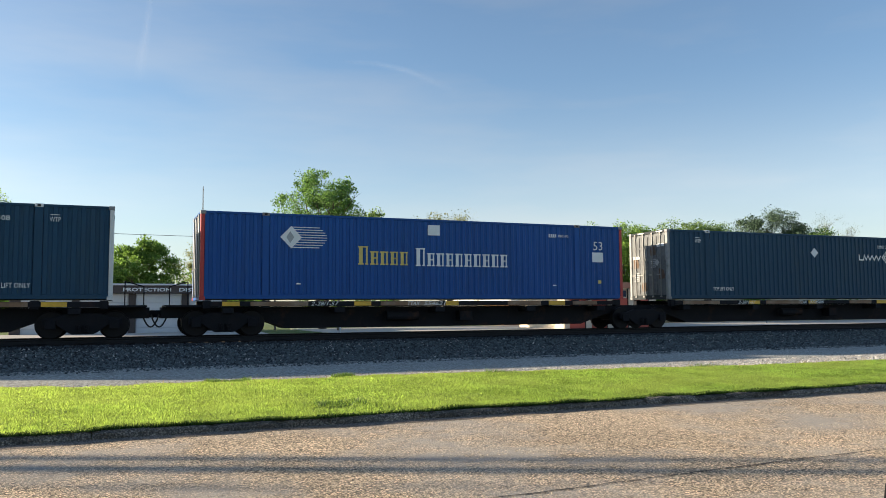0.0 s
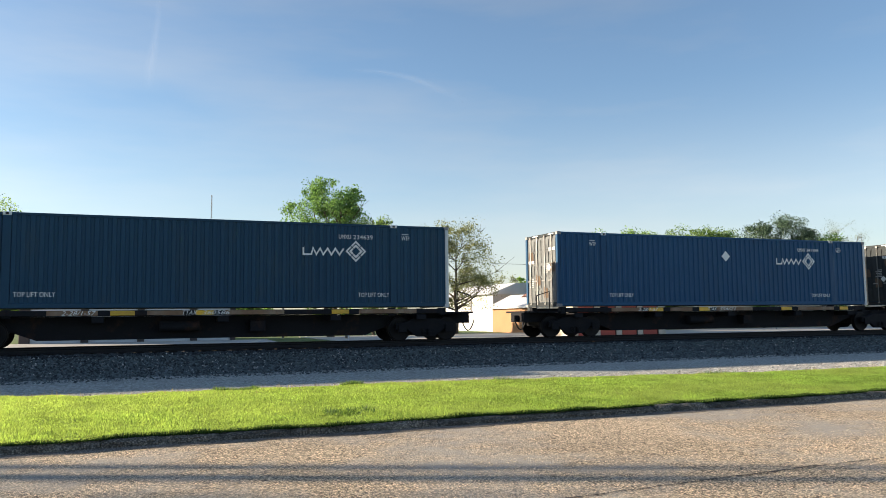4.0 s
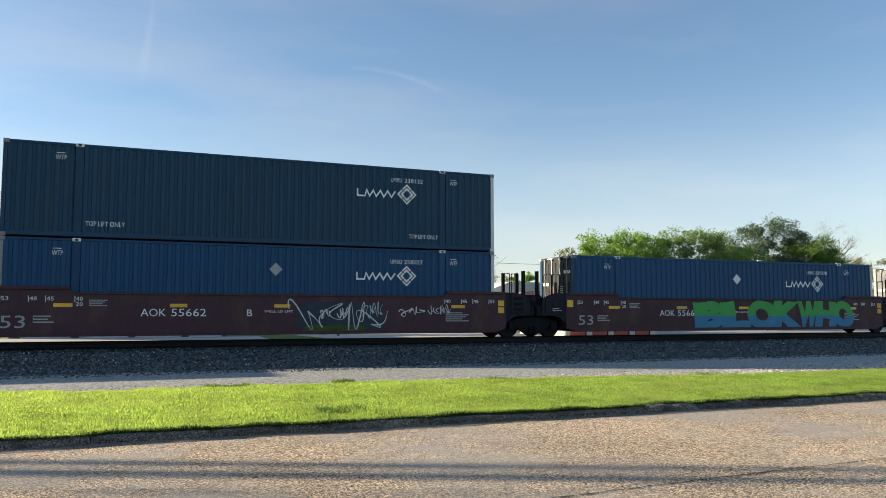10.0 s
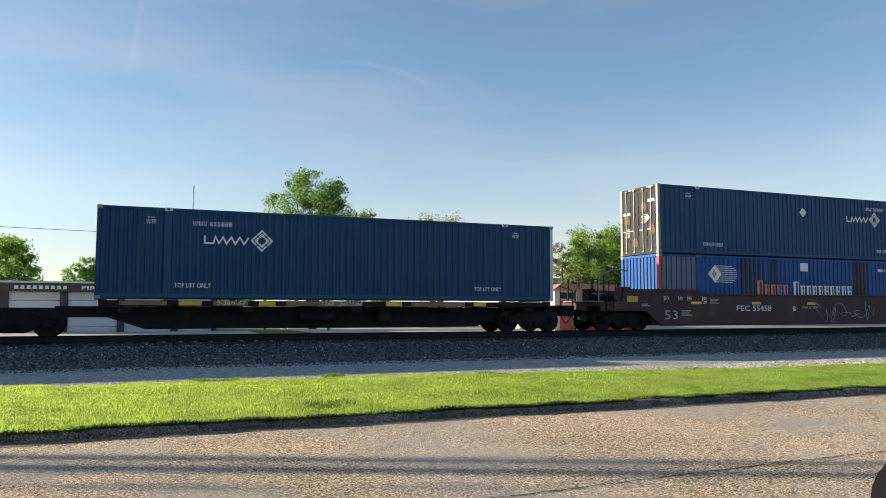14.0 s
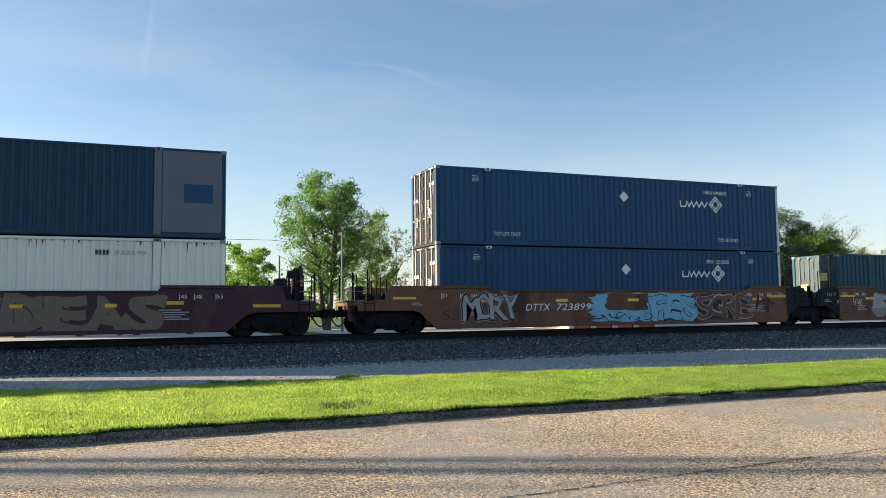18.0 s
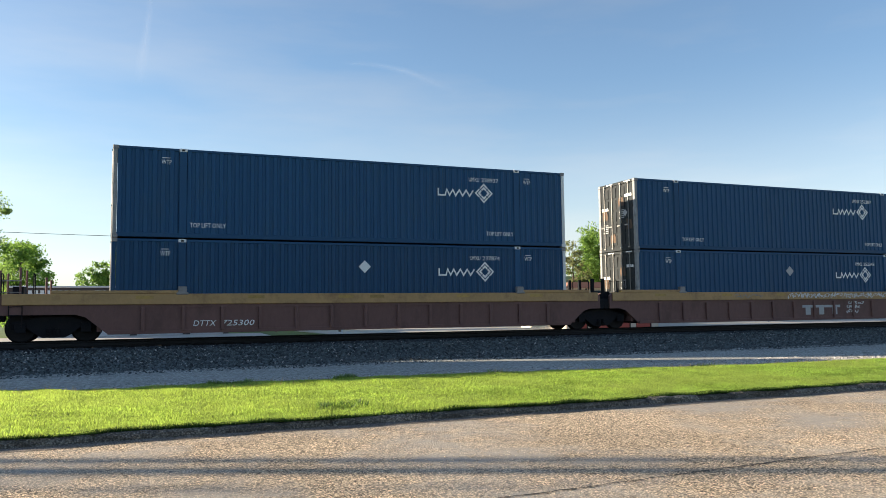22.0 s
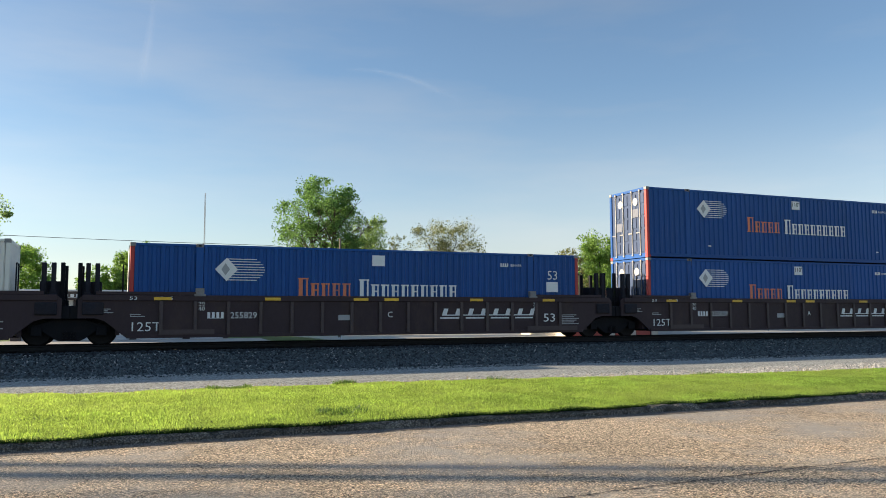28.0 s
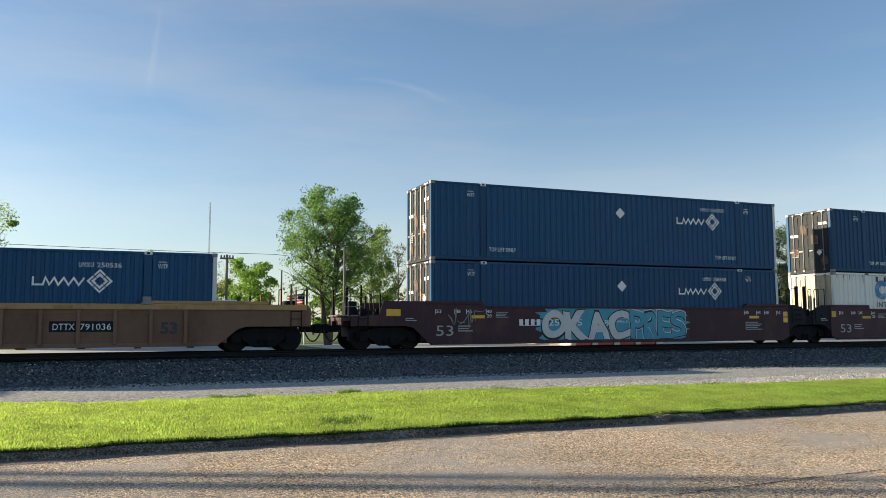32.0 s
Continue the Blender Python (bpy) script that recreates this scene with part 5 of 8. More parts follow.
def container(kind, end, number, logo="R", diamond=True, patch=False, worn=False, left_number=False, dark_end=False):
    body, post, label = {
        "U": ("navy", "post_white", "dark navy corrugated steel container with white corner posts"),
        "P": ("blue", "post_red", "bright blue corrugated steel container with red corner posts"),
        "W": ("white", "white", "rust-streaked white corrugated steel container with faded blue marking"),
        "G": ("teal", "teal", "dark teal corrugated steel container with yellow lettering"),
        "D": ("slate_navy", "slate_navy", "dark blue container with yellow marking and repainted grey corner")}[kind]
    if number in SLATE_NAVY:
        body, label = "slate_navy", "faded slate-navy corrugated steel container with white corner posts"
    if patch:
        label = "blue container with mismatched dark replacement side panels"
    c = root("shipping_container", label, "container", "containers on the train")
    m = M[body]
    shared("side_panel", "near_side", lambda bm: side_sheet(bm, 0.004, 1), m, c)
    shared("side_panel", "far_side", lambda bm: side_sheet(bm, CW - 0.004, -1), m, c)
    shared("roof", "croof", lambda bm: box(bm, 0.06, CL - 0.06, 0.06, CW - 0.06, 2.82, 2.885), m, c)
    shared("floor_frame", "cfloor", lambda bm: box(bm, 0.05, CL - 0.05, 0.07, CW - 0.07, 0.03, 0.16), M["dark"], c)
    for y in (0.0, CW - 0.06):
        shared("top_rail", "trail", lambda bm: (box(bm, 0.13, CL - 0.13, 0, 0.06, 2.80, 2.885), bevel(bm)), m, c, at=(0, y, 0))
        shared("bottom_rail", "brail", lambda bm: (box(bm, 0.13, CL - 0.13, 0, 0.06, 0.035, 0.18), bevel(bm)), m, c, at=(0, y, 0))
    for x in (0.0, CL - 0.13):
        shared("end_sill", "esill", lambda bm: box(bm, 0.01, 0.12, 0.14, CW - 0.14, 0.01, 0.18), M["navy_door"] if kind == "U" else m, c, at=(x, 0, 0))
        shared("end_header", "ehead", lambda bm: box(bm, 0.01, 0.12, 0.14, CW - 0.14, 2.78, 2.885), M["navy_door"] if kind == "U" else m, c, at=(x, 0, 0))
        for y in (0.0, CW - 0.15):
            shared("corner_post", "cpost", lambda bm: (box(bm, 0, 0.13, 0, 0.15, 0.12, 2.78), bevel(bm, 0.015)), m if kind == "P" and x < 1 and y > 1 else M[post] if kind != "U" or x > 1 else M["post_worn"] if number % 2 else m, c, "" if post == body else "painted corner post", at=(x, y, 0))
            for z in (0.0, 2.775):
                shared("corner_casting", "ccast", lambda bm: (box(bm, -0.008, 0.17, -0.008, 0.16, 0, 0.121), bevel(bm, 0.012)), M["casting"] if z or (kind == "U" and x < 1) else M[post], c, at=(x - (0.03 if x > 1 else 0), y - (0.002 if y > 1 else 0), z))
    for x in (1.96, 13.95):
        for y in (-0.006, CW - 0.05):
            shared("lifting_post", "lpost", lambda bm: (box(bm, 0, 0.24, 0, 0.056, 0.10, 2.83), bevel(bm)), M["slate"] if kind == "D" and x > 5 else m, c, at=(x, y, 0))
        shared("lifting_casting", "lcast", lambda bm: (box(bm, 0, 0.24, -0.012, 0.15, 2.79, 2.896), bevel(bm, 0.01)), M["mark_white"] if kind == "U" else M["casting"], c, at=(x, -0.003, 0))
        shared("casting_slot", "lslot", lambda bm: box(bm, 0.075, 0.165, -0.022, 0.0, 2.81, 2.87), M["dark"], c, at=(x, -0.003, 0))
    # ends
    if end == "door":
        door_mat = M[{"U": "pale_door" if number in PALE_DOORS else "navy_door", "P": "blue_door", "W": "cream_door", "G": "teal_door", "D": "tan_door"}[kind]]
        for k, y in enumerate((0.15, 1.30)):
            d = shared("door_leaf", "dleaf", lambda bm: ([box(bm, 0.045, 0.07, 0, 1.14, 0.19, 2.77)] + [box(bm, 0.02, 0.045, 0.05 + (i % 2) * 0.55, 0.50 + (i % 2) * 0.55, 0.26 + (i // 2) * 0.5, 0.66 + (i // 2) * 0.5) for i in range(10)]), door_mat, c, "container door leaf", at=(0, y, 0))
            for yy in (0.30, 0.84):
                shared("lock_rod", "lrod", lambda bm: (tube(bm, (-0.005, 0, 0.12), (-0.005, 0, 2.82), 0.021, seg=8), box(bm, -0.03, 0.02, -0.05, 0.05, 0.10, 0.16), box(bm, -0.03, 0.02, -0.05, 0.05, 2.76, 2.82), box(bm, -0.035, -0.005, -0.02, 0.24, 1.02, 1.07)), M["rod"], d, at=(0, yy, 0))
            ink = M["mark_white"] if kind == "U" else M["slate"] if kind == "P" else M["mark_yellow"] if kind in "GD" else M["mark_blue"]
            if kind == "U":
                shared("door_mark", "dmk%d" % k, lambda bm: turned(bm, lambda: letter_blocks(bm, 0, 0, (0.09,) * 4, (0.12,) * 4, 0.035, lean=0.15)), ink, d, at=(0.016, 0.08 + 0.5 * k, 2.2 - 0.45 * k))
                if k == 0:
                    shared("emblem", "dmkd", lambda bm: turned(bm, lambda: flat_diamond(bm, 0.15)), M["mark_grey"] if number % 2 else ink, d, at=(0.016, 0.55, 0.95 + 0.3 * (number % 3)))
                shared("stencil", "dmks", lambda bm: turned(bm, lambda: row_comb(bm, 0.36, 0.40, 5, -0.004, 0.0)), M["mark_grey"], d, at=(0.016, 0.62, 1.35 - 0.55 * k))
                for q in range(2):
                    shared("rust_patch", "drust%d" % q, lambda bm: prism_x(bm, [(0, 0.02), (0.33, 0), (0.36, 0.2 + 0.2 * q), (0.33, 0.36 + 0.1 * q), (0.05, 0.38), (-0.02, 0.15)], 0.012, 0.019), M["door_rust"], d, at=(0, 0.10 + 0.55 * ((number + q + k) % 2), 0.35 + 0.5 * ((number // 3 + 2 * q + k) % 4)))
            elif kind != "W":
                shared("placard", "plac%d" % k, lambda bm: box(bm, 0.012, 0.02, 0.42, 0.82, 1.7 - 0.5 * k, 2.05 - 0.5 * k), ink, d)
        if kind == "U":
            for y in (0.3, 1.55):
                shared("header_mark", "hmk", lambda bm: box(bm, 0.002, 0.009, 0, 0.42, 2.82, 2.86), M["mark_white"], c, at=(0, y, 0))
        if kind == "P":
            for y in (0.5, 1.55):
                shared("round_sign", "psign", lambda bm: lathe_disc(bm, 0.17), M["mark_grey"], c, at=(0.008, y + 0.27, 2.35))
    else:
        shared("front_wall", "fwall", lambda bm: front_end(bm, 0.0, 1), m if kind != "U" else M["grey_door"], c)
    shared("rear_wall", "rwall", lambda bm: front_end(bm, CL, -1), m, c)
    # lettering
    if kind == "U":
        x0 = 10.85 if logo == "R" else 3.17
        xn = 2.83 if left_number or logo != "R" else x0 + 1.25
        shared("maker_mark", "umark", wave_mark, M["mark_white"], c, "white wordmark drawn as a plain zigzag band", at=(x0, 0, 1.78))
        shared("emblem", "uemb", emblem_diamond, M["mark_white"], c, "white diamond emblem", at=(x0 + 1.85, 0, 1.94))
        shared("emblem_core", "uemb2", lambda bm: emblem_diamond(bm, 0.245, 0.15), M["mark_white"], c, at=(x0 + 1.85, 0, 1.94))
        if diamond:
            shared("placard", "udia", lambda bm: flat_diamond(bm, 0.22), M["mark_grey"] if number % 3 == 0 else M["mark_white"], c, "diamond placard", at=(8.1, 0, 2.08))
        lettering("owner_code", "UMXU", 0.15, M["mark_white"], c, (xn, -0.004, 2.36), 0.42)
        lettering("number", str(number), 0.15, M["mark_white"], c, (xn + 0.51, -0.004, 2.36), 0.70)
        for x in (1.42, 14.36):
            lettering("code_letters", "WTP", 0.15, M["mark_white"], c, (x, -0.004, 2.36), 0.30)
            shared("code_line", "wline", lambda bm: box(bm, 0.02, 0.26, -0.006, 0, 0, 0.02), M["mark_white"], c, at=(x, 0, 2.56))
        for x in (2.30, 12.78):
            lettering("warning", "TOP LIFT ONLY", 0.15, M["mark_white"], c, (x, -0.004, 0.37), 1.12)
    elif kind == "P":
        xs = 0.82 if left_number else 14.74
        shared("emblem", "pemb", speed_emblem, M["mark_white"], c, "white diamond with speed lines", at=(2.92, 0, 2.10))
        shared("emblem_core", "pembc", lambda bm: prism(bm, [(-0.17, 0), (-0.04, -0.2), (0.10, 0.0), (-0.04, 0.2)], -0.011, -0.0085), M["mark_grey"], c, at=(2.92, 0, 2.10))
        shared("maker_mark", "pm1", lambda bm: serif_posts(bm, 5), M["mark_orange"] if number % 2 else M["mark_yellow"] if number % 5 == 0 else M["mark_orange"], c, "faded orange wordmark drawn as plain strokes", at=(5.24, 0, 1.22))
        shared("maker_mark", "pm2", lambda bm: serif_posts(bm, 10), M["mark_white"], c, "white wordmark drawn as plain strokes", at=(7.36, 0, 1.20))
        shared("sticker", "pst1", lambda bm: box(bm, 0, 0.46, -0.006, 0, 0, 0.37), M["mark_white"], c, at=(7.83, 0, 2.31))
        if number % 2:
            lettering("height_sign", "110'", 0.19, M["mark_dark"], c, (7.87, -0.010, 2.44), 0.38)
            lettering("height_sign", "110'", 0.20, M["mark_dark"], c, (xs + 0.04, -0.010, 1.56), 0.42)
        shared("sticker", "pst2", lambda bm: box(bm, 0, 0.50, -0.006, 0, 0, 0.38), M["mark_white"], c, at=(xs, 0, 1.46))
        lettering("size_figure", "53", 0.34, M["mark_white"], c, (xs + 0.06, -0.004, 1.93), 0.42)
        shared("owner_code", "pcode", lambda bm: bars(bm, 0, 0, 0.36, 0.13, 4), M["mark_white"], c, at=(12.80, 0, 2.38))
        lettering("number", str(number), 0.10, M["mark_white"], c, (13.22, -0.004, 2.39), 0.45)
        for x in (3.10, 12.95):
            shared("label_bar", "pbar", lambda bm: box(bm, 0, 0.15, -0.006, 0, 0, 0.045), M["mark_white"], c, at=(x, 0, 0.52))
        shared("label_bar", "pylw", lambda bm: box(bm, 0, 0.13, -0.006, 0, 0, 0.13), M["mark_yellow"], c, at=(15.0, 0, 0.62))
    elif kind == "W":
        shared("maker_mark", "wmark%d" % worn, lambda bm: round_blocks(bm, 2.57, 0.88), M["mark_faded"] if worn else M["mark_blue"], c, "faded blue initials drawn as rounded blocks", at=(2.55, 0, 1.69))
        lettering("wordmark", "INTERMODAL", 0.22, M["mark_dark"], c, (2.67, -0.004, 1.34), 2.40)
        for x in (0.98, 15.1):
            lettering("size_figure", "53'", 0.20, M["mark_dark"], c, (x, -0.004, 0.62), 0.36)
        shared("owner_code", "wcode", lambda bm: bars(bm, 0, 0, 0.42, 0.15, 4), M["mark_dark"], c, at=(12.30, 0, 2.36))
        lettering("number", str(number), 0.13, M["mark_grey"], c, (12.85, -0.004, 2.37), 0.9)
        lettering("warning", "WARNING HIGH CUBE", 0.10, M["mark_grey"], c, (7.3, -0.004, 2.60), 1.45)
        shared("vent", "wvent", lambda bm: (box(bm, 0, 0.09, -0.015, 0.03, 0, 0.24), bevel(bm, 0.01)), M["mark_dark"], c, at=(2.70, 0, 2.50))
        shared("vent", "wvent", lambda bm: None, M["mark_dark"], c, at=(3.20, 0, 2.50))
        for i, (x, w) in enumerate(((5.9, 0.12), (6.45, 0.10))):
            shared("scuff", "wsc%d" % (i % 3), lambda bm: prism(bm, [(0, 0), (0.5 * w, -0.02), (w, 0.0), (0.7 * w, 0.18 + i * 0.05), (0.3 * w, 0.22)], -0.0045, 0.0), M["casting"], c, at=(x, 0, 2.05))
        for k, (zz, up) in enumerate(((0.19, 1), (2.79, -1))):
            shared("rust_run", ("runs", k, number % 3), lambda bm: runs(bm, number % 3 + 3 * k, up), M["rust_run"], c, "brown rust runs", at=(0, 0, zz))
    elif kind == "G":
        lettering("slogan", "How tomorrow moves", 0.24, M["mark_cream"], c, (4.28, -0.004, 1.56), 3.66, slant=0.25)
        shared("maker_mark", "gmark", lambda bm: round_blocks(bm, 2.52, 0.87), M["mark_yellow"], c, "yellow initials drawn as rounded blocks", at=(8.90, 0, 1.33))
        for x, s in ((8.27, 1), (12.0, -1)):
            shared("bracket", "gbr%d" % s, lambda bm: prism(bm, [(0, 0), (s * 0.30, 0), (s * 0.30, 0.14), (s * 0.14, 0.14), (s * 0.14, 1.32), (s * 0.30, 1.32), (s * 0.30, 1.46), (0, 1.46)], -0.007, -0.001), M["mark_yellow"], c, at=(x, 0, 0.86))
        if logo == "M":
            lettering("wordmark", "INTERMODAL", 0.22, M["mark_yellow"], c, (9.05, -0.004, 1.06), 2.33)
            for x in (8.78, 9.16, 11.13, 11.52):
                shared("dot", "gdot", lambda bm: lathe_disc_y(bm, 0.16), M["mark_yellow"], c, at=(x, 0, 0.77))
        lettering("warning", "WARNING HIGH CUBE", 0.09, M["mark_yellow"], c, (7.43, -0.004, 2.55), 1.42)
        shared("owner_code", "gcode", lambda bm: bars(bm, 0, 0, 0.42, 0.14, 4), M["mark_grey"], c, at=(12.38, 0, 2.33))
        lettering("number", str(number), 0.15, M["mark_white"], c, (12.95, -0.004, 2.33), 0.8)
        for x in (1.0, 15.1):
            lettering("size_figure", "53'", 0.22, M["mark_white"], c, (x, -0.004, 0.64), 0.36)
        for x in (2.6, 13.5):
            lettering("code_letters", "DA", 0.16, M["mark_white"], c, (x, -0.004, 0.64), 0.24)
    elif kind == "D":
        shared("maker_mark", "dmark", lambda bm: round_blocks(bm, 2.55, 0.9), M["mark_yellow"], c, "yellow initials drawn as rounded blocks", at=(2.60, 0, 1.58))
        lettering("wordmark", "INTERMODAL", 0.22, M["mark_yellow"], c, (2.72, -0.004, 1.24), 2.4)
        lettering("size_figure", "53", 0.22, M["mark_white"], c, (0.9, -0.004, 1.72), 0.3)
        shared("repaired_corner", "dpatch", lambda bm: box(bm, 14.20, CL - 0.13, -0.006, 0.0, 0.2, 2.8), M["slate"], c, "grey repainted corner panel")
        shared("old_mark", "dold", lambda bm: box(bm, 14.85, 15.75, -0.010, -0.005, 1.15, 1.75), M["navy"], c)
    if dark_end:
        shared("replacement_panel", "dend", lambda bm: corrugated(bm, 14.22, 16.0, 0.19, 2.79, lambda x, dd, z: (x, -0.002 + dd, z)), M["soot"], c, "dark replacement end panel")
    if patch:
        for i, (a, b) in enumerate(((0.15, 1.95), (4.4, 5.6), (6.0, 6.5), (11.2, 12.1))):
            shared("replacement_panel", "rpanel%d" % i, lambda bm: corrugated(bm, a, b, 0.19, 2.79, lambda x, dd, z: (x, -0.002 + dd, z)), M["slate"] if i == 0 else M["dark_brown"], c, "mismatched replacement panel")
    return c


def turned(bm, build):
    """What is built in the xz plane, turned to face along -x."""
    build()
    for v in bm.verts:
        v.co = (v.co.y, v.co.x, v.co.z)
    bmesh.ops.recalc_face_normals(bm, faces=list(bm.faces))


def prism_x(bm, pts, x0, x1):
    turned(bm, lambda: prism(bm, pts, x0, x1))


def runs(bm, seed, up):
    """Rust runs of uneven length along a rail, on one thin line."""
    rnd = random.Random(seed)
    x = 0.2
    pts = [(0.15, 0.0)]
    while x < CL - 0.4:
        w = rnd.uniform(0.02, 0.085)
        h = (0.05 + 0.52 * rnd.random() ** 3) * (1.0 if up > 0 else 0.8)
        pts += [(x, up * 0.006), (x + w * 0.5, up * h), (x + w, up * 0.006)]
        x += w + rnd.choice((0.03, 0.12, 0.25, 0.25, 0.5)) * rnd.uniform(0.7, 1.3)
    pts.append((CL - 0.15, 0.0))
    prism(bm, pts, -0.003, 0.0)


def lathe_disc(bm, r):
    v = [bm.verts.new((0, r * math.cos(i * 0.5236), r * math.sin(i * 0.5236))) for i in range(12)]
    bm.faces.new(v)


def lathe_disc_y(bm, r):
    v = [bm.verts.new((r * math.cos(i * 0.39270), -0.007, r * math.sin(i * 0.39270))) for i in range(16)]
    bm.faces.new(v)


def wheel_shape(bm):
    lathe(bm, [(0.40, -0.065), (0.425, -0.05), (0.43, 0.05), (0.455, 0.062), (0.455, 0.085), (0.20, 0.07), (0.11, 0.11)], (0, 0, 0))


def side_frame(bm):
    pts = [(-1.12, 0.40), (-1.12, 0.62), (-0.80, 0.66), (-0.45, 0.78), (0.45, 0.78), (0.80, 0.66), (1.12, 0.62), (1.12, 0.40), (0.72, 0.42),
           (0.42, 0.20), (0.30, 0.14), (-0.30, 0.14), (-0.42, 0.20), (-0.72, 0.42)]
    prism(bm, pts, 0, 0.14)
    for x in (-0.89, 0.89):
        box(bm, x - 0.15, x + 0.15, -0.07, 0.0, 0.30, 0.58)
    bevel(bm, 0.012)


def truck(parent, x):
    """A two-axle truck at x along its car."""
    t = shared("truck", "bolster", lambda bm: (box(bm, -0.20, 0.20, 0.30, CW - 0.30, 0.42, 0.72), box(bm, -0.35, 0.35, 0.9, 1.7, 0.70, 0.86), box(bm, -1.25, 1.25, 0.78, CW - 0.78, 0.44, 0.90), bevel(bm, 0.02)), M["truck"], parent, "grimy black two-axle truck", at=(x, 0, 0))
    for y in (0.20, CW - 0.34):
        shared("side_frame", "sframe", side_frame, M["truck"], t, at=(0, y, 0))
        for xx in (-0.11, 0.11):
            shared("spring", "spring", lambda bm: [tube(bm, (0, 0, 0.20 + k * 0.045), (0, 0, 0.23 + k * 0.045), 0.075, seg=8) for k in range(5)], M["truck"], t, at=(xx, y - 0.03 if y < 1 else y + 0.17, 0))
    for ax in (-0.89, 0.89):
        shared("axle", "axle", lambda bm: tube(bm, (0, 0.3, 0.43), (0, CW - 0.3, 0.43), 0.08, seg=10), M["truck"], t, at=(ax, 0, 0))
        for y, s in ((0.54, 0), (CW - 0.54, 1)):
            w = shared("wheel", "wheel", wheel_shape, M["wheel"], t, at=(ax, y, 0.43))
            if s:
                w.rotation_euler = (0, 0, math.pi)
    return t


def profile(kindL, kindR, zb, zt, rise, shelf=0.82, cut=0.4):
    """Outline of a well car's side: deep between the trucks, cut away in a slope over each of them."""
    def end(k, s):
        pts = [(0.08, zb), (0.40, zb + 0.27), (0.68, 0.74), (0.95, shelf)]
        if k == "A" and rise:
            pts = [(0.08, zb), (cut, zb + 0.3 * cut), (cut, zt + rise)]
        elif k == "A":
            pts += [(1.42, shelf), (1.42, zt - 0.12), (1.27, zt)]
        elif rise:
            pts += [(2.95, shelf), (2.95, 1.14), (1.95, 1.22), (1.80, zt + rise)]
        else:
            pts += [(3.05, shelf), (3.05, zt - 0.12), (2.9, zt)]
        return [(e * s, z) for e, z in pts]
    left = end(kindL, -1)
    right = [(CL + x, z) for x, z in end(kindR, 1)]
    top = []
    if rise:
        top = [(CL - 1.9, zt + rise), (CL - 2.05, zt), (2.05, zt), (1.9, zt + rise)]
    return left[::-1] + right + top


def ladder(bm, x, y, z0, z1):
    for dx in (0, 0.35):
        tube(bm, (x + dx, y, z0), (x + dx, y, z1), 0.014, seg=6)
    n = int((z1 - z0) / 0.25)
    for i in range(n):
        tube(bm, (x, y, z0 + 0.12 + i * 0.25), (x + 0.35, y, z0 + 0.12 + i * 0.25), 0.012, seg=6)


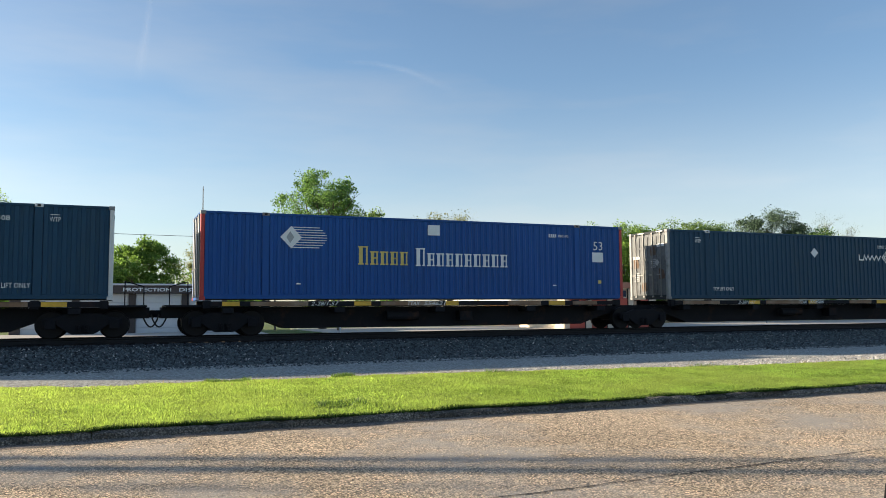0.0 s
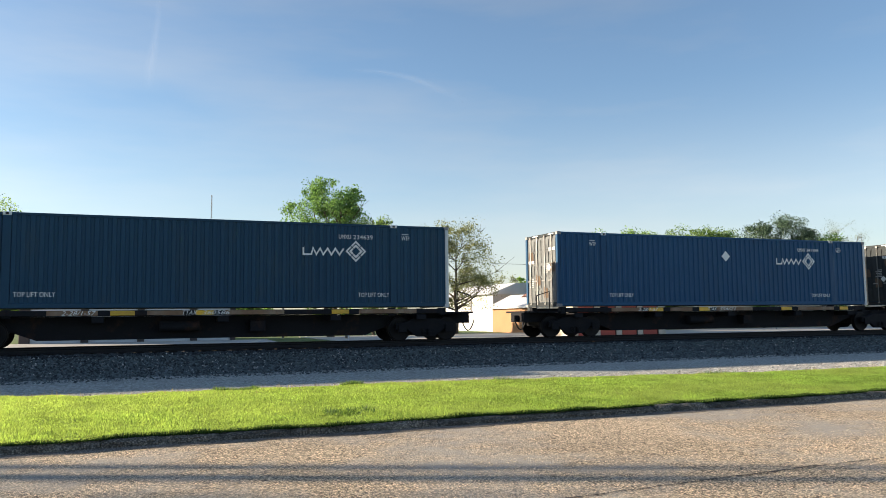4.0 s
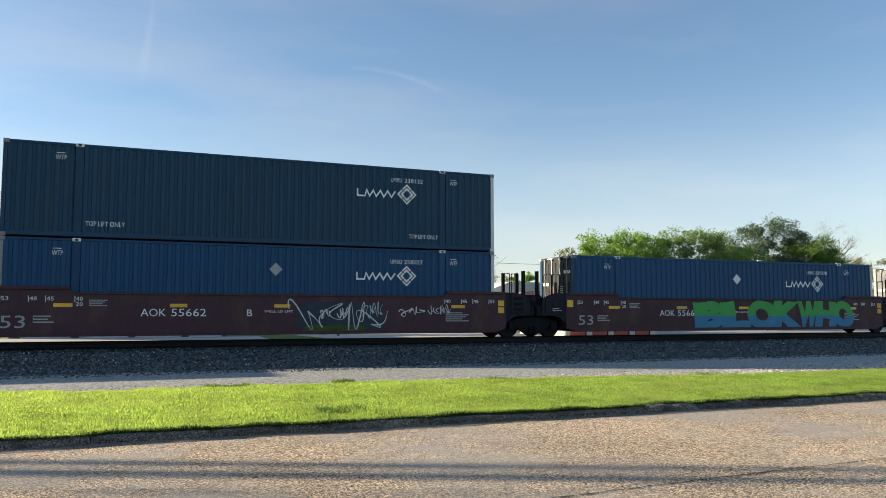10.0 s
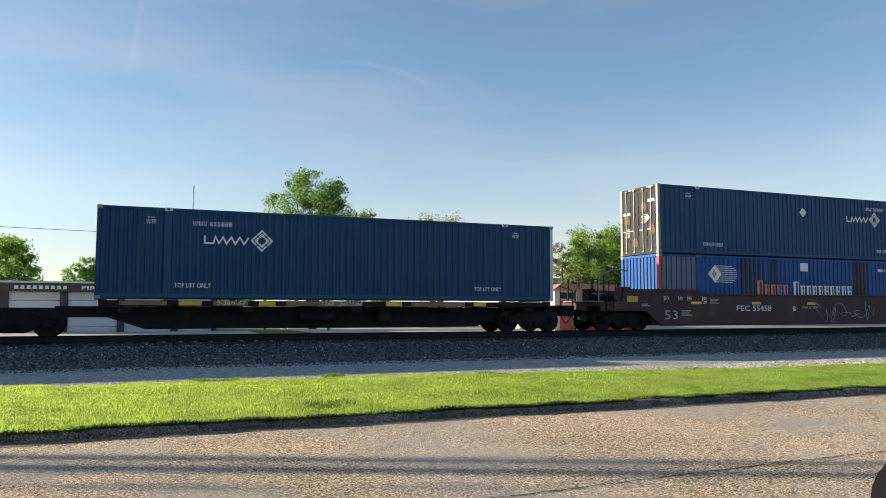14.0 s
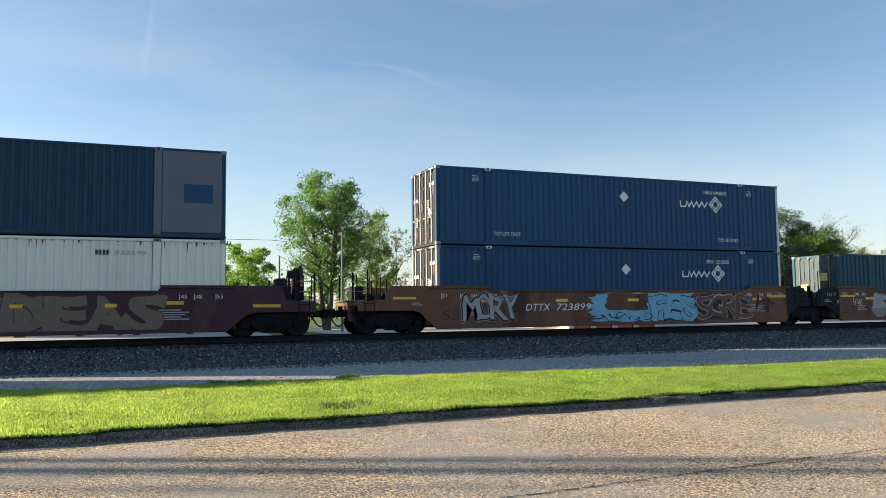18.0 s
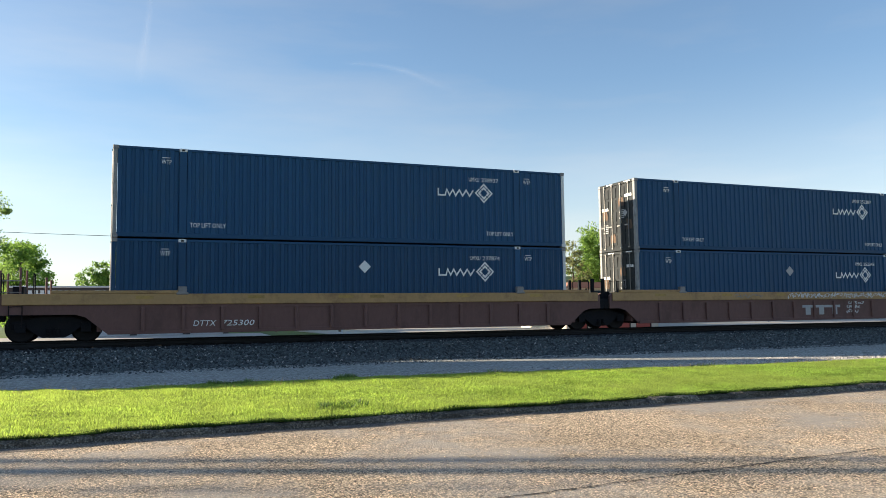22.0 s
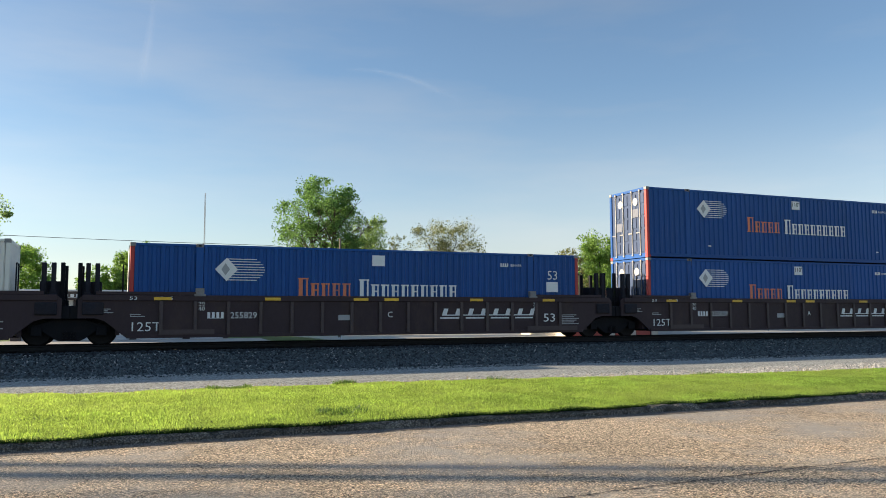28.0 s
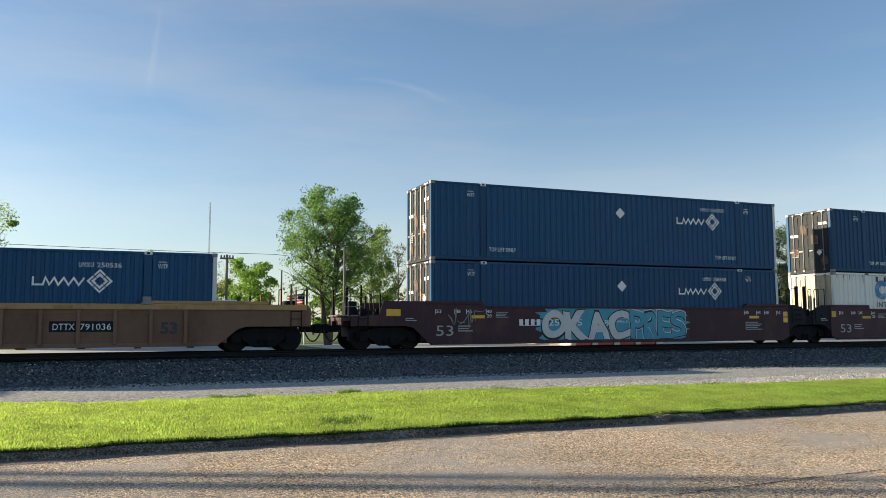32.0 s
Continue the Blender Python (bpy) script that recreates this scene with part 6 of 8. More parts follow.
def well_car(style, kL, kR, label, group):
    """One well unit; x = 0 is the container's end."""
    c = root("well_car", label, "rail car", group)
    body = {"ribbed": "brown", "smooth": "maroon", "orange": "orange_brown", "chord": "chord_brown", "tan": "tan", "panel": "dark_brown", "red": "maroon"}[style]
    m = M[body]
    smooth = style in ("smooth", "orange", "red")
    zb, zt = (0.19 if style in ("orange", "red") else 0.24, 1.43 if style == "chord" else 1.52)
    rise = 0.17 if smooth else 0.0
    key = (style, kL, kR)
    for y, far in ((-0.13, 0), (CW + 0.03, 1)):
        shared("well_side", (key, "side"), lambda bm: prism(bm, profile(kL, kR, zb, zt, rise, cut=0.12 if style == "orange" else 0.40), 0, 0.10), m, c, at=(0, y, 0))
        shared("bottom_chord", (key, "bch"), lambda bm: (box(bm, -0.06, CL + 0.06, 0, 0.16, zb - 0.035, zb + 0.09), bevel(bm)), m, c, at=(0, y - 0.035 if not far else y - 0.02, 0))
    chord_mat = M["tan_chord"] if style in ("chord", "tan") else M["rib_brown"] if style == "ribbed" else m
    eL, eR = (1.30 if kL == "A" else 2.9), (1.30 if kR == "A" else 2.9)
    if not smooth:
        for y in (-0.185, CW + 0.02):
            shared("top_chord", (key, "tch"), lambda bm: (box(bm, -eL, CL + eR, 0, 0.165, zt - (0.32 if style == "chord" else 0.17), zt + 0.012), bevel(bm, 0.015)), chord_mat, c, "weathered top chord", at=(0, y, 0))
        n = 13 if style == "chord" else 15
        for i in range(n):
            x = 0.94 + i * 14.28 / (n - 1)
            zz = zt - 0.18 if style != "chord" else zt - 0.40
            shared("side_post", (style, "post"), lambda bm: (box(bm, -0.055, 0.055, -0.07, 0.0, zb + 0.05, zz), bevel(bm, 0.012)), M["rib_dark"] if style == "panel" else m, c, at=(x, -0.132, 0))
        shared("inner_lip", (style, "lip2"), lambda bm: box(bm, 0.3, CL - 0.3, -0.025, 0, zt - 0.285, zt - 0.255), m, c, at=(0, -0.131, 0))
        for s in (0, 1):
            gl = 2.9 if (kL, kR)[s] == "A" else 3.6
            gx = 1.97 - gl if s == 0 else CL - 1.97
            shared("guide_plate", (style, "gp", gl), lambda bm: (box(bm, 0, gl, 0, 0.16, zt + 0.014, zt + 0.115), bevel(bm, 0.012)), chord_mat, c, at=(gx, -0.185, 0))
            shared("locking_box", (style, "lb"), lambda bm: (box(bm, -0.13, 0.13, -0.02, 0.15, zt + 0.014, zt + 0.24), box(bm, -0.18, 0.18, -0.03, 0.0, zt - 0.02, zt + 0.05), bevel(bm, 0.015)), M["casting"], c, "container locking box", at=(2.09 if s == 0 else CL - 2.09, -0.18, 0))
            if style in ("tan", "ribbed") and (kL, kR)[s] == "A":
                shared("end_cap", (style, "ec"), lambda bm: (box(bm, 0, 1.3, 0, 0.18, zt - 0.185, zt + 0.03), bevel(bm, 0.01)), M["panel_dark"], c, "dark cap on the chord end", at=(-0.30 if s == 0 else CL - 1.0, -0.197, 0))
                for k in (0.25, 0.95):
                    shared("load_tick", (style, "tick"), lambda bm: box(bm, -0.015, 0.015, -0.006, 0, zt - 0.16, zt - 0.02), M["mark_white"], c, at=((-0.30 if s == 0 else CL - 1.0) + k, -0.198, 0))
        if style == "chord":
            shared("side_rail", (style, "midr"), lambda bm: box(bm, 0.3, CL - 0.3, -0.03, 0, zt - 0.42, zt - 0.37), m, c, at=(0, -0.131, 0))
    else:
        shared("lip", (key, "lip"), lambda bm: (box(bm, 2.1, CL - 2.1, -0.04, 0.1, zt - 0.05, zt + 0.012), bevel(bm)), m, c, at=(0, -0.131, 0))
        for s, x in ((0, -0.3), (1, CL - 1.95)):
            shared("guide_plate", "gplate", lambda bm: (box(bm, 0, 2.25, -0.05, 0.1, 1.60, 1.70), bevel(bm)), m, c, at=(x, -0.131, 0))
    # well floor beams and ends
    for x in (0.1, 3.9, 7.8, 11.7, 15.5):
        shared("floor_beam", "wfloor", lambda bm: (box(bm, 0, 0.5, -0.02, CW + 0.02, 0.215, 0.285), bevel(bm, 0.008)), M["truck"], c, at=(x, 0, 0))
    for side, k in (("L", kL), ("R", kR)):
        s = -1 if side == "L" else 1
        o = 0.0 if side == "L" else CL
        far = 1.35 if k == "A" else 3.0
        a, b = sorted((o + s * 0.3, o + s * far))
        shared("end_deck", (style, k, side, "deck"), lambda bm: (box(bm, a, b, 0.0, CW, 1.0, 1.16), box(bm, a, b, 0.85, CW - 0.85, 0.80, 1.0), bevel(bm, 0.02)), m, c)
        shared("bulkhead", (style, side, "bulk"), lambda bm: box(bm, o + s * 0.3 - 0.06, o + s * 0.3 + 0.06, 0.0, CW, 0.30, 1.45), m, c)
        if k == "C":
            truck(c, o + s * 1.55)
            shared("coupler", (side, "coupler"), lambda bm: (box(bm, *sorted((o + s * 2.95, o + s * 3.50)), 1.16, 1.43, 0.62, 0.86), box(bm, *sorted((o + s * 3.44, o + s * 3.68)), 1.08, 1.51, 0.58, 0.90), bevel(bm, 0.03)), M["truck"], c, "knuckle coupler")

            def hose(bm):
                pts = []
                for i in range(9):
                    a_ = i / 8
                    pts.append(Vector((o + s * (3.05 + 0.62 * a_), 0.95, 0.72 - 0.42 * math.sin(math.pi * a_) ** 0.8)))
                rope(bm, pts, 0.026)
            shared("air_hose", (side, "hose"), hose, M["hose"], c, "black rubber air hose")
            for xx in (2.1, 2.95):
                shared("hand_rail", (side, "rail", xx), lambda bm: (tube(bm, (o + s * xx, 0.08, 1.16), (o + s * xx, 0.08, 2.05), 0.018, seg=6), tube(bm, (o + s * xx, 0.08, 2.05), (o + s * xx, 0.55, 2.05), 0.018, seg=6), tube(bm, (o + s * xx, 0.55, 1.16), (o + s * xx, 0.55, 2.05), 0.018, seg=6)), M["truck"], c, "bent steel hand rail")
            for xx, zz in ((1.75, 1.95), (2.45, 2.25), (2.98, 2.15)):
                shared("end_post", (side, "epost", xx), lambda bm: (box(bm, *sorted((o + s * xx, o + s * (xx + 0.06))), 0, 0.07, 1.15, zz), bevel(bm, 0.012)), m if not smooth else M["truck"], c, "upright end post", at=(0, 0.32, 0))
                shared("end_post", (side, "epost", xx), lambda bm: None, m if not smooth else M["truck"], c, "upright end post", at=(0, CW - 0.45, 0))
            for zz in (1.5, 1.85):
                shared("end_rail", (side, "erail", zz), lambda bm: tube(bm, (o + s * 2.46, 0.30, zz), (o + s * 3.06, 0.30, zz), 0.018, seg=6), M["rod"], c)
            shared("crossover_step", (side, "xstep"), lambda bm: (box(bm, *sorted((o + s * 2.55, o + s * 3.15)), 0.25, CW - 0.25, 1.17, 1.21), bevel(bm, 0.008)), M["rod"], c, "grating crossover step")
            shared("brake_gear", (side, "brake"), lambda bm: (box(bm, *sorted((o + s * 1.3, o + s * 1.9)), 0.5, 1.0, 1.16, 1.42), tube(bm, (o + s * 2.3, 0.6, 1.3), (o + s * 2.3, 1.6, 1.3), 0.14, seg=10), box(bm, *sorted((o + s * 2.45, o + s * 2.75)), 1.0, 1.9, 1.16, 1.7)), M["truck"], c, "brake cylinder and reservoir")
            shared("end_ladder", (side, "ladder"), lambda bm: ladder(bm, o + s * 2.55 - 0.17, -0.15, 0.45, 1.5), M["truck"], c, "steel end ladder")
        else:
            for yy in (0.30, 2.0):
                shared("articulation_post", (side, style, "artic"), lambda bm: (box(bm, *sorted((o + s * 1.34, o + s * 1.46)), 0, 0.12, 1.16, 1.72 if style == "orange" else 2.52 if smooth or style == "panel" else 2.0), box(bm, *sorted((o + s * 1.25, o + s * 1.5)), -0.03, 0.2, 1.14, 1.4), bevel(bm, 0.012)), M["truck"], c, "dark upright post", at=(0, yy, 0))
            if style == "panel":
                for xx in (0.84, 1.10):
                    shared("articulation_post", (side, "pcol", xx), lambda bm: (box(bm, *sorted((o + s * xx, o + s * (xx + 0.13))), 0.05, 0.20, 1.16, 2.50), box(bm, *sorted((o + s * (xx - 0.04), o + s * (xx + 0.17))), 0.02, 0.24, 1.14, 1.62), bevel(bm, 0.014)), M["soot"], c, "sooty upright column")
                shared("joint_box", (side, "pbox"), lambda bm: (box(bm, *sorted((o + s * 0.78, o + s * 1.40)), 0.35, 0.95, 1.16, 1.95), box(bm, *sorted((o + s * 0.70, o + s * 1.30)), -0.20, -0.14, 0.92, 1.30), bevel(bm, 0.03)), M["soot"], c, "sooty brake gear box")
            for xx in (0.18, 0.98) if style == "panel" else (0.62, 0.98) if style != "orange" else (0.62,):
                gz = 2.36 if smooth else 2.42 if style == "panel" and xx < 0.5 else 1.86
                shared("grab_iron", (side, smooth, "grab", xx, gz), lambda bm: rope(bm, [(o + s * xx, -0.02, 1.16), (o + s * xx, -0.02, gz), (o + s * xx, 0.02, gz + 0.04), (o + s * xx, 0.5, gz + 0.04), (o + s * xx, 0.54, gz), (o + s * xx, 0.54, 1.16)], 0.022), M["truck"], c, "bent steel grab iron")
            shared("brake_lever", (side, "blev"), lambda bm: (box(bm, *sorted((o + s * 1.0, o + s * 1.2)), 0.5, 0.62, 1.1, 1.5), box(bm, *sorted((o + s * 0.7, o + s * 1.25)), 0.8, 1.1, 1.16, 1.38), bevel(bm, 0.01)), M["truck"], c)
            shared("joint_cover", (side, "jcover"), lambda bm: (box(bm, *sorted((o + s * 1.20, o + s * 1.64)), -0.06, 0.30, 0.80, 1.20), bevel(bm, 0.02)), M["truck"], c, "black joint cover")
            shared("pivot_casting", (side, "pivot"), lambda bm: (box(bm, *sorted((o + s * 1.3, o + s * 1.60)), 0.95, 1.65, 0.86, 1.12), bevel(bm, 0.03)), M["truck"], c)
    # sooty end castings over the joints
    for side, k in (("L", kL), ("R", kR)):
        if not smooth or k != "A":
            continue
        s, o = (-1, 0.0) if side == "L" else (1, CL)
        shape = [(0.05, zb + 0.03), (0.40, zb + 0.27), (0.68, 0.74), (0.95, 0.82), (1.42, 0.82), (1.42, zt - 0.10), (1.22, zt + 0.04), (0.85, zt + rise - 0.012), (0.05, zt + rise - 0.012)]
        for yy in (-0.095, CW + 0.035):
            shared("end_casting", (side, "ecast"), lambda bm: (prism(bm, [(o + s * e, z) for e, z in shape], 0, 0.06), bevel(bm, 0.008)), M["soot"], c, "soot-black end casting", at=(0, yy, 0))
        if side == "R":
            b = shared("equipment_box", "eqbox", lambda bm: (box(bm, CL + 0.62, CL + 1.18, -0.15, -0.02, 0.92, 1.62), bevel(bm, 0.02)), M["soot"], c, "sooty equipment box")
            for zz in (0.99, 1.20, 1.41):
                shared("slat", ("eqslat", zz), lambda bm: (box(bm, CL + 0.70, CL + 1.10, -0.163, -0.15, zz, zz + 0.10), bevel(bm, 0.006)), M["truck"], b)
        else:
            shared("brace", "ebrace", lambda bm: (prism(bm, [(-0.50, 0.80), (-0.40, 0.80), (-0.95, 1.30), (-1.05, 1.30)], -0.13, -0.09), box(bm, -1.30, -1.05, -0.14, -0.02, 0.95, 1.45), bevel(bm, 0.015)), M["soot"], c, "sooty brace and bracket")
            if style == "orange":
                lettering("brake_mark", "125 T", 0.14, M["mark_grey"], c, (-0.80, -0.0985, 1.26), 0.52)
                shared("placard", "eplac", lambda bm: box(bm, -0.22, -0.05, -0.101, -0.094, 0.93, 1.08), M["mark_grey"], c, "small pale placard")
    if style == "smooth" and kL == "C" and kR == "A":
        shared("hand_rail", "hoop", lambda bm: rope(bm, [(-2.92, 0.06, 1.16), (-2.92, 0.06, 2.16), (-2.80, 0.06, 2.24), (-2.30, 0.06, 2.45), (-2.10, 0.06, 2.47), (-1.60, 0.06, 2.45), (-1.55, 0.06, 2.38), (-1.55, 0.06, 1.75)], 0.024), M["rod"], c, "tall bent steel hand rail")
        shared("brake_stand", "bstand", lambda bm: (box(bm, -1.88, -1.38, 0.02, 0.5, 1.16, 1.78), bevel(bm, 0.05)), m, c, "maroon brake stand")
        shared("brake_wheel", "bwheel", lambda bm: (lathe(bm, [(0.17, -0.02), (0.21, -0.02), (0.21, 0.02), (0.17, 0.02), (0.17, -0.02)], (-2.05, -0.02, 1.42), "y", 18), [tube(bm, (-2.05, -0.02, 1.42), (-2.05 + 0.19 * math.cos(i * 2.094), -0.02, 1.42 + 0.19 * math.sin(i * 2.094)), 0.014, seg=5) for i in range(3)]), m, c, "spoked brake wheel")
    if kR == "C" and style in ("orange", "panel", "smooth", "red"):
        stand = shared("brake_stand", "rstand", lambda bm: (box(bm, CL + 1.55, CL + 2.20, 0.25, 1.1, 1.16, 1.72), box(bm, CL + 1.70, CL + 2.05, 0.30, 0.9, 1.72, 1.95), box(bm, CL + 2.30, CL + 2.48, 0.35, 0.62, 1.16, 2.30), box(bm, CL + 2.10, CL + 2.34, 0.38, 0.58, 1.95, 2.22), bevel(bm, 0.04)), M["soot"], c, "sooty brake stand")
        shared("brake_wheel", "rwheel", lambda bm: (lathe(bm, [(0.21, -0.018), (0.25, -0.018), (0.25, 0.018), (0.21, 0.018), (0.21, -0.018)], (0, 0, 0), "y", 18), [tube(bm, (0, 0, 0), (0.23 * math.cos(i * 1.571), 0, 0.23 * math.sin(i * 1.571)), 0.015, seg=5) for i in range(4)]), M["soot"], stand, "spoked brake wheel", at=(CL + 2.56, 0.48, 2.16)).rotation_euler = (0, 0, 1.1)
    # reflector strips and load marks
    strips = (1.75, 5.03, 8.28, 14.6) if smooth else (8.45, 11.7, 14.7) if style == "ribbed" else (0.95, 4.35, 7.35, 8.45, 11.7, 14.7)
    for i, x in enumerate(strips):
        zz = (zt - 0.145, zt - 0.05) if not smooth else (1.09, 1.20)
        shared("reflector_strip", ("refl", smooth, zt), lambda bm: box(bm, 0, 0.52, -0.008, 0, *zz), M["yellow_dull"] if style in ("ribbed", "tan", "chord") else M["yellow"], c, at=(x - 0.23, -0.186 if not smooth else -0.133, 0))
    if smooth and kL == kR == "C":
        for x, w in ((-1.91, 1.3), (CL + 0.87, 0.9)):
            shared("reflector_plate", ("rstripe", w), lambda bm: (box(bm, 0, w, -0.012, 0, 0.98, 1.08), bevel(bm, 0.003)), M["yellow"], c, "long yellow reflector stripe", at=(x, -0.132, 0))
    elif smooth:
        plates = [(-0.36, 0.26, 1.15, 1.42) if kL == "A" else (-1.71, 0.52, 1.17, 1.41), (CL + 0.08, 0.24, 1.17, 1.38), (CL + 0.08, 0.241, 0.92, 1.13)]
        if style == "orange":
            plates = [(-0.04 if kL == "A" else -1.71, 0.86, 1.21, 1.30), (CL - 0.93, 1.0, 1.21, 1.30)]
        for x, w, z0, z1 in plates:
            shared("reflector_plate", ("rplate", w, z0), lambda bm: (box(bm, 0, w, -0.012, 0, z0, z1), bevel(bm, 0.003)), M["yellow"], c, "yellow reflector plate", at=(x, -0.132, 0))
    return c


def spine_car(kL, kR, group, mark=0):
    c = root("spine_car", "grimy black spine car with worn yellow deck edge", "rail car", group)
    m = M["spine"]

    def sill(bm):
        l0, l1 = (0.4, 1.5) if kL == "A" else (1.9, 2.9)
        r0, r1 = (0.4, 1.5) if kR == "A" else (1.9, 2.9)
        prism(bm, [(-1.1, 0.60), (l0, 0.60), (l1, 0.22), (CL - r1, 0.22), (CL - r0, 0.60), (CL + 1.1, 0.60), (CL + 1.1, 0.95), (-1.1, 0.95)], 0.75, CW - 0.75)
    shared("centre_sill", ("ssill", kL, kR), sill, m, c)
    for y in (-0.02, CW - 0.08):
        shared("deck_edge", "sdeck", lambda bm: (box(bm, 0.3, CL - 0.3, 0, 0.10, 0.96, 1.13), bevel(bm)), m, c, at=(0, y, 0))
    for i, x in enumerate((0.9, 4.6, 8.3, 12.0, 15.1)):
        shared("cross_arm", "sarm", lambda bm: (box(bm, -0.18, 0.18, 0.0, CW, 0.74, 0.93), bevel(bm, 0.02)), m, c, at=(x, 0, 0))
    for x in (0.12, 2.0, 13.9, CL - 0.36):
        for y in (0.02, CW - 0.26):
            shared("pedestal", "sped", lambda bm: (box(bm, 0, 0.24, 0, 0.24, 0.90, 1.165), bevel(bm, 0.02)), m, c, "container pedestal", at=(x, y, 0))
    tints = ("wood", "yellow", "wood", "spine", "yellow", "wood", "yellow", "spine", "wood", "yellow")
    x = 0.7
    for i, tint in enumerate(tints):
        w = (1.1, 0.55, 1.9, 0.9, 0.6, 2.1, 0.5, 1.3, 1.4, 0.7)[(i + mark) % 10]
        shared("edge_plate", ("eplate", w), lambda bm: (box(bm, 0, w, -0.012, 0.0, 0.975, 1.115), bevel(bm, 0.004)), M[tints[(i + mark) % 10]], c, at=(x, -0.021, 0))
        x += w + 0.35
    lettering("capacity_mark", "2-28/1-57", 0.13, M["mark_white"], c, (3.6, -0.036, 0.985), 0.95, slant=0.3)
    lettering("owner_code", "TTAX", 0.13, M["mark_white"], c, (7.05, -0.036, 0.985), 0.46, slant=0.3)
    lettering("number", ("360586", "554621", "370586")[mark % 3], 0.13, M["mark_white"], c, (7.65, -0.036, 0.985), 0.85, slant=0.3)
    if mark == 17:
        lettering("car_type", "ALL PURPOSE SPINE CAR", 0.12, M["mark_white"], c, (11.6, -0.036, 0.985), 2.6, slant=0.2)
    shared("air_tank", "stank", lambda bm: tube(bm, (6.4, 0.45, 0.62), (7.6, 0.45, 0.62), 0.17, seg=12), m, c, "air reservoir")
    shared("brake_box", "sbrake", lambda bm: (box(bm, 9.2, 9.7, 0.3, 0.7, 0.42, 0.78), bevel(bm, 0.02)), m, c)
    for side, k in (("L", kL), ("R", kR)):
        s = -1 if side == "L" else 1
        o = 0.0 if side == "L" else CL
        if k == "C":
            truck(c, o - s * 0.82)
            shared("coupler", (side, "scoupler"), lambda bm: (box(bm, *sorted((o + s * 1.05, o + s * 1.3)), 1.16, 1.43, 0.62, 0.86), bevel(bm, 0.03)), M["truck"], c, "knuckle coupler")
            shared("end_platform", (side, "splat"), lambda bm: (box(bm, *sorted((o - s * 0.2, o + s * 1.0)), 0.1, CW - 0.1, 0.95, 1.02), bevel(bm)), m, c)
            shared("hand_rail", (side, "srail"), lambda bm: (tube(bm, (o + s * 0.35, 0.08, 1.0), (o + s * 0.35, 0.08, 1.75), 0.018, seg=6), tube(bm, (o + s * 0.35, 0.08, 1.75), (o + s * 0.9, 0.08, 1.60), 0.018, seg=6), tube(bm, (o + s * 0.9, 0.08, 1.0), (o + s * 0.9, 0.08, 1.60), 0.018, seg=6)), m, c)

            def hose(bm):
                pts = []
                for i in range(9):
                    a_ = i / 8
                    pts.append(Vector((o + s * (0.9 + 0.5 * a_), 0.95, 0.72 - 0.40 * math.sin(math.pi * a_) ** 0.8)))
                rope(bm, pts, 0.026)
            shared("air_hose", (side, "shose"), hose, M["hose"], c, "black rubber air hose")
    return c


def sprayed(ch, w, h, fat, seed, low, bend):
    """One bent, swollen spray-can letter as a flat mesh; below low it takes the second colour."""
    rnd = random.Random(seed)
    me = text_mesh(ch, h, 0.0 if fat < 0.02 else fat, depth=0.003, smooth=6)
    bm = bmesh.new()
    bm.from_mesh(me)
    bpy.data.meshes.remove(me)
    xs = [v.co.x for v in bm.verts]
    zs = [v.co.z for v in bm.verts]
    x0, x1, z0, z1 = min(xs), max(xs), min(zs), max(zs)
    bmesh.ops.subdivide_edges(bm, edges=[e for e in bm.edges if e.calc_length() > 0.1], cuts=2)
    p1, p2, sh = rnd.uniform(0, 6.28), rnd.uniform(0, 6.28), rnd.uniform(-0.16, 0.16) * bend
    for v in bm.verts:
        u, q = (v.co.x - x0) / (x1 - x0) - 0.5, (v.co.z - z0) / (z1 - z0) - 0.5
        swell = 1.0 + 0.10 * bend * math.sin(q * 5.0 + p1)
        v.co.x = w * (0.5 + u * swell + sh * q + 0.045 * bend * math.sin(q * 7.0 + p2))
        v.co.z = h * (0.5 + q * (1 + 0.09 * bend * math.sin(u * 5 + p2)) + 0.05 * bend * math.sin(u * 6.0 + p1))
    if low > 0:
        bmesh.ops.bisect_plane(bm, geom=list(bm.verts) + list(bm.edges) + list(bm.faces), plane_co=(0, 0, low), plane_no=(0, 0, 1))
        for f in bm.faces:
            f.material_index = 1 if f.calc_center_median().z < low else 0
    return bm


def graffiti(c, words, x, z, height, width, layers, seed=0, low=0.0, second=None, overlap=1.12, bend=1.0):
    """A painted piece: bent letters in layers of (colour, swelling), widest first."""
    step = width / len(words)
    for i, ch in enumerate(words):
        if ch == " ":
            continue
        rnd = random.Random(seed * 31 + i)
        h = height * rnd.uniform(0.90, 1.0)
        for k, (colour, fat) in enumerate(layers):
            grow = 2 * (fat - layers[-1][1]) + 0.0
            bm = sprayed(ch, step * overlap + grow, h + grow, max(0.0, fat), seed * 31 + i, low + grow / 2 if second else 0, bend)
            o = part("graffiti" if k == len(layers) - 1 else "graffiti_outline", bm, M[colour], c, "bent spray-painted letter" if k == len(layers) - 1 else "")
            if second:
                o.data.materials.append(M[second])
            o.location = (x + i * step - grow / 2, -0.138 - 0.003 * k - 0.0007 * (i % 3), z + (height - h) * rnd.random() - grow / 2)


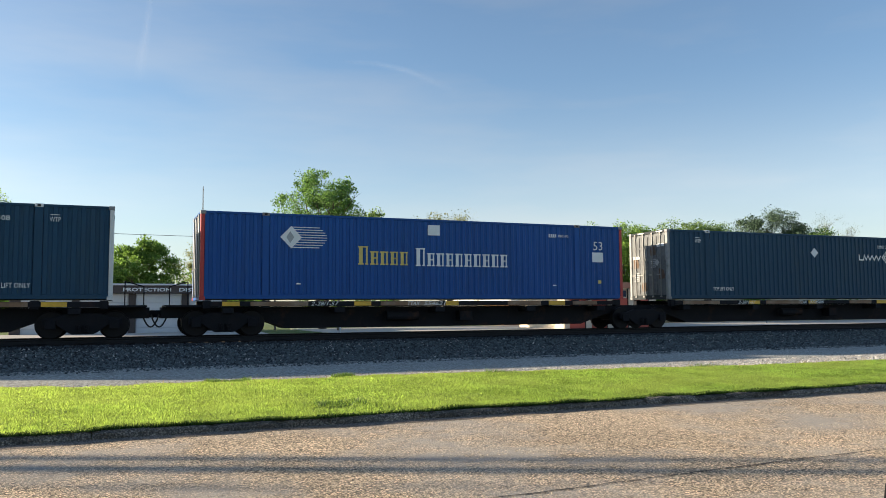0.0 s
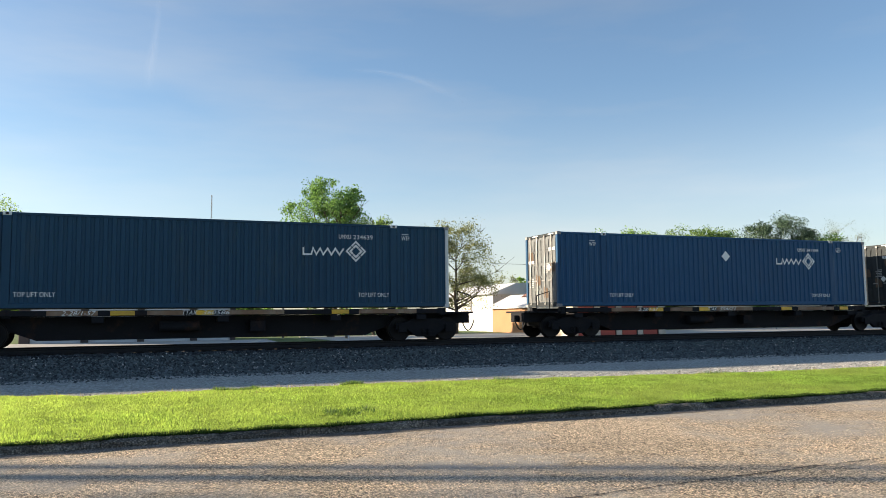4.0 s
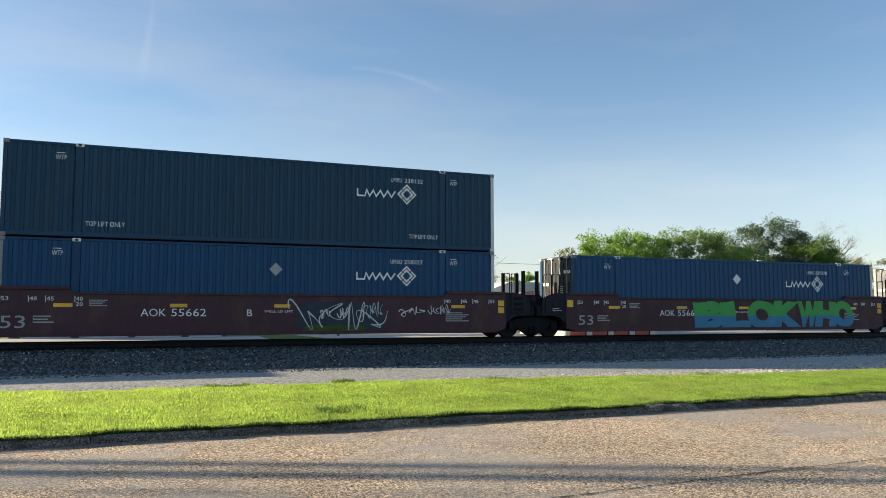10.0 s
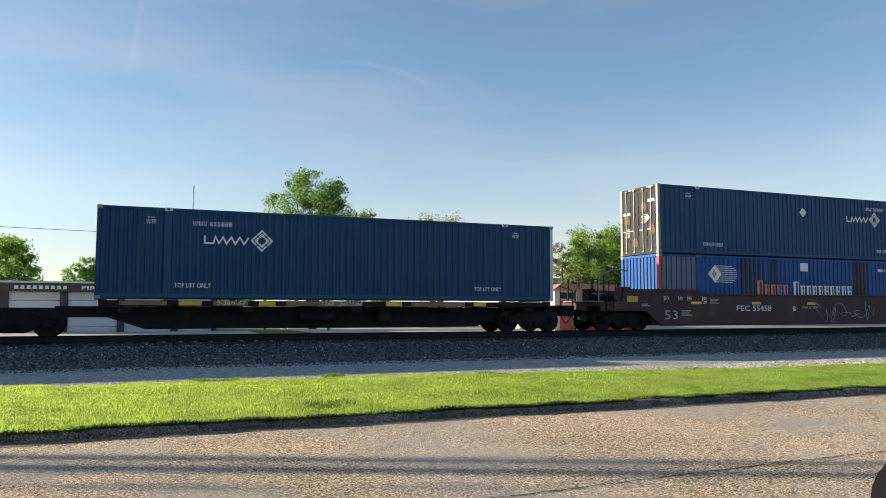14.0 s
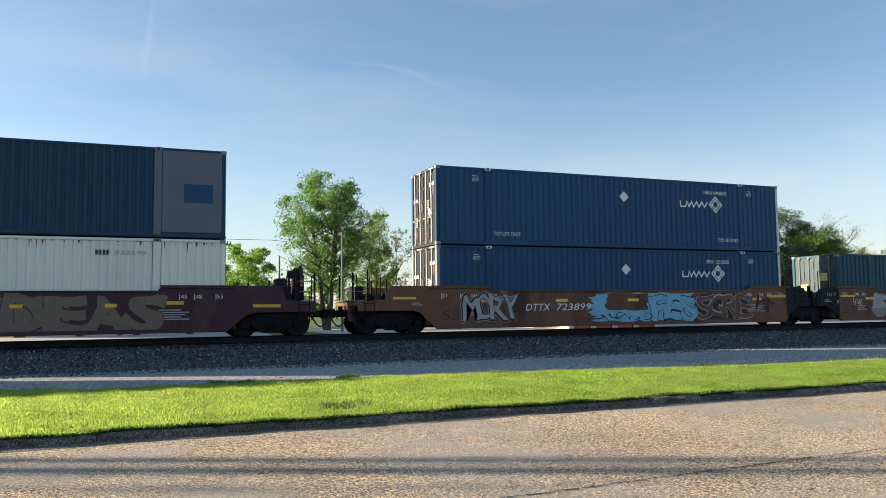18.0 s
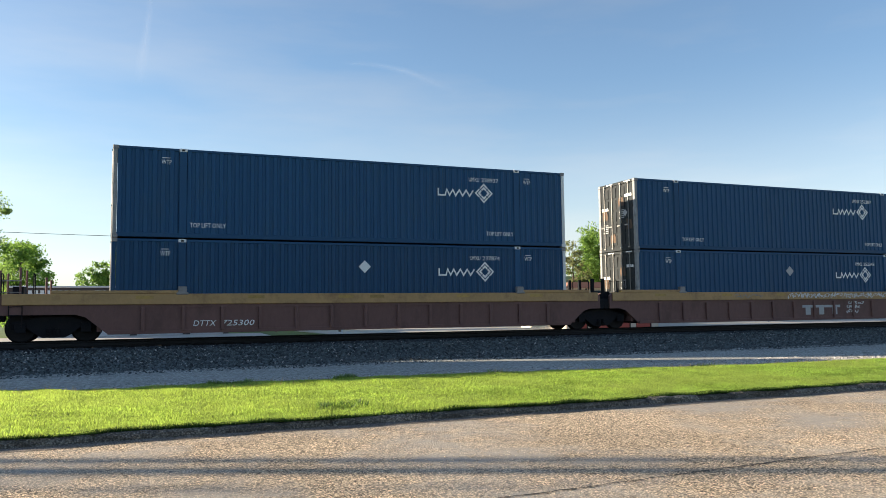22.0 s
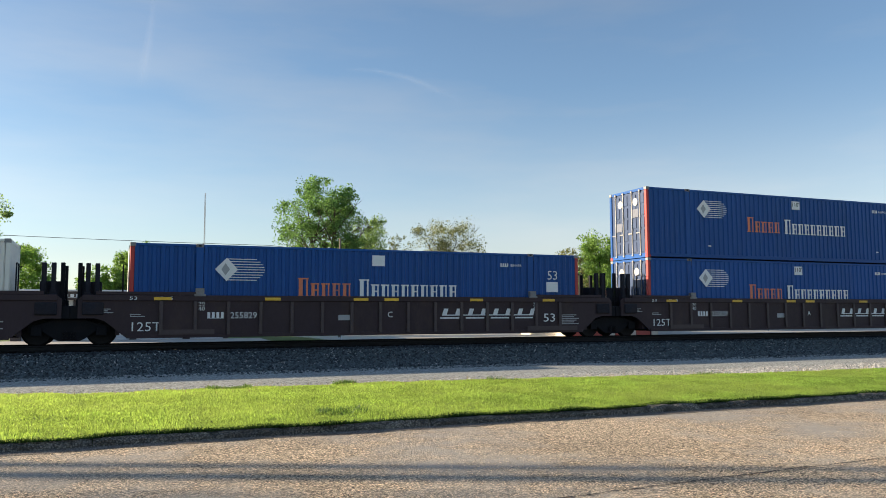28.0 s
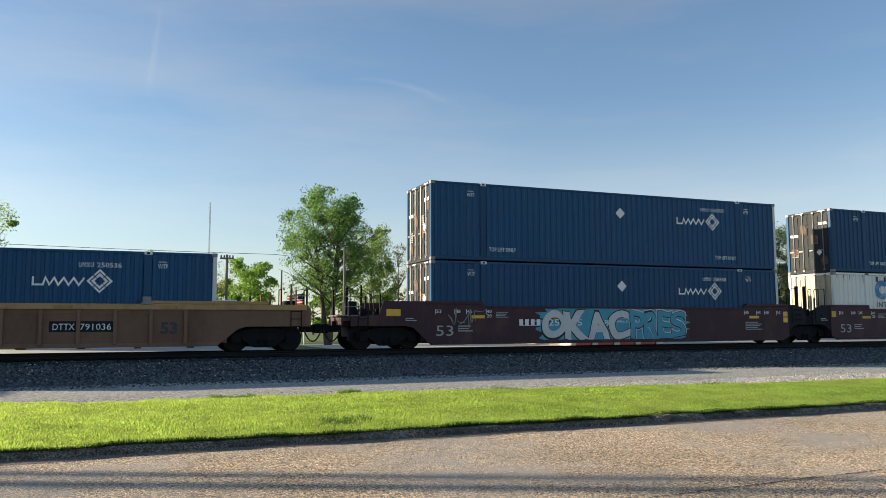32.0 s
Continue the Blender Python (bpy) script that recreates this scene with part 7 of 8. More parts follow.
def scribble(c, x, z, w, h, material, seed, loops=6, y=-0.148, thick=0.02):
    """Loose spray-can loops in one running line."""
    rnd = random.Random(seed)
    bm = bmesh.new()
    n = loops * 18
    ph = [rnd.uniform(0, 6.28) for _ in range(6)]
    pts = []
    for i in range(n + 1):
        f = i / n
        a = f * loops * 6.283
        ax = 0.5 * w / loops * (1.1 + 0.8 * math.sin(a * 0.37 + ph[0]))
        az = 0.46 * h * (0.65 + 0.35 * math.sin(a * 0.53 + ph[1]))
        pts.append(Vector((w * f + ax * math.cos(a + ph[2]) * 0.8, y - 0.00002 * i, h * 0.5 + az * math.sin(a * (1 + 0.2 * math.sin(f * 9 + ph[3])) + ph[4]) + 0.06 * h * math.sin(a * 0.3 + ph[5]))))
    last = None
    for i in range(len(pts)):
        d = (pts[min(i + 1, n)] - pts[max(i - 1, 0)])
        d = d.normalized() if d.length > 1e-6 else Vector((1, 0, 0))
        nn = Vector((-d.z, 0, d.x)) * thick * (0.8 + 0.4 * math.sin(i * 0.4))
        cur = (bm.verts.new(pts[i] - nn), bm.verts.new(pts[i] + nn))
        if last:
            bm.faces.new((last[0], cur[0], cur[1], last[1]))
        last = cur
    g = part("graffiti", bm, M[material], c, "loose spray-painted tag")
    g.location = (x, 0, z)


def outlined(c, x, z, w, h, lines, material, thick=0.013, y=-0.149, seed=0):
    """Spray-can line work: smooth strokes through a few unit points each, doubled by a faint second pass."""
    rnd = random.Random(seed)
    for line in lines:
        bm = bmesh.new()
        for again in range(2):
            pts = []
            jit = [(rnd.uniform(-1, 1) * 0.012 * again, rnd.uniform(-1, 1) * 0.02 * again) for _ in line]
            k = [(px + a, pz + b) for (px, pz), (a, b) in zip(line, jit)]
            k = [k[0]] + k + [k[-1]]
            for i in range(1, len(k) - 2):
                for q in range(6):
                    f = q / 6
                    co = [0.5 * (2 * k[i][d] + (k[i + 1][d] - k[i - 1][d]) * f + (2 * k[i - 1][d] - 5 * k[i][d] + 4 * k[i + 1][d] - k[i + 2][d]) * f * f + (3 * k[i][d] - k[i - 1][d] - 3 * k[i + 1][d] + k[i + 2][d]) * f ** 3) for d in (0, 1)]
                    pts.append(Vector((co[0] * w, y - 0.0015 * again, co[1] * h)))
            last = None
            for i, p in enumerate(pts):
                d = (pts[min(i + 1, len(pts) - 1)] - pts[max(i - 1, 0)])
                d = d.normalized() if d.length > 1e-6 else Vector((1, 0, 0))
                nn = Vector((-d.z, 0, d.x)) * thick * (1 - 0.45 * again) * (0.75 + 0.35 * math.sin(i * 0.5 + seed))
                cur = (bm.verts.new(p - nn), bm.verts.new(p + nn))
                if last:
                    bm.faces.new((last[0], cur[0], cur[1], last[1]))
                last = cur
        part("graffiti", bm, M[material], c, "spray-painted line work").location = (x, 0, z)


# unit shapes for the line work
BLADE_M = [(0.0, 0.0), (0.12, 1.0), (0.30, 0.94), (0.36, 0.45), (0.55, 0.98), (0.74, 1.0), (0.86, -0.06), (0.66, 0.02), (0.60, 0.50), (0.46, 0.10), (0.32, 0.12), (0.24, 0.55), (0.16, -0.04), (0.0, 0.0)]
BLADE_A = [(0.0, -0.08), (0.36, 1.0), (0.62, 1.02), (0.92, -0.05), (0.70, 0.02), (0.62, 0.28), (0.40, 0.28), (0.26, 0.0), (0.0, -0.08)]
BLADE_R = [(0.05, 0.02), (0.02, 1.0), (0.55, 1.06), (0.86, 0.74), (0.58, 0.48), (0.98, -0.02), (0.72, -0.05), (0.34, 0.36), (0.26, 0.0), (0.05, 0.02)]
BLADE_S = [(0.98, 0.86), (0.55, 1.05), (0.08, 0.80), (0.20, 0.50), (0.66, 0.38), (0.60, 0.20), (0.05, 0.24), (0.0, 0.04), (0.60, -0.06), (0.98, 0.24), (0.80, 0.54), (0.40, 0.68), (0.98, 0.86)]
SHIELD = [(0.12, 0.86), (0.04, 0.55), (0.14, 0.30), (0.20, 0.02), (0.50, -0.04), (0.80, 0.02), (0.86, 0.30), (0.96, 0.55), (0.88, 0.86), (0.50, 1.02), (0.12, 0.86)]
HORN = [(0.0, 0.0), (0.25, 0.45), (0.60, 0.55), (1.0, 0.15), (0.72, 0.30), (0.45, 0.18), (0.30, -0.10), (0.0, 0.0)]
SCROLL = [(0.0, 0.25), (0.30, 0.0), (0.70, 0.20), (0.60, 0.75), (0.25, 0.70), (0.35, 0.40), (0.80, 0.55), (1.0, 1.0)]


def mirrored(line):
    return [(1 - a, b) for a, b in line]


def blob(c, x, z, w, h, material, seed, y=-0.1365, bumps=9):
    """A flat sprayed background with an uneven outline."""
    rnd = random.Random(seed)
    ph = [rnd.uniform(0, 6.28) for _ in range(4)]
    pts = []
    for i in range(64):
        a = 6.28318 * i / 64
        ca, sa = math.cos(a), math.sin(a)
        k = max(abs(ca), abs(sa)) ** 0.75
        r = 1.0 + 0.05 * math.sin(bumps * a + ph[0]) + 0.04 * math.sin((bumps * 2 + 1) * a + ph[1])
        pts.append((w * (0.5 + 0.49 * ca / k * r), min(h, max(0.0, h * (0.5 + 0.49 * sa / k * r)))))
    bm = bmesh.new()
    prism(bm, pts, y - 0.001, y)
    part("graffiti_ground", bm, M[material], c, "sprayed background colour").location = (x, 0, z)


def car_marks(c, style, number, kl, kr, letter):
    y = -0.134 if style in ("smooth", "orange", "red") else -0.133
    if number:
        nx, nz, nh, nw = (2.83, 1.17, 0.22, 1.65) if number == "527477" else {"smooth": (3.95, 0.81, 0.24, 1.95), "orange": (3.5, 0.77, 0.26, 2.85), "red": (3.45, 0.82, 0.24, 2.7), "tan": (2.31 if kl == "C" else 11.47, 0.74, 0.19, 1.6), "panel": (2.33, 0.80, 0.20, 1.55), "chord": (2.43 if kl == "C" else 11.57, 0.42, 0.18, 1.9), "ribbed": (2.36, 0.82, 0.19, 1.5)}[style]
        ink = M["mark_white"] if style != "ribbed" else M["mark_grey"]
        if style == "tan":
            shared("number_panel", "npan", lambda bm: (box(bm, 0, 1.78, -0.008, 0, 0, 0.32), bevel(bm, 0.003)), M["panel_dark"], c, at=(nx - 0.1, y, nz - 0.06))
            y -= 0.009
        if style == "smooth" and number != "527477":
            lettering("owner_code", "FEC" if number == "55458" else "AOK", nh, ink, c, (nx, y - 0.004, nz), nw * 0.38)
        elif number == "527477":
            lettering("owner_code", "CP", nh, ink, c, (nx, y - 0.004, nz), nw * 0.22)
        elif style in ("orange", "chord", "tan"):
            lettering("owner_code", "DTTX", nh, ink, c, (nx, y - 0.004, nz), nw * 0.37, slant=0.2 if style != "tan" else 0.0)
        else:
            shared("owner_code", ("code", style), lambda bm: bars(bm, 0, 0, nw * 0.36, nh, 4, y=y - 0.006), ink, c, at=(nx, 0, nz))
        lettering("number", number, nh, ink, c, (nx + nw * 0.46, y - 0.004, nz), nw * 0.54, slant=0.2 if style in ("orange", "chord") else 0.0)
        if style == "tan":
            y += 0.009
    if style in ("smooth", "orange", "red"):
        lettering("size_figure", "53", 0.37, M["mark_grey"] if style != "orange" else M["mark_dark"], c, (0.14, y - 0.004, 0.47), 0.66)
        for x, w in ((0.11, "53"), (0.85, "48"), (1.30, "45"), (2.09, "40"), (14.1, "40"), (14.75, "45"), (15.2, "48"), (15.85, "53")):
            lettering("load_mark", w, 0.12, M["mark_white"], c, (x + 0.04, y - 0.004, 1.28), 0.19)
            shared("load_tick", "tick2", lambda bm: box(bm, 0, 0.02, y - 0.006, y, 1.24, 1.42), M["mark_white"], c, at=(x, 0, 0))
        lettering("load_mark", "20", 0.12, M["mark_white"], c, (2.13, y - 0.004, 1.12), 0.19)
        if kl == "A" or kr == "A":
            lettering("unit_letter", letter, 0.22, M["mark_white"], c, (7.17, y - 0.004, 0.81), 0.17)
        lettering("load_limit", "WELL LD LMT", 0.08, M["mark_white"], c, (7.72, y - 0.004, 0.93), 0.95)
        for sx, sz, w, h, n in ((14.15, 0.62, 0.9, 0.36, 5), (1.0, 0.62, 0.55, 0.26, 3), (2.5, 1.12, 0.5, 0.22, 4), (-1.0, 1.0, 0.4, 0.14, 2)):
            shared("stencil", ("sten1", w), lambda bm: row_comb(bm, w, h, n, y - 0.005, y), M["mark_grey"], c, at=(sx, 0, sz))
    if style in ("tan", "ribbed"):
        for x, k in ((-0.25, kl), (CL - 1.0, kr)):
            if k != "A":
                continue
            shared("stencil_panel", ("spanel", style), lambda bm: (box(bm, 0, 1.25, y - 0.058, y, 0.22, 1.34), bevel(bm, 0.01)), M["panel_dark"], c, "dark stencil panel", at=(x, 0, 0))
            for w, dx in (("53", 0.18), ("48", 0.85)):
                lettering("load_mark", w, 0.13, M["mark_white"], c, (x + dx, y - 0.062, 1.04), 0.24)
            if x < 0:
                lettering("brake_mark", "125T", 0.32, M["mark_white"], c, (x + 0.16, y - 0.062, 0.44), 0.95)
            else:
                shared("stencil", "sten2", lambda bm: row_comb(bm, 0.8, 0.48, 6, y - 0.064, y - 0.057), M["mark_white"], c, at=(x + 0.2, 0, 0.42))
        if style == "tan":
            lettering("size_figure", "53", 0.34, M["mark_dark"], c, (14.48, y - 0.004, 0.62), 0.5, 0.02)
            shared("placard", "tplac", lambda bm: box(bm, 0, 0.48, y - 0.006, y, 0.66, 0.81), M["mark_grey"], c, at=(11.5, 0, 0.06))
    if style == "panel":
        lettering("brake_mark", "125T", 0.28, M["mark_white"], c, (0.1, y - 0.004, 0.42), 0.85)
        lettering("size_figure", "53", 0.31, M["mark_white"], c, (14.53, y - 0.004, 0.62), 0.49)
        lettering("unit_letter", letter, 0.2, M["mark_white"], c, (8.36, y - 0.004, 0.81), 0.17)
        shared("stencil", "sten4", lambda bm: row_comb(bm, 0.74, 0.4, 6, y - 0.006, y), M["mark_grey"], c, at=(15.32, 0, 0.52))
        shared("label_plate", "lplate", lambda bm: box(bm, 0, 2.15, y - 0.075, y - 0.07, 0.29, 0.46), M["rib_dark"], c, at=(13.8, 0, 0))
        if kl == "A":
            shared("label_plate", "lplate2", lambda bm: box(bm, 0, 1.6, y - 0.075, y - 0.07, 0.30, 0.46), M["rib_dark"], c, "grimed pale plate", at=(0.95, 0, 0))
            shared("stencil", "sten5", lambda bm: row_comb(bm, 0.55, 0.16, 3, y - 0.006, y), M["mark_grey"], c, at=(-0.98, 0, 0.98))
            shared("stencil", "sten6", lambda bm: row_comb(bm, 0.42, 0.12, 2, y - 0.006, y), M["mark_grey"], c, at=(0.05, 0, 0.86))
            for w, dx, ww in (("53", 0.02, 0.22), ("48 45", 0.78, 0.5)):
                lettering("load_mark", w, 0.10, M["mark_white"], c, (dx, -0.191, 1.385), ww)
        shared("owner_mark", "bn", lambda bm: letter_blocks(bm, 0, 0, (0.17, 0.17) * 4, (0.25,) * 8, 0.333, y - 0.006, 0.3), M["mark_white"], c, "white initials drawn as plain strokes", at=(10.40, 0, 0.86))
        for i in range(4):
            shared("owner_line", "bnl", lambda bm: box(bm, 0, 0.74, y - 0.006, y, 0, 0.05), M["mark_white"], c, at=(10.32 + i * 1.0, 0, 0.75))
        for x in (2.05, 14.08):
            for z, w in ((1.20, "20"), (1.05, "40")):
                lettering("load_mark", w, 0.13, M["mark_white"], c, (x, y - 0.004, z), 0.2)
        shared("stencil", "sten3", lambda bm: box(bm, 0, 0.5, y - 0.006, y, 0, 0.18), M["mark_grey"], c, at=(6.6, 0, 0.72))
    if style == "chord" and not number:
        shared("owner_mark", "tt", lambda bm: hung_comb(bm, 3, 0.66, 0.42, 0.14, y - 0.006), M["mark_grey"], c, "worn white initials drawn as plain strokes", at=(8.6, 0, 0.44))
    if style == "tan" and not number:
        shared("owner_mark", "tt2", lambda bm: hung_comb(bm, 3, 0.74, 0.52, 0.10, y - 0.006), M["rust_mark"], c, "rust-red initials drawn as plain strokes", at=(8.95, 0, 0.55))
    if style == "chord" and kl == "A" and number:
        lettering("brake_mark", "125T", 0.26, M["mark_grey"], c, (-0.12, y - 0.004, 0.44), 0.82)
    if style == "ribbed":
        lettering("load_mark", "53", 0.26, M["mark_dark"], c, (14.45, y - 0.004, 0.5), 0.45)


def C(kind, end, number, **k):
    return dict(kind=kind, end=end, number=number, **k)


SET = "well cars of the train"
# x of the container's near-left end at the start, car style, left and right joints, car number, containers from below
UNITS = [
    (-16.21, "spine", "A", "C", "", [C("U", "door", 282408)]),
    (2.50, "spine", "C", "A", "", [C("P", "door", 880190)]),
    (20.87, "spine", "A", "A", "", [C("U", "door", 237575)]),
    (38.17, "spine", "A", "A", "", [C("P", "door", 880421)]),
    (55.47, "spine", "A", "A", "", [C("U", "front", 250915, worn=True, left_number=True)]),
    (72.75, "spine", "A", "C", "", [C("U", "door", 636863)]),
    (91.47, "spine", "C", "C", "", [C("U", "door", 234639, diamond=False)]),
    (112.13, "spine", "C", "A", "", [C("U", "door", 241184)]),
    (130.26, "spine", "A", "C", "", [C("U", "door", 250678)]),
    (151.37, "ribbed", "C", "A", "787369", [C("G", "door", 633455), C("W", "door", 931283)]),
    (170.77, "ribbed", "A", "A", "", [C("P", "door", 896125), C("W", "door", 931472)]),
    (190.31, "ribbed", "A", "C", "787369", [C("U", "door", 265886), C("U", "door", 636958)]),
    (213.68, "ribbed", "C", "C", "787297", [C("U", "front", 255697, logo="L", worn=True)]),
    (237.24, "smooth", "C", "A", "55662", [C("U", "door", 258027), C("U", "door", 238132, diamond=False)]),
    (256.78, "smooth", "A", "A", "55662", [C("U", "door", 237370)]),
    (276.23, "smooth", "A", "C", "55662", [C("U", "door", 252307, diamond=False)]),
    (297.42, "spine", "C", "A", "", [C("U", "front", 637056, logo="L", worn=True)]),
    (315.93, "spine", "A", "A", "", [C("G", "door", 632741, logo="M")]),
    (336.35, "spine", "A", "C", "", [C("U", "front", 635688, logo="L", diamond=False, worn=True)]),
    (357.54, "smooth", "C", "A", "55458", [C("P", "front", 895226, patch=True), C("U", "door", 255059)]),
    (376.66, "smooth", "A", "A", "55458", [C("P", "door", 881102), C("U", "front", 262028, logo="L", worn=True)]),
    (396.18, "smooth", "A", "C", "55458", [C("P", "door", 887529, left_number=True), C("U", "door", 259566)]),
    (419.81, "smooth", "C", "C", "527477", [C("W", "door", 932199, worn=True), C("D", "door", 0)]),
    (443.33, "orange", "C", "A", "723899", [C("U", "door", 256265), C("U", "door", 248038)]),
    (462.85, "orange", "A", "A", "", [C("G", "door", 631575)]),
    (482.16, "orange", "A", "C", "", [C("W", "door", 931238), C("P", "door", 882217)]),
    (505.63, "orange", "C", "C", "646291", [C("G", "door", 232812), C("U", "door", 251024, diamond=False)]),
    (529.15, "chord", "C", "A", "725300", [C("U", "door", 237874), C("U", "door", 238937, diamond=False)]),
    (548.59, "chord", "A", "A", "", [C("U", "door", 252345), C("U", "door", 252287, diamond=False)]),
    (568.04, "chord", "A", "C", "725300", [C("U", "door", 258275), C("U", "door", 258065)]),
    (591.36, "tan", "C", "A", "720812", [C("P", "door", 885450 + 1), C("P", "door", 882217)]),
    (610.86, "tan", "A", "A", "", [C("W", "door", 931334)]),
    (630.32, "tan", "A", "C", "", [C("W", "door", 931370)]),
    (654.32, "panel", "C", "A", "255829", [C("W", "door", 933815, worn=True)]),
    (673.75, "panel", "A", "A", "255829", [C("P", "door", 884418)]),
    (693.20, "panel", "A", "C", "255829", [C("P", "door", 893805, dark_end=True), C("P", "door", 895743)]),
    (716.66, "tan", "C", "A", "791036", [C("U", "door", 254960, diamond=False)]),
    (736.18, "tan", "A", "A", "", [C("U", "door", 268952)]),
    (755.73, "tan", "A", "C", "791036", [C("U", "door", 250536)]),
    (779.28, "red", "C", "A", "253695", [C("U", "door", 258650), C("U", "door", 256750)]),
    (798.70, "red", "A", "A", "253695", [C("W", "door", 931550), C("U", "door", 251184)]),
]
NAMES = {"ribbed": "rusty brown ribbed well car", "smooth": "smooth maroon well car with yellow reflectors", "orange": "graffiti-covered rusty orange well car",
         "chord": "brown well car with tan top chord", "tan": "weathered tan ribbed well car with dark stencil panels", "panel": "dark brown panelled well car",
         "red": "smooth brownish red well car with graffiti"}


def build_train():
    cars = []
    for i, (x, style, kl, kr, number, load) in enumerate(UNITS):
        if style == "spine":
            c = spine_car(kl, kr, "spine cars of the train", i)
            base = 1.17
        else:
            c = well_car(style, kl, kr, NAMES[style], SET)
            car_marks(c, style, number, kl, kr, "B" if kl == "C" else "A" if kr == "C" else "C")
            base = 0.28
        # the truck shared by two units hangs under the joint
        if kr == "A" and i + 1 < len(UNITS):
            truck(c, (CL + UNITS[i + 1][0] - x) / 2)
        TRAIN.append((c, x, NEAR_Y, RAIL_Z))
        cars.append(c)
        for k, spec in enumerate(load):
            o = container(**spec)
            TRAIN.append((o, x, NEAR_Y, RAIL_Z + base + k * (CH + 0.012)))
    g = lambda x0: cars[[round(u[0]) for u in UNITS].index(round(x0))]
    c = g(151.37)
    for ch, dx in zip("LAST", (0.0, 1.05, 2.05, 3.05)):
        lettering("graffiti", ch, 0.86, M["g_blue"], c, (5.1 + dx, -0.212, 0.26), 0.72, 0.03, label="sky blue spray-painted letter")
    bm = bmesh.new()
    prism(bm, [(0, 0), (0.62, 0.0), (0.75, 0.35), (0.5, 0.45), (0.45, 0.85), (0.25, 0.9), (0.2, 0.5), (0, 0.4)], -0.215, -0.209)
    part("graffiti", bm, M["g_blue"], c, "sky blue spray-painted shape").location = (9.3, 0, 0.3)
    c = g(237.24)
    blob(c, 8.75, 0.24, 3.1, 1.05, "g_navy", 4)
    blob(c, 9.0, 0.24, 2.2, 0.28, "leaf_dark", 14, y=-0.1385)
    scribble(c, 8.8, 0.26, 3.2, 1.15, "g_white", 4, 7)
    for dx in (0.75, 1.35):
        scribble(c, 8.85 + dx, 0.72, 0.32, 0.42, "g_white", 5 + int(dx * 2), 3)
    scribble(c, 11.0, 0.72, 0.8, 0.6, "g_white", 15, 6, thick=0.012)
    scribble(c, 12.4, 0.8, 0.9, 0.35, "g_white", 6, 4)
    scribble(c, 13.5, 0.85, 0.85, 0.4, "g_white", 7, 7, thick=0.012)
    c = g(256.78)
    graffiti(c, "BLOK", 5.7, 0.25, 1.22, 5.65, (("g_green", 0.14), ("g_green", 0.11)), 1, 0.52, "g_sea", 1.12, 0.5)
    graffiti(c, "WHO", 11.35, 0.27, 1.2, 3.2, (("g_green", 0.14), ("g_green", 0.11)), 2, 0.50, "g_sea", 1.12, 0.5)
    c = g(276.23)
    graffiti(c, "HIDRO", 9.3, 0.26, 1.15, 4.7, (("g_white", 0.16), ("g_slate", 0.12)), 3, overlap=1.05, bend=0.35)
    c = g(357.54)
    blob(c, 8.5, 0.26, 3.8, 1.0, "dark_brown", 81)
    scribble(c, 8.6, 0.25, 3.6, 1.0, "g_grey", 8, 7)
    c = g(396.18)
    outlined(c, 2.66, 0.28, 0.9, 1.1, (SHIELD, [(0.22, 0.70), (0.5, 0.60), (0.78, 0.70)], [(0.5, 0.62), (0.44, 0.36), (0.56, 0.36)], [(0.30, 0.18), (0.5, 0.22), (0.70, 0.18)]), "g_pale", 0.018, seed=1)
    outlined(c, 2.05, 0.95, 0.72, 0.45, (mirrored(HORN), mirrored(SCROLL)), "g_pale", 0.016, seed=2)
    outlined(c, 3.45, 0.95, 0.72, 0.45, (HORN, SCROLL), "g_pale", 0.016, seed=3)
    outlined(c, 2.42, 0.62, 0.26, 0.3, (SCROLL,), "g_pale", 0.014, seed=4)
    outlined(c, 3.55, 0.62, 0.26, 0.3, (mirrored(SCROLL),), "g_pale", 0.014, seed=5)
    outlined(c, 4.2, 1.02, 0.42, 0.34, (BLADE_R,), "g_pale", 0.020, seed=6)
    outlined(c, 4.64, 1.02, 0.40, 0.42, (SHIELD, SCROLL), "g_pale", 0.017, seed=7)
    outlined(c, 4.3, 0.40, 1.0, 0.34, ([(0.0, 0.3), (0.25, 0.7), (0.5, 0.1), (0.75, 0.6), (1.0, 0.0)], [(0.1, 0.1), (0.35, 0.45), (0.6, -0.1), (0.85, 0.35), (1.0, 0.1)]), "g_pale", 0.018, seed=8)
    for k, (line, dx, ww) in enumerate(((BLADE_M, 4.95, 0.92), (BLADE_A, 5.55, 0.80), (BLADE_R, 6.15, 0.72), (BLADE_S, 6.70, 0.85))):
        outlined(c, dx, 0.42 + 0.03 * k, ww, 0.98, (line,), "g_pale", 0.023, y=-0.149 - 0.004 * k, seed=9 + k)
    scribble(c, 7.65, 0.5, 0.6, 0.45, "g_grey", 12, 5, thick=0.010)
    outlined(c, 9.3, 0.55, 1.2, 0.75, (SCROLL, mirrored(BLADE_S)), "g_grey", 0.018, seed=14)
    outlined(c, 10.35, 0.42, 1.0, 0.85, (mirrored(HORN), HORN, [(0.18, 0.62), (0.30, 0.20), (0.5, -0.02), (0.70, 0.20), (0.82, 0.62), (0.5, 0.78), (0.18, 0.62)], [(0.30, 0.48), (0.42, 0.40), (0.40, 0.52), (0.30, 0.48)], [(0.70, 0.48), (0.58, 0.40), (0.60, 0.52), (0.70, 0.48)]), "g_pale", 0.018, seed=15)
    outlined(c, 11.15, 0.95, 0.6, 0.42, (SHIELD, HORN), "yellow_dull", 0.018, seed=16)
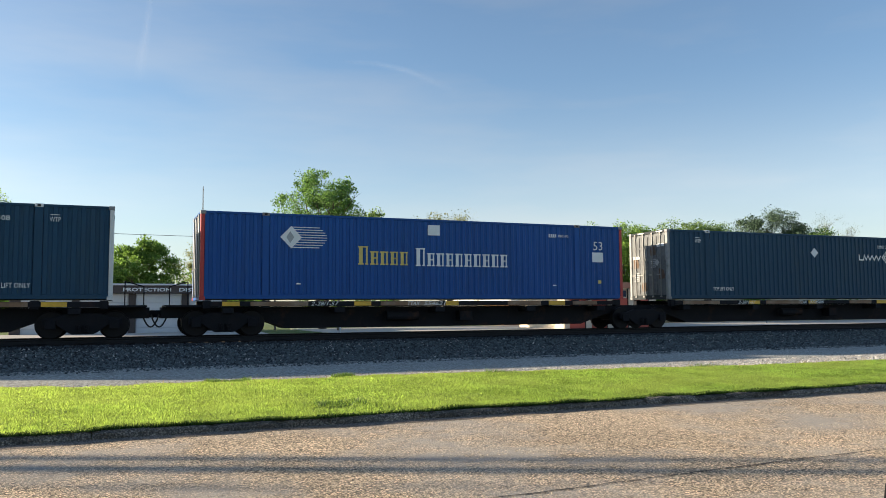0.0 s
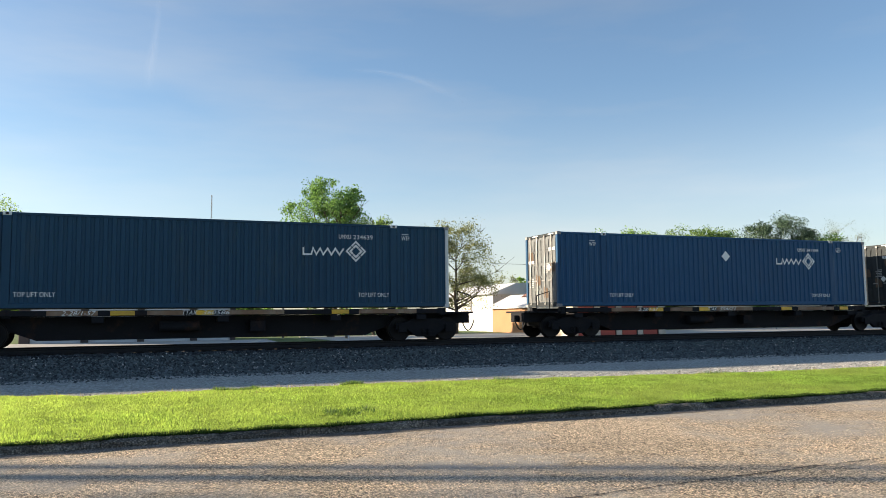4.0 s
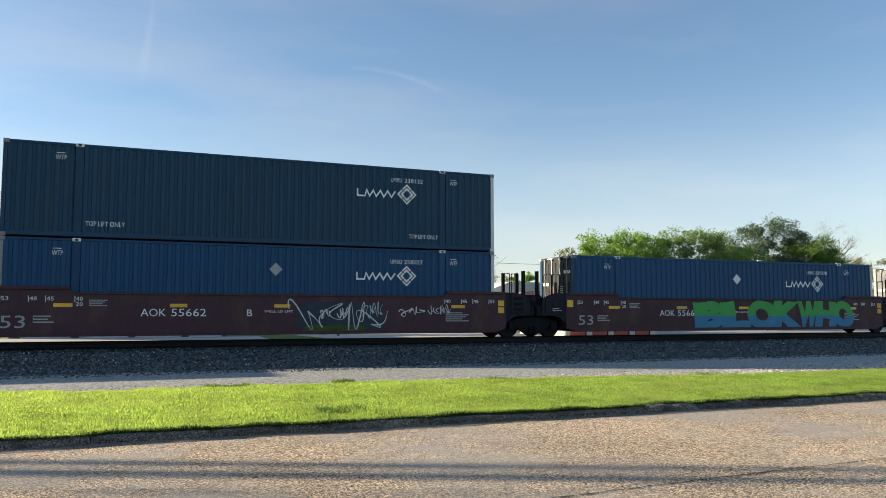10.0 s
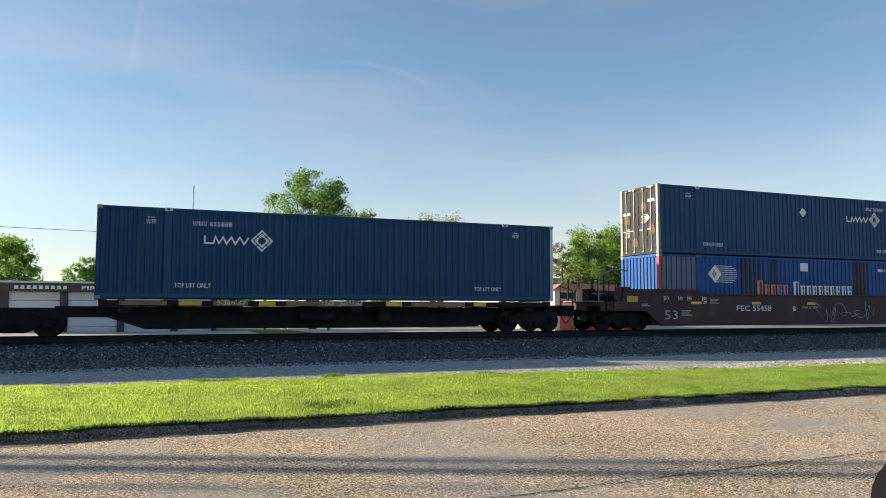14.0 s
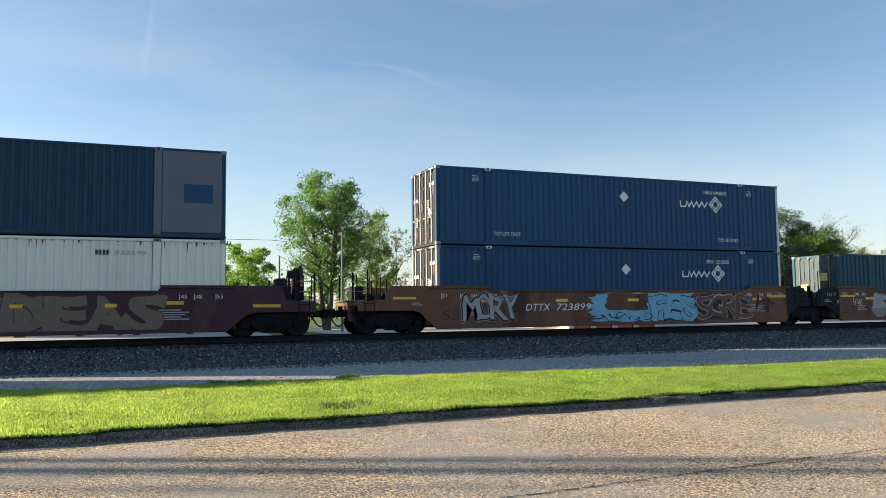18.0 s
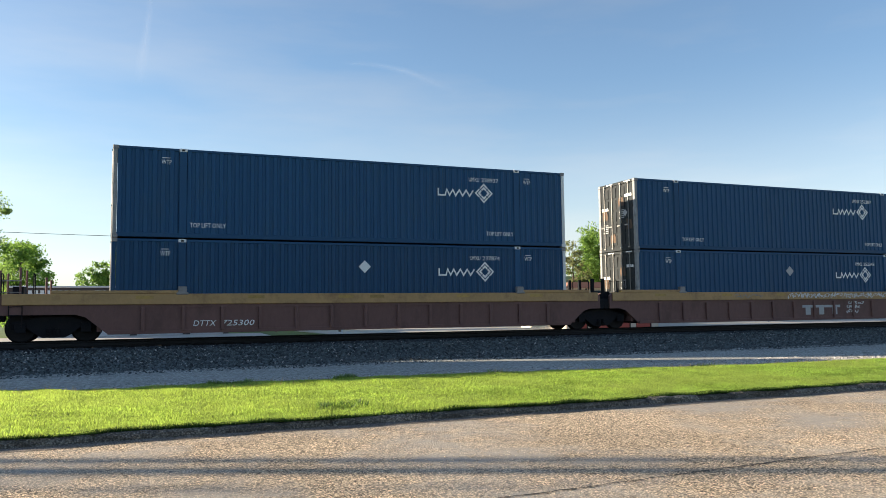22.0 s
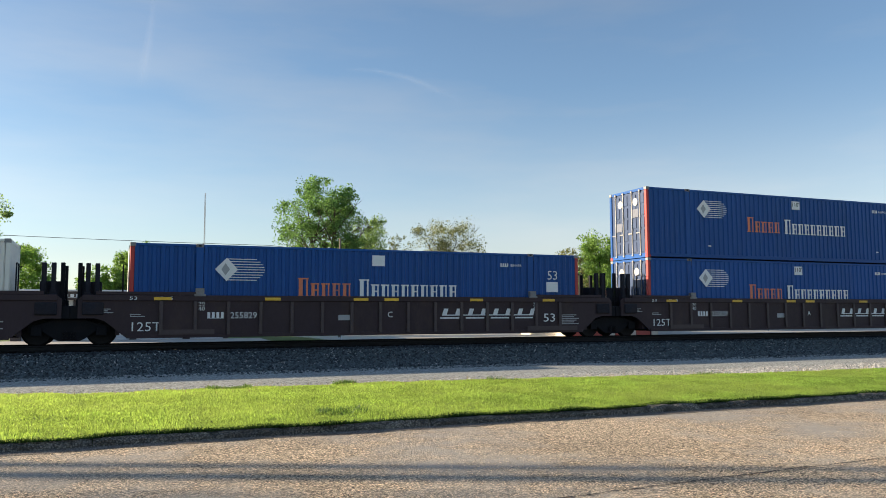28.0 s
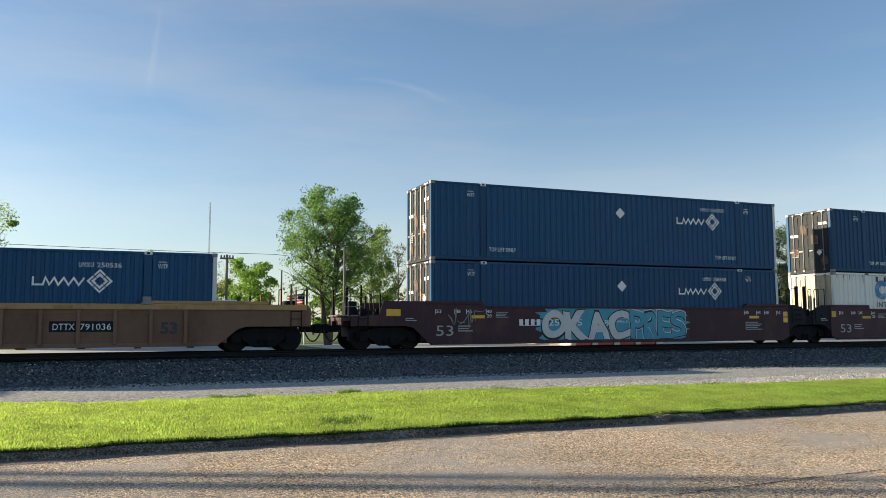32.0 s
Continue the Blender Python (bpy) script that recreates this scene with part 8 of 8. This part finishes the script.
    for k in range(5):
        outlined(c, 11.85 + 0.32 * k, 0.72 - 0.03 * k, 0.42, 0.62, ([(0.0, 1.0), (0.35, 0.05), (0.55, 0.85), (0.75, 0.1), (1.1, 0.9)] if k % 2 else [(0.1, 0.0), (0.35, 1.0), (0.5, 0.45), (0.95, 0.95), (0.45, 0.42), (1.15, -0.1)],), "g_white", 0.022, y=-0.149 - 0.003 * k, seed=17 + k)
    c = g(419.81)
    blob(c, 9.6, 0.28, 2.1, 1.12, "g_dun", 55, bumps=7)
    graffiti(c, "DEAS", 9.8, 0.26, 1.15, 4.45, (("maroon", 0.12), ("g_dun", 0.09)), 5, bend=0.9)
    for x in (10.05, 12.6):
        shared("reflector_plate", ("rplate", "dun"), lambda bm: (box(bm, 0, 0.34, -0.012, 0, 1.02, 1.13), bevel(bm, 0.003)), M["yellow"], c, "yellow reflector plate", at=(x, -0.148, 0))
    c = g(443.33)
    graffiti(c, "MORY", 0.95, 0.42, 0.95, 2.1, (("g_grey", 0.10), ("g_black", 0.07), ("g_silver", 0.02)), 6, overlap=1.3)
    blob(c, 6.25, 0.28, 5.15, 1.16, "g_blue", 61, bumps=14)
    blob(c, 7.0, 0.72, 2.05, 0.7, "orange_brown", 62, y=-0.1395, bumps=4)
    scribble(c, 6.5, 0.32, 2.6, 0.36, "g_black", 73, 6, thick=0.018)
    lettering("graffiti", "A", 0.3, M["g_black"], c, (8.72, -0.145, 0.85), 0.24)
    graffiti(c, "FES", 9.1, 0.3, 1.0, 2.2, (("g_black", 0.08), ("g_blue", 0.05)), 7, overlap=1.2)
    blob(c, 11.4, 0.3, 2.75, 1.12, "g_black", 63, bumps=12)
    graffiti(c, "SGRE", 11.4, 0.34, 1.0, 2.7, (("g_silver", 0.05), ("orange_brown", 0.02)), 8, overlap=1.3)
    scribble(c, 14.6, 0.55, 0.85, 0.8, "g_black", 22, 3, thick=0.045)
    c = g(462.85)
    scribble(c, 0.7, 0.8, 0.5, 0.35, "g_white", 30, 4, thick=0.012)
    graffiti(c, "EARL", 2.0, 0.27, 1.1, 5.6, (("brown", 0.12), ("g_silver", 0.08)), 9, 0.42, "g_grey", overlap=1.22, bend=1.3)
    scribble(c, 7.9, 0.4, 0.9, 0.8, "g_white", 31, 5)
    blob(c, 9.05, 0.30, 6.8, 0.98, "g_sea", 64, bumps=16)
    graffiti(c, "SEKTOR", 9.3, 0.27, 1.06, 6.3, (("g_black", 0.19), ("g_white", 0.125), ("g_slate", 0.095), ("g_silver", 0.04)), 10, overlap=1.06, bend=1.6)
    c = g(482.16)
    lettering("graffiti", "VIA", 0.3, M["g_white"], c, (0.8, -0.14, 0.86), 0.55)
    blob(c, 1.8, 0.24, 13.9, 1.2, "g_dun", 65, bumps=22)
    blob(c, 7.3, 0.24, 2.0, 1.1, "g_lilac", 66, y=-0.1385)
    graffiti(c, "AKNER", 1.75, 0.36, 1.0, 5.5, (("g_black", 0.15), ("g_dun", 0.10), ("g_tarnish", 0.035)), 11, overlap=1.2, bend=1.3)
    scribble(c, 7.3, 0.4, 1.1, 0.85, "orange_brown", 37, 6)
    graffiti(c, "SDPCYO", 8.5, 0.24, 1.22, 6.6, (("g_black", 0.16), ("g_silver", 0.09)), 12, overlap=1.04, bend=0.5)
    c = g(505.63)
    graffiti(c, "ASITION", 6.1, 0.26, 1.05, 10.0, (("g_lilac", 0.15), ("g_silver", 0.10), ("orange_brown", 0.045)), 13, overlap=1.12, bend=0.8)
    for k in range(7):
        scribble(c, 6.3 + 1.42 * k, 0.42, 0.9, 0.7, "g_silver", 138 + k, 3, y=-0.152, thick=0.03)
    c = g(548.59)
    for k in range(6):
        scribble(c, 7.75 + k * 1.1, 1.16, 1.1, 0.25, "g_white", 41 + k, 9, y=-0.20, thick=0.017)
    for k in range(3):
        scribble(c, 11.25 + 0.06 * k, 0.48 + k * 0.2, 0.75 + 0.2 * (k == 2), 0.18, "g_white", 50 + k, 7, thick=0.017)
    scribble(c, 4.8, 1.18, 1.5, 0.18, "g_grey", 54, 9, y=-0.20, thick=0.012)
    c = g(568.04)
    graffiti(c, "GEG", 9.4, 0.22, 0.62, 1.35, (("g_black", 0.06), ("g_white", 0.03)), 14)
    c = g(779.28)
    scribble(c, 0.6, 0.7, 1.25, 0.75, "g_grey", 71, 5, thick=0.014)
    blob(c, 4.15, 0.22, 7.0, 1.30, "g_cyan", 72, bumps=15)
    graffiti(c, "OKAC", 4.4, 0.28, 1.1, 3.9, (("g_black", 0.12), ("g_white", 0.08)), 15, overlap=1.08, bend=0.5)
    graffiti(c, "PRES", 8.35, 0.28, 1.12, 2.6, (("g_white", 0.09), ("g_black", 0.06), ("g_cyan", 0.03)), 16, overlap=1.12, bend=0.5)


build_train()


def motions():
    for thing, x, y, z in TRAIN:
        walk(thing, [(t, pose(x - s, y, z)) for t, s in TRAVEL])


motions()
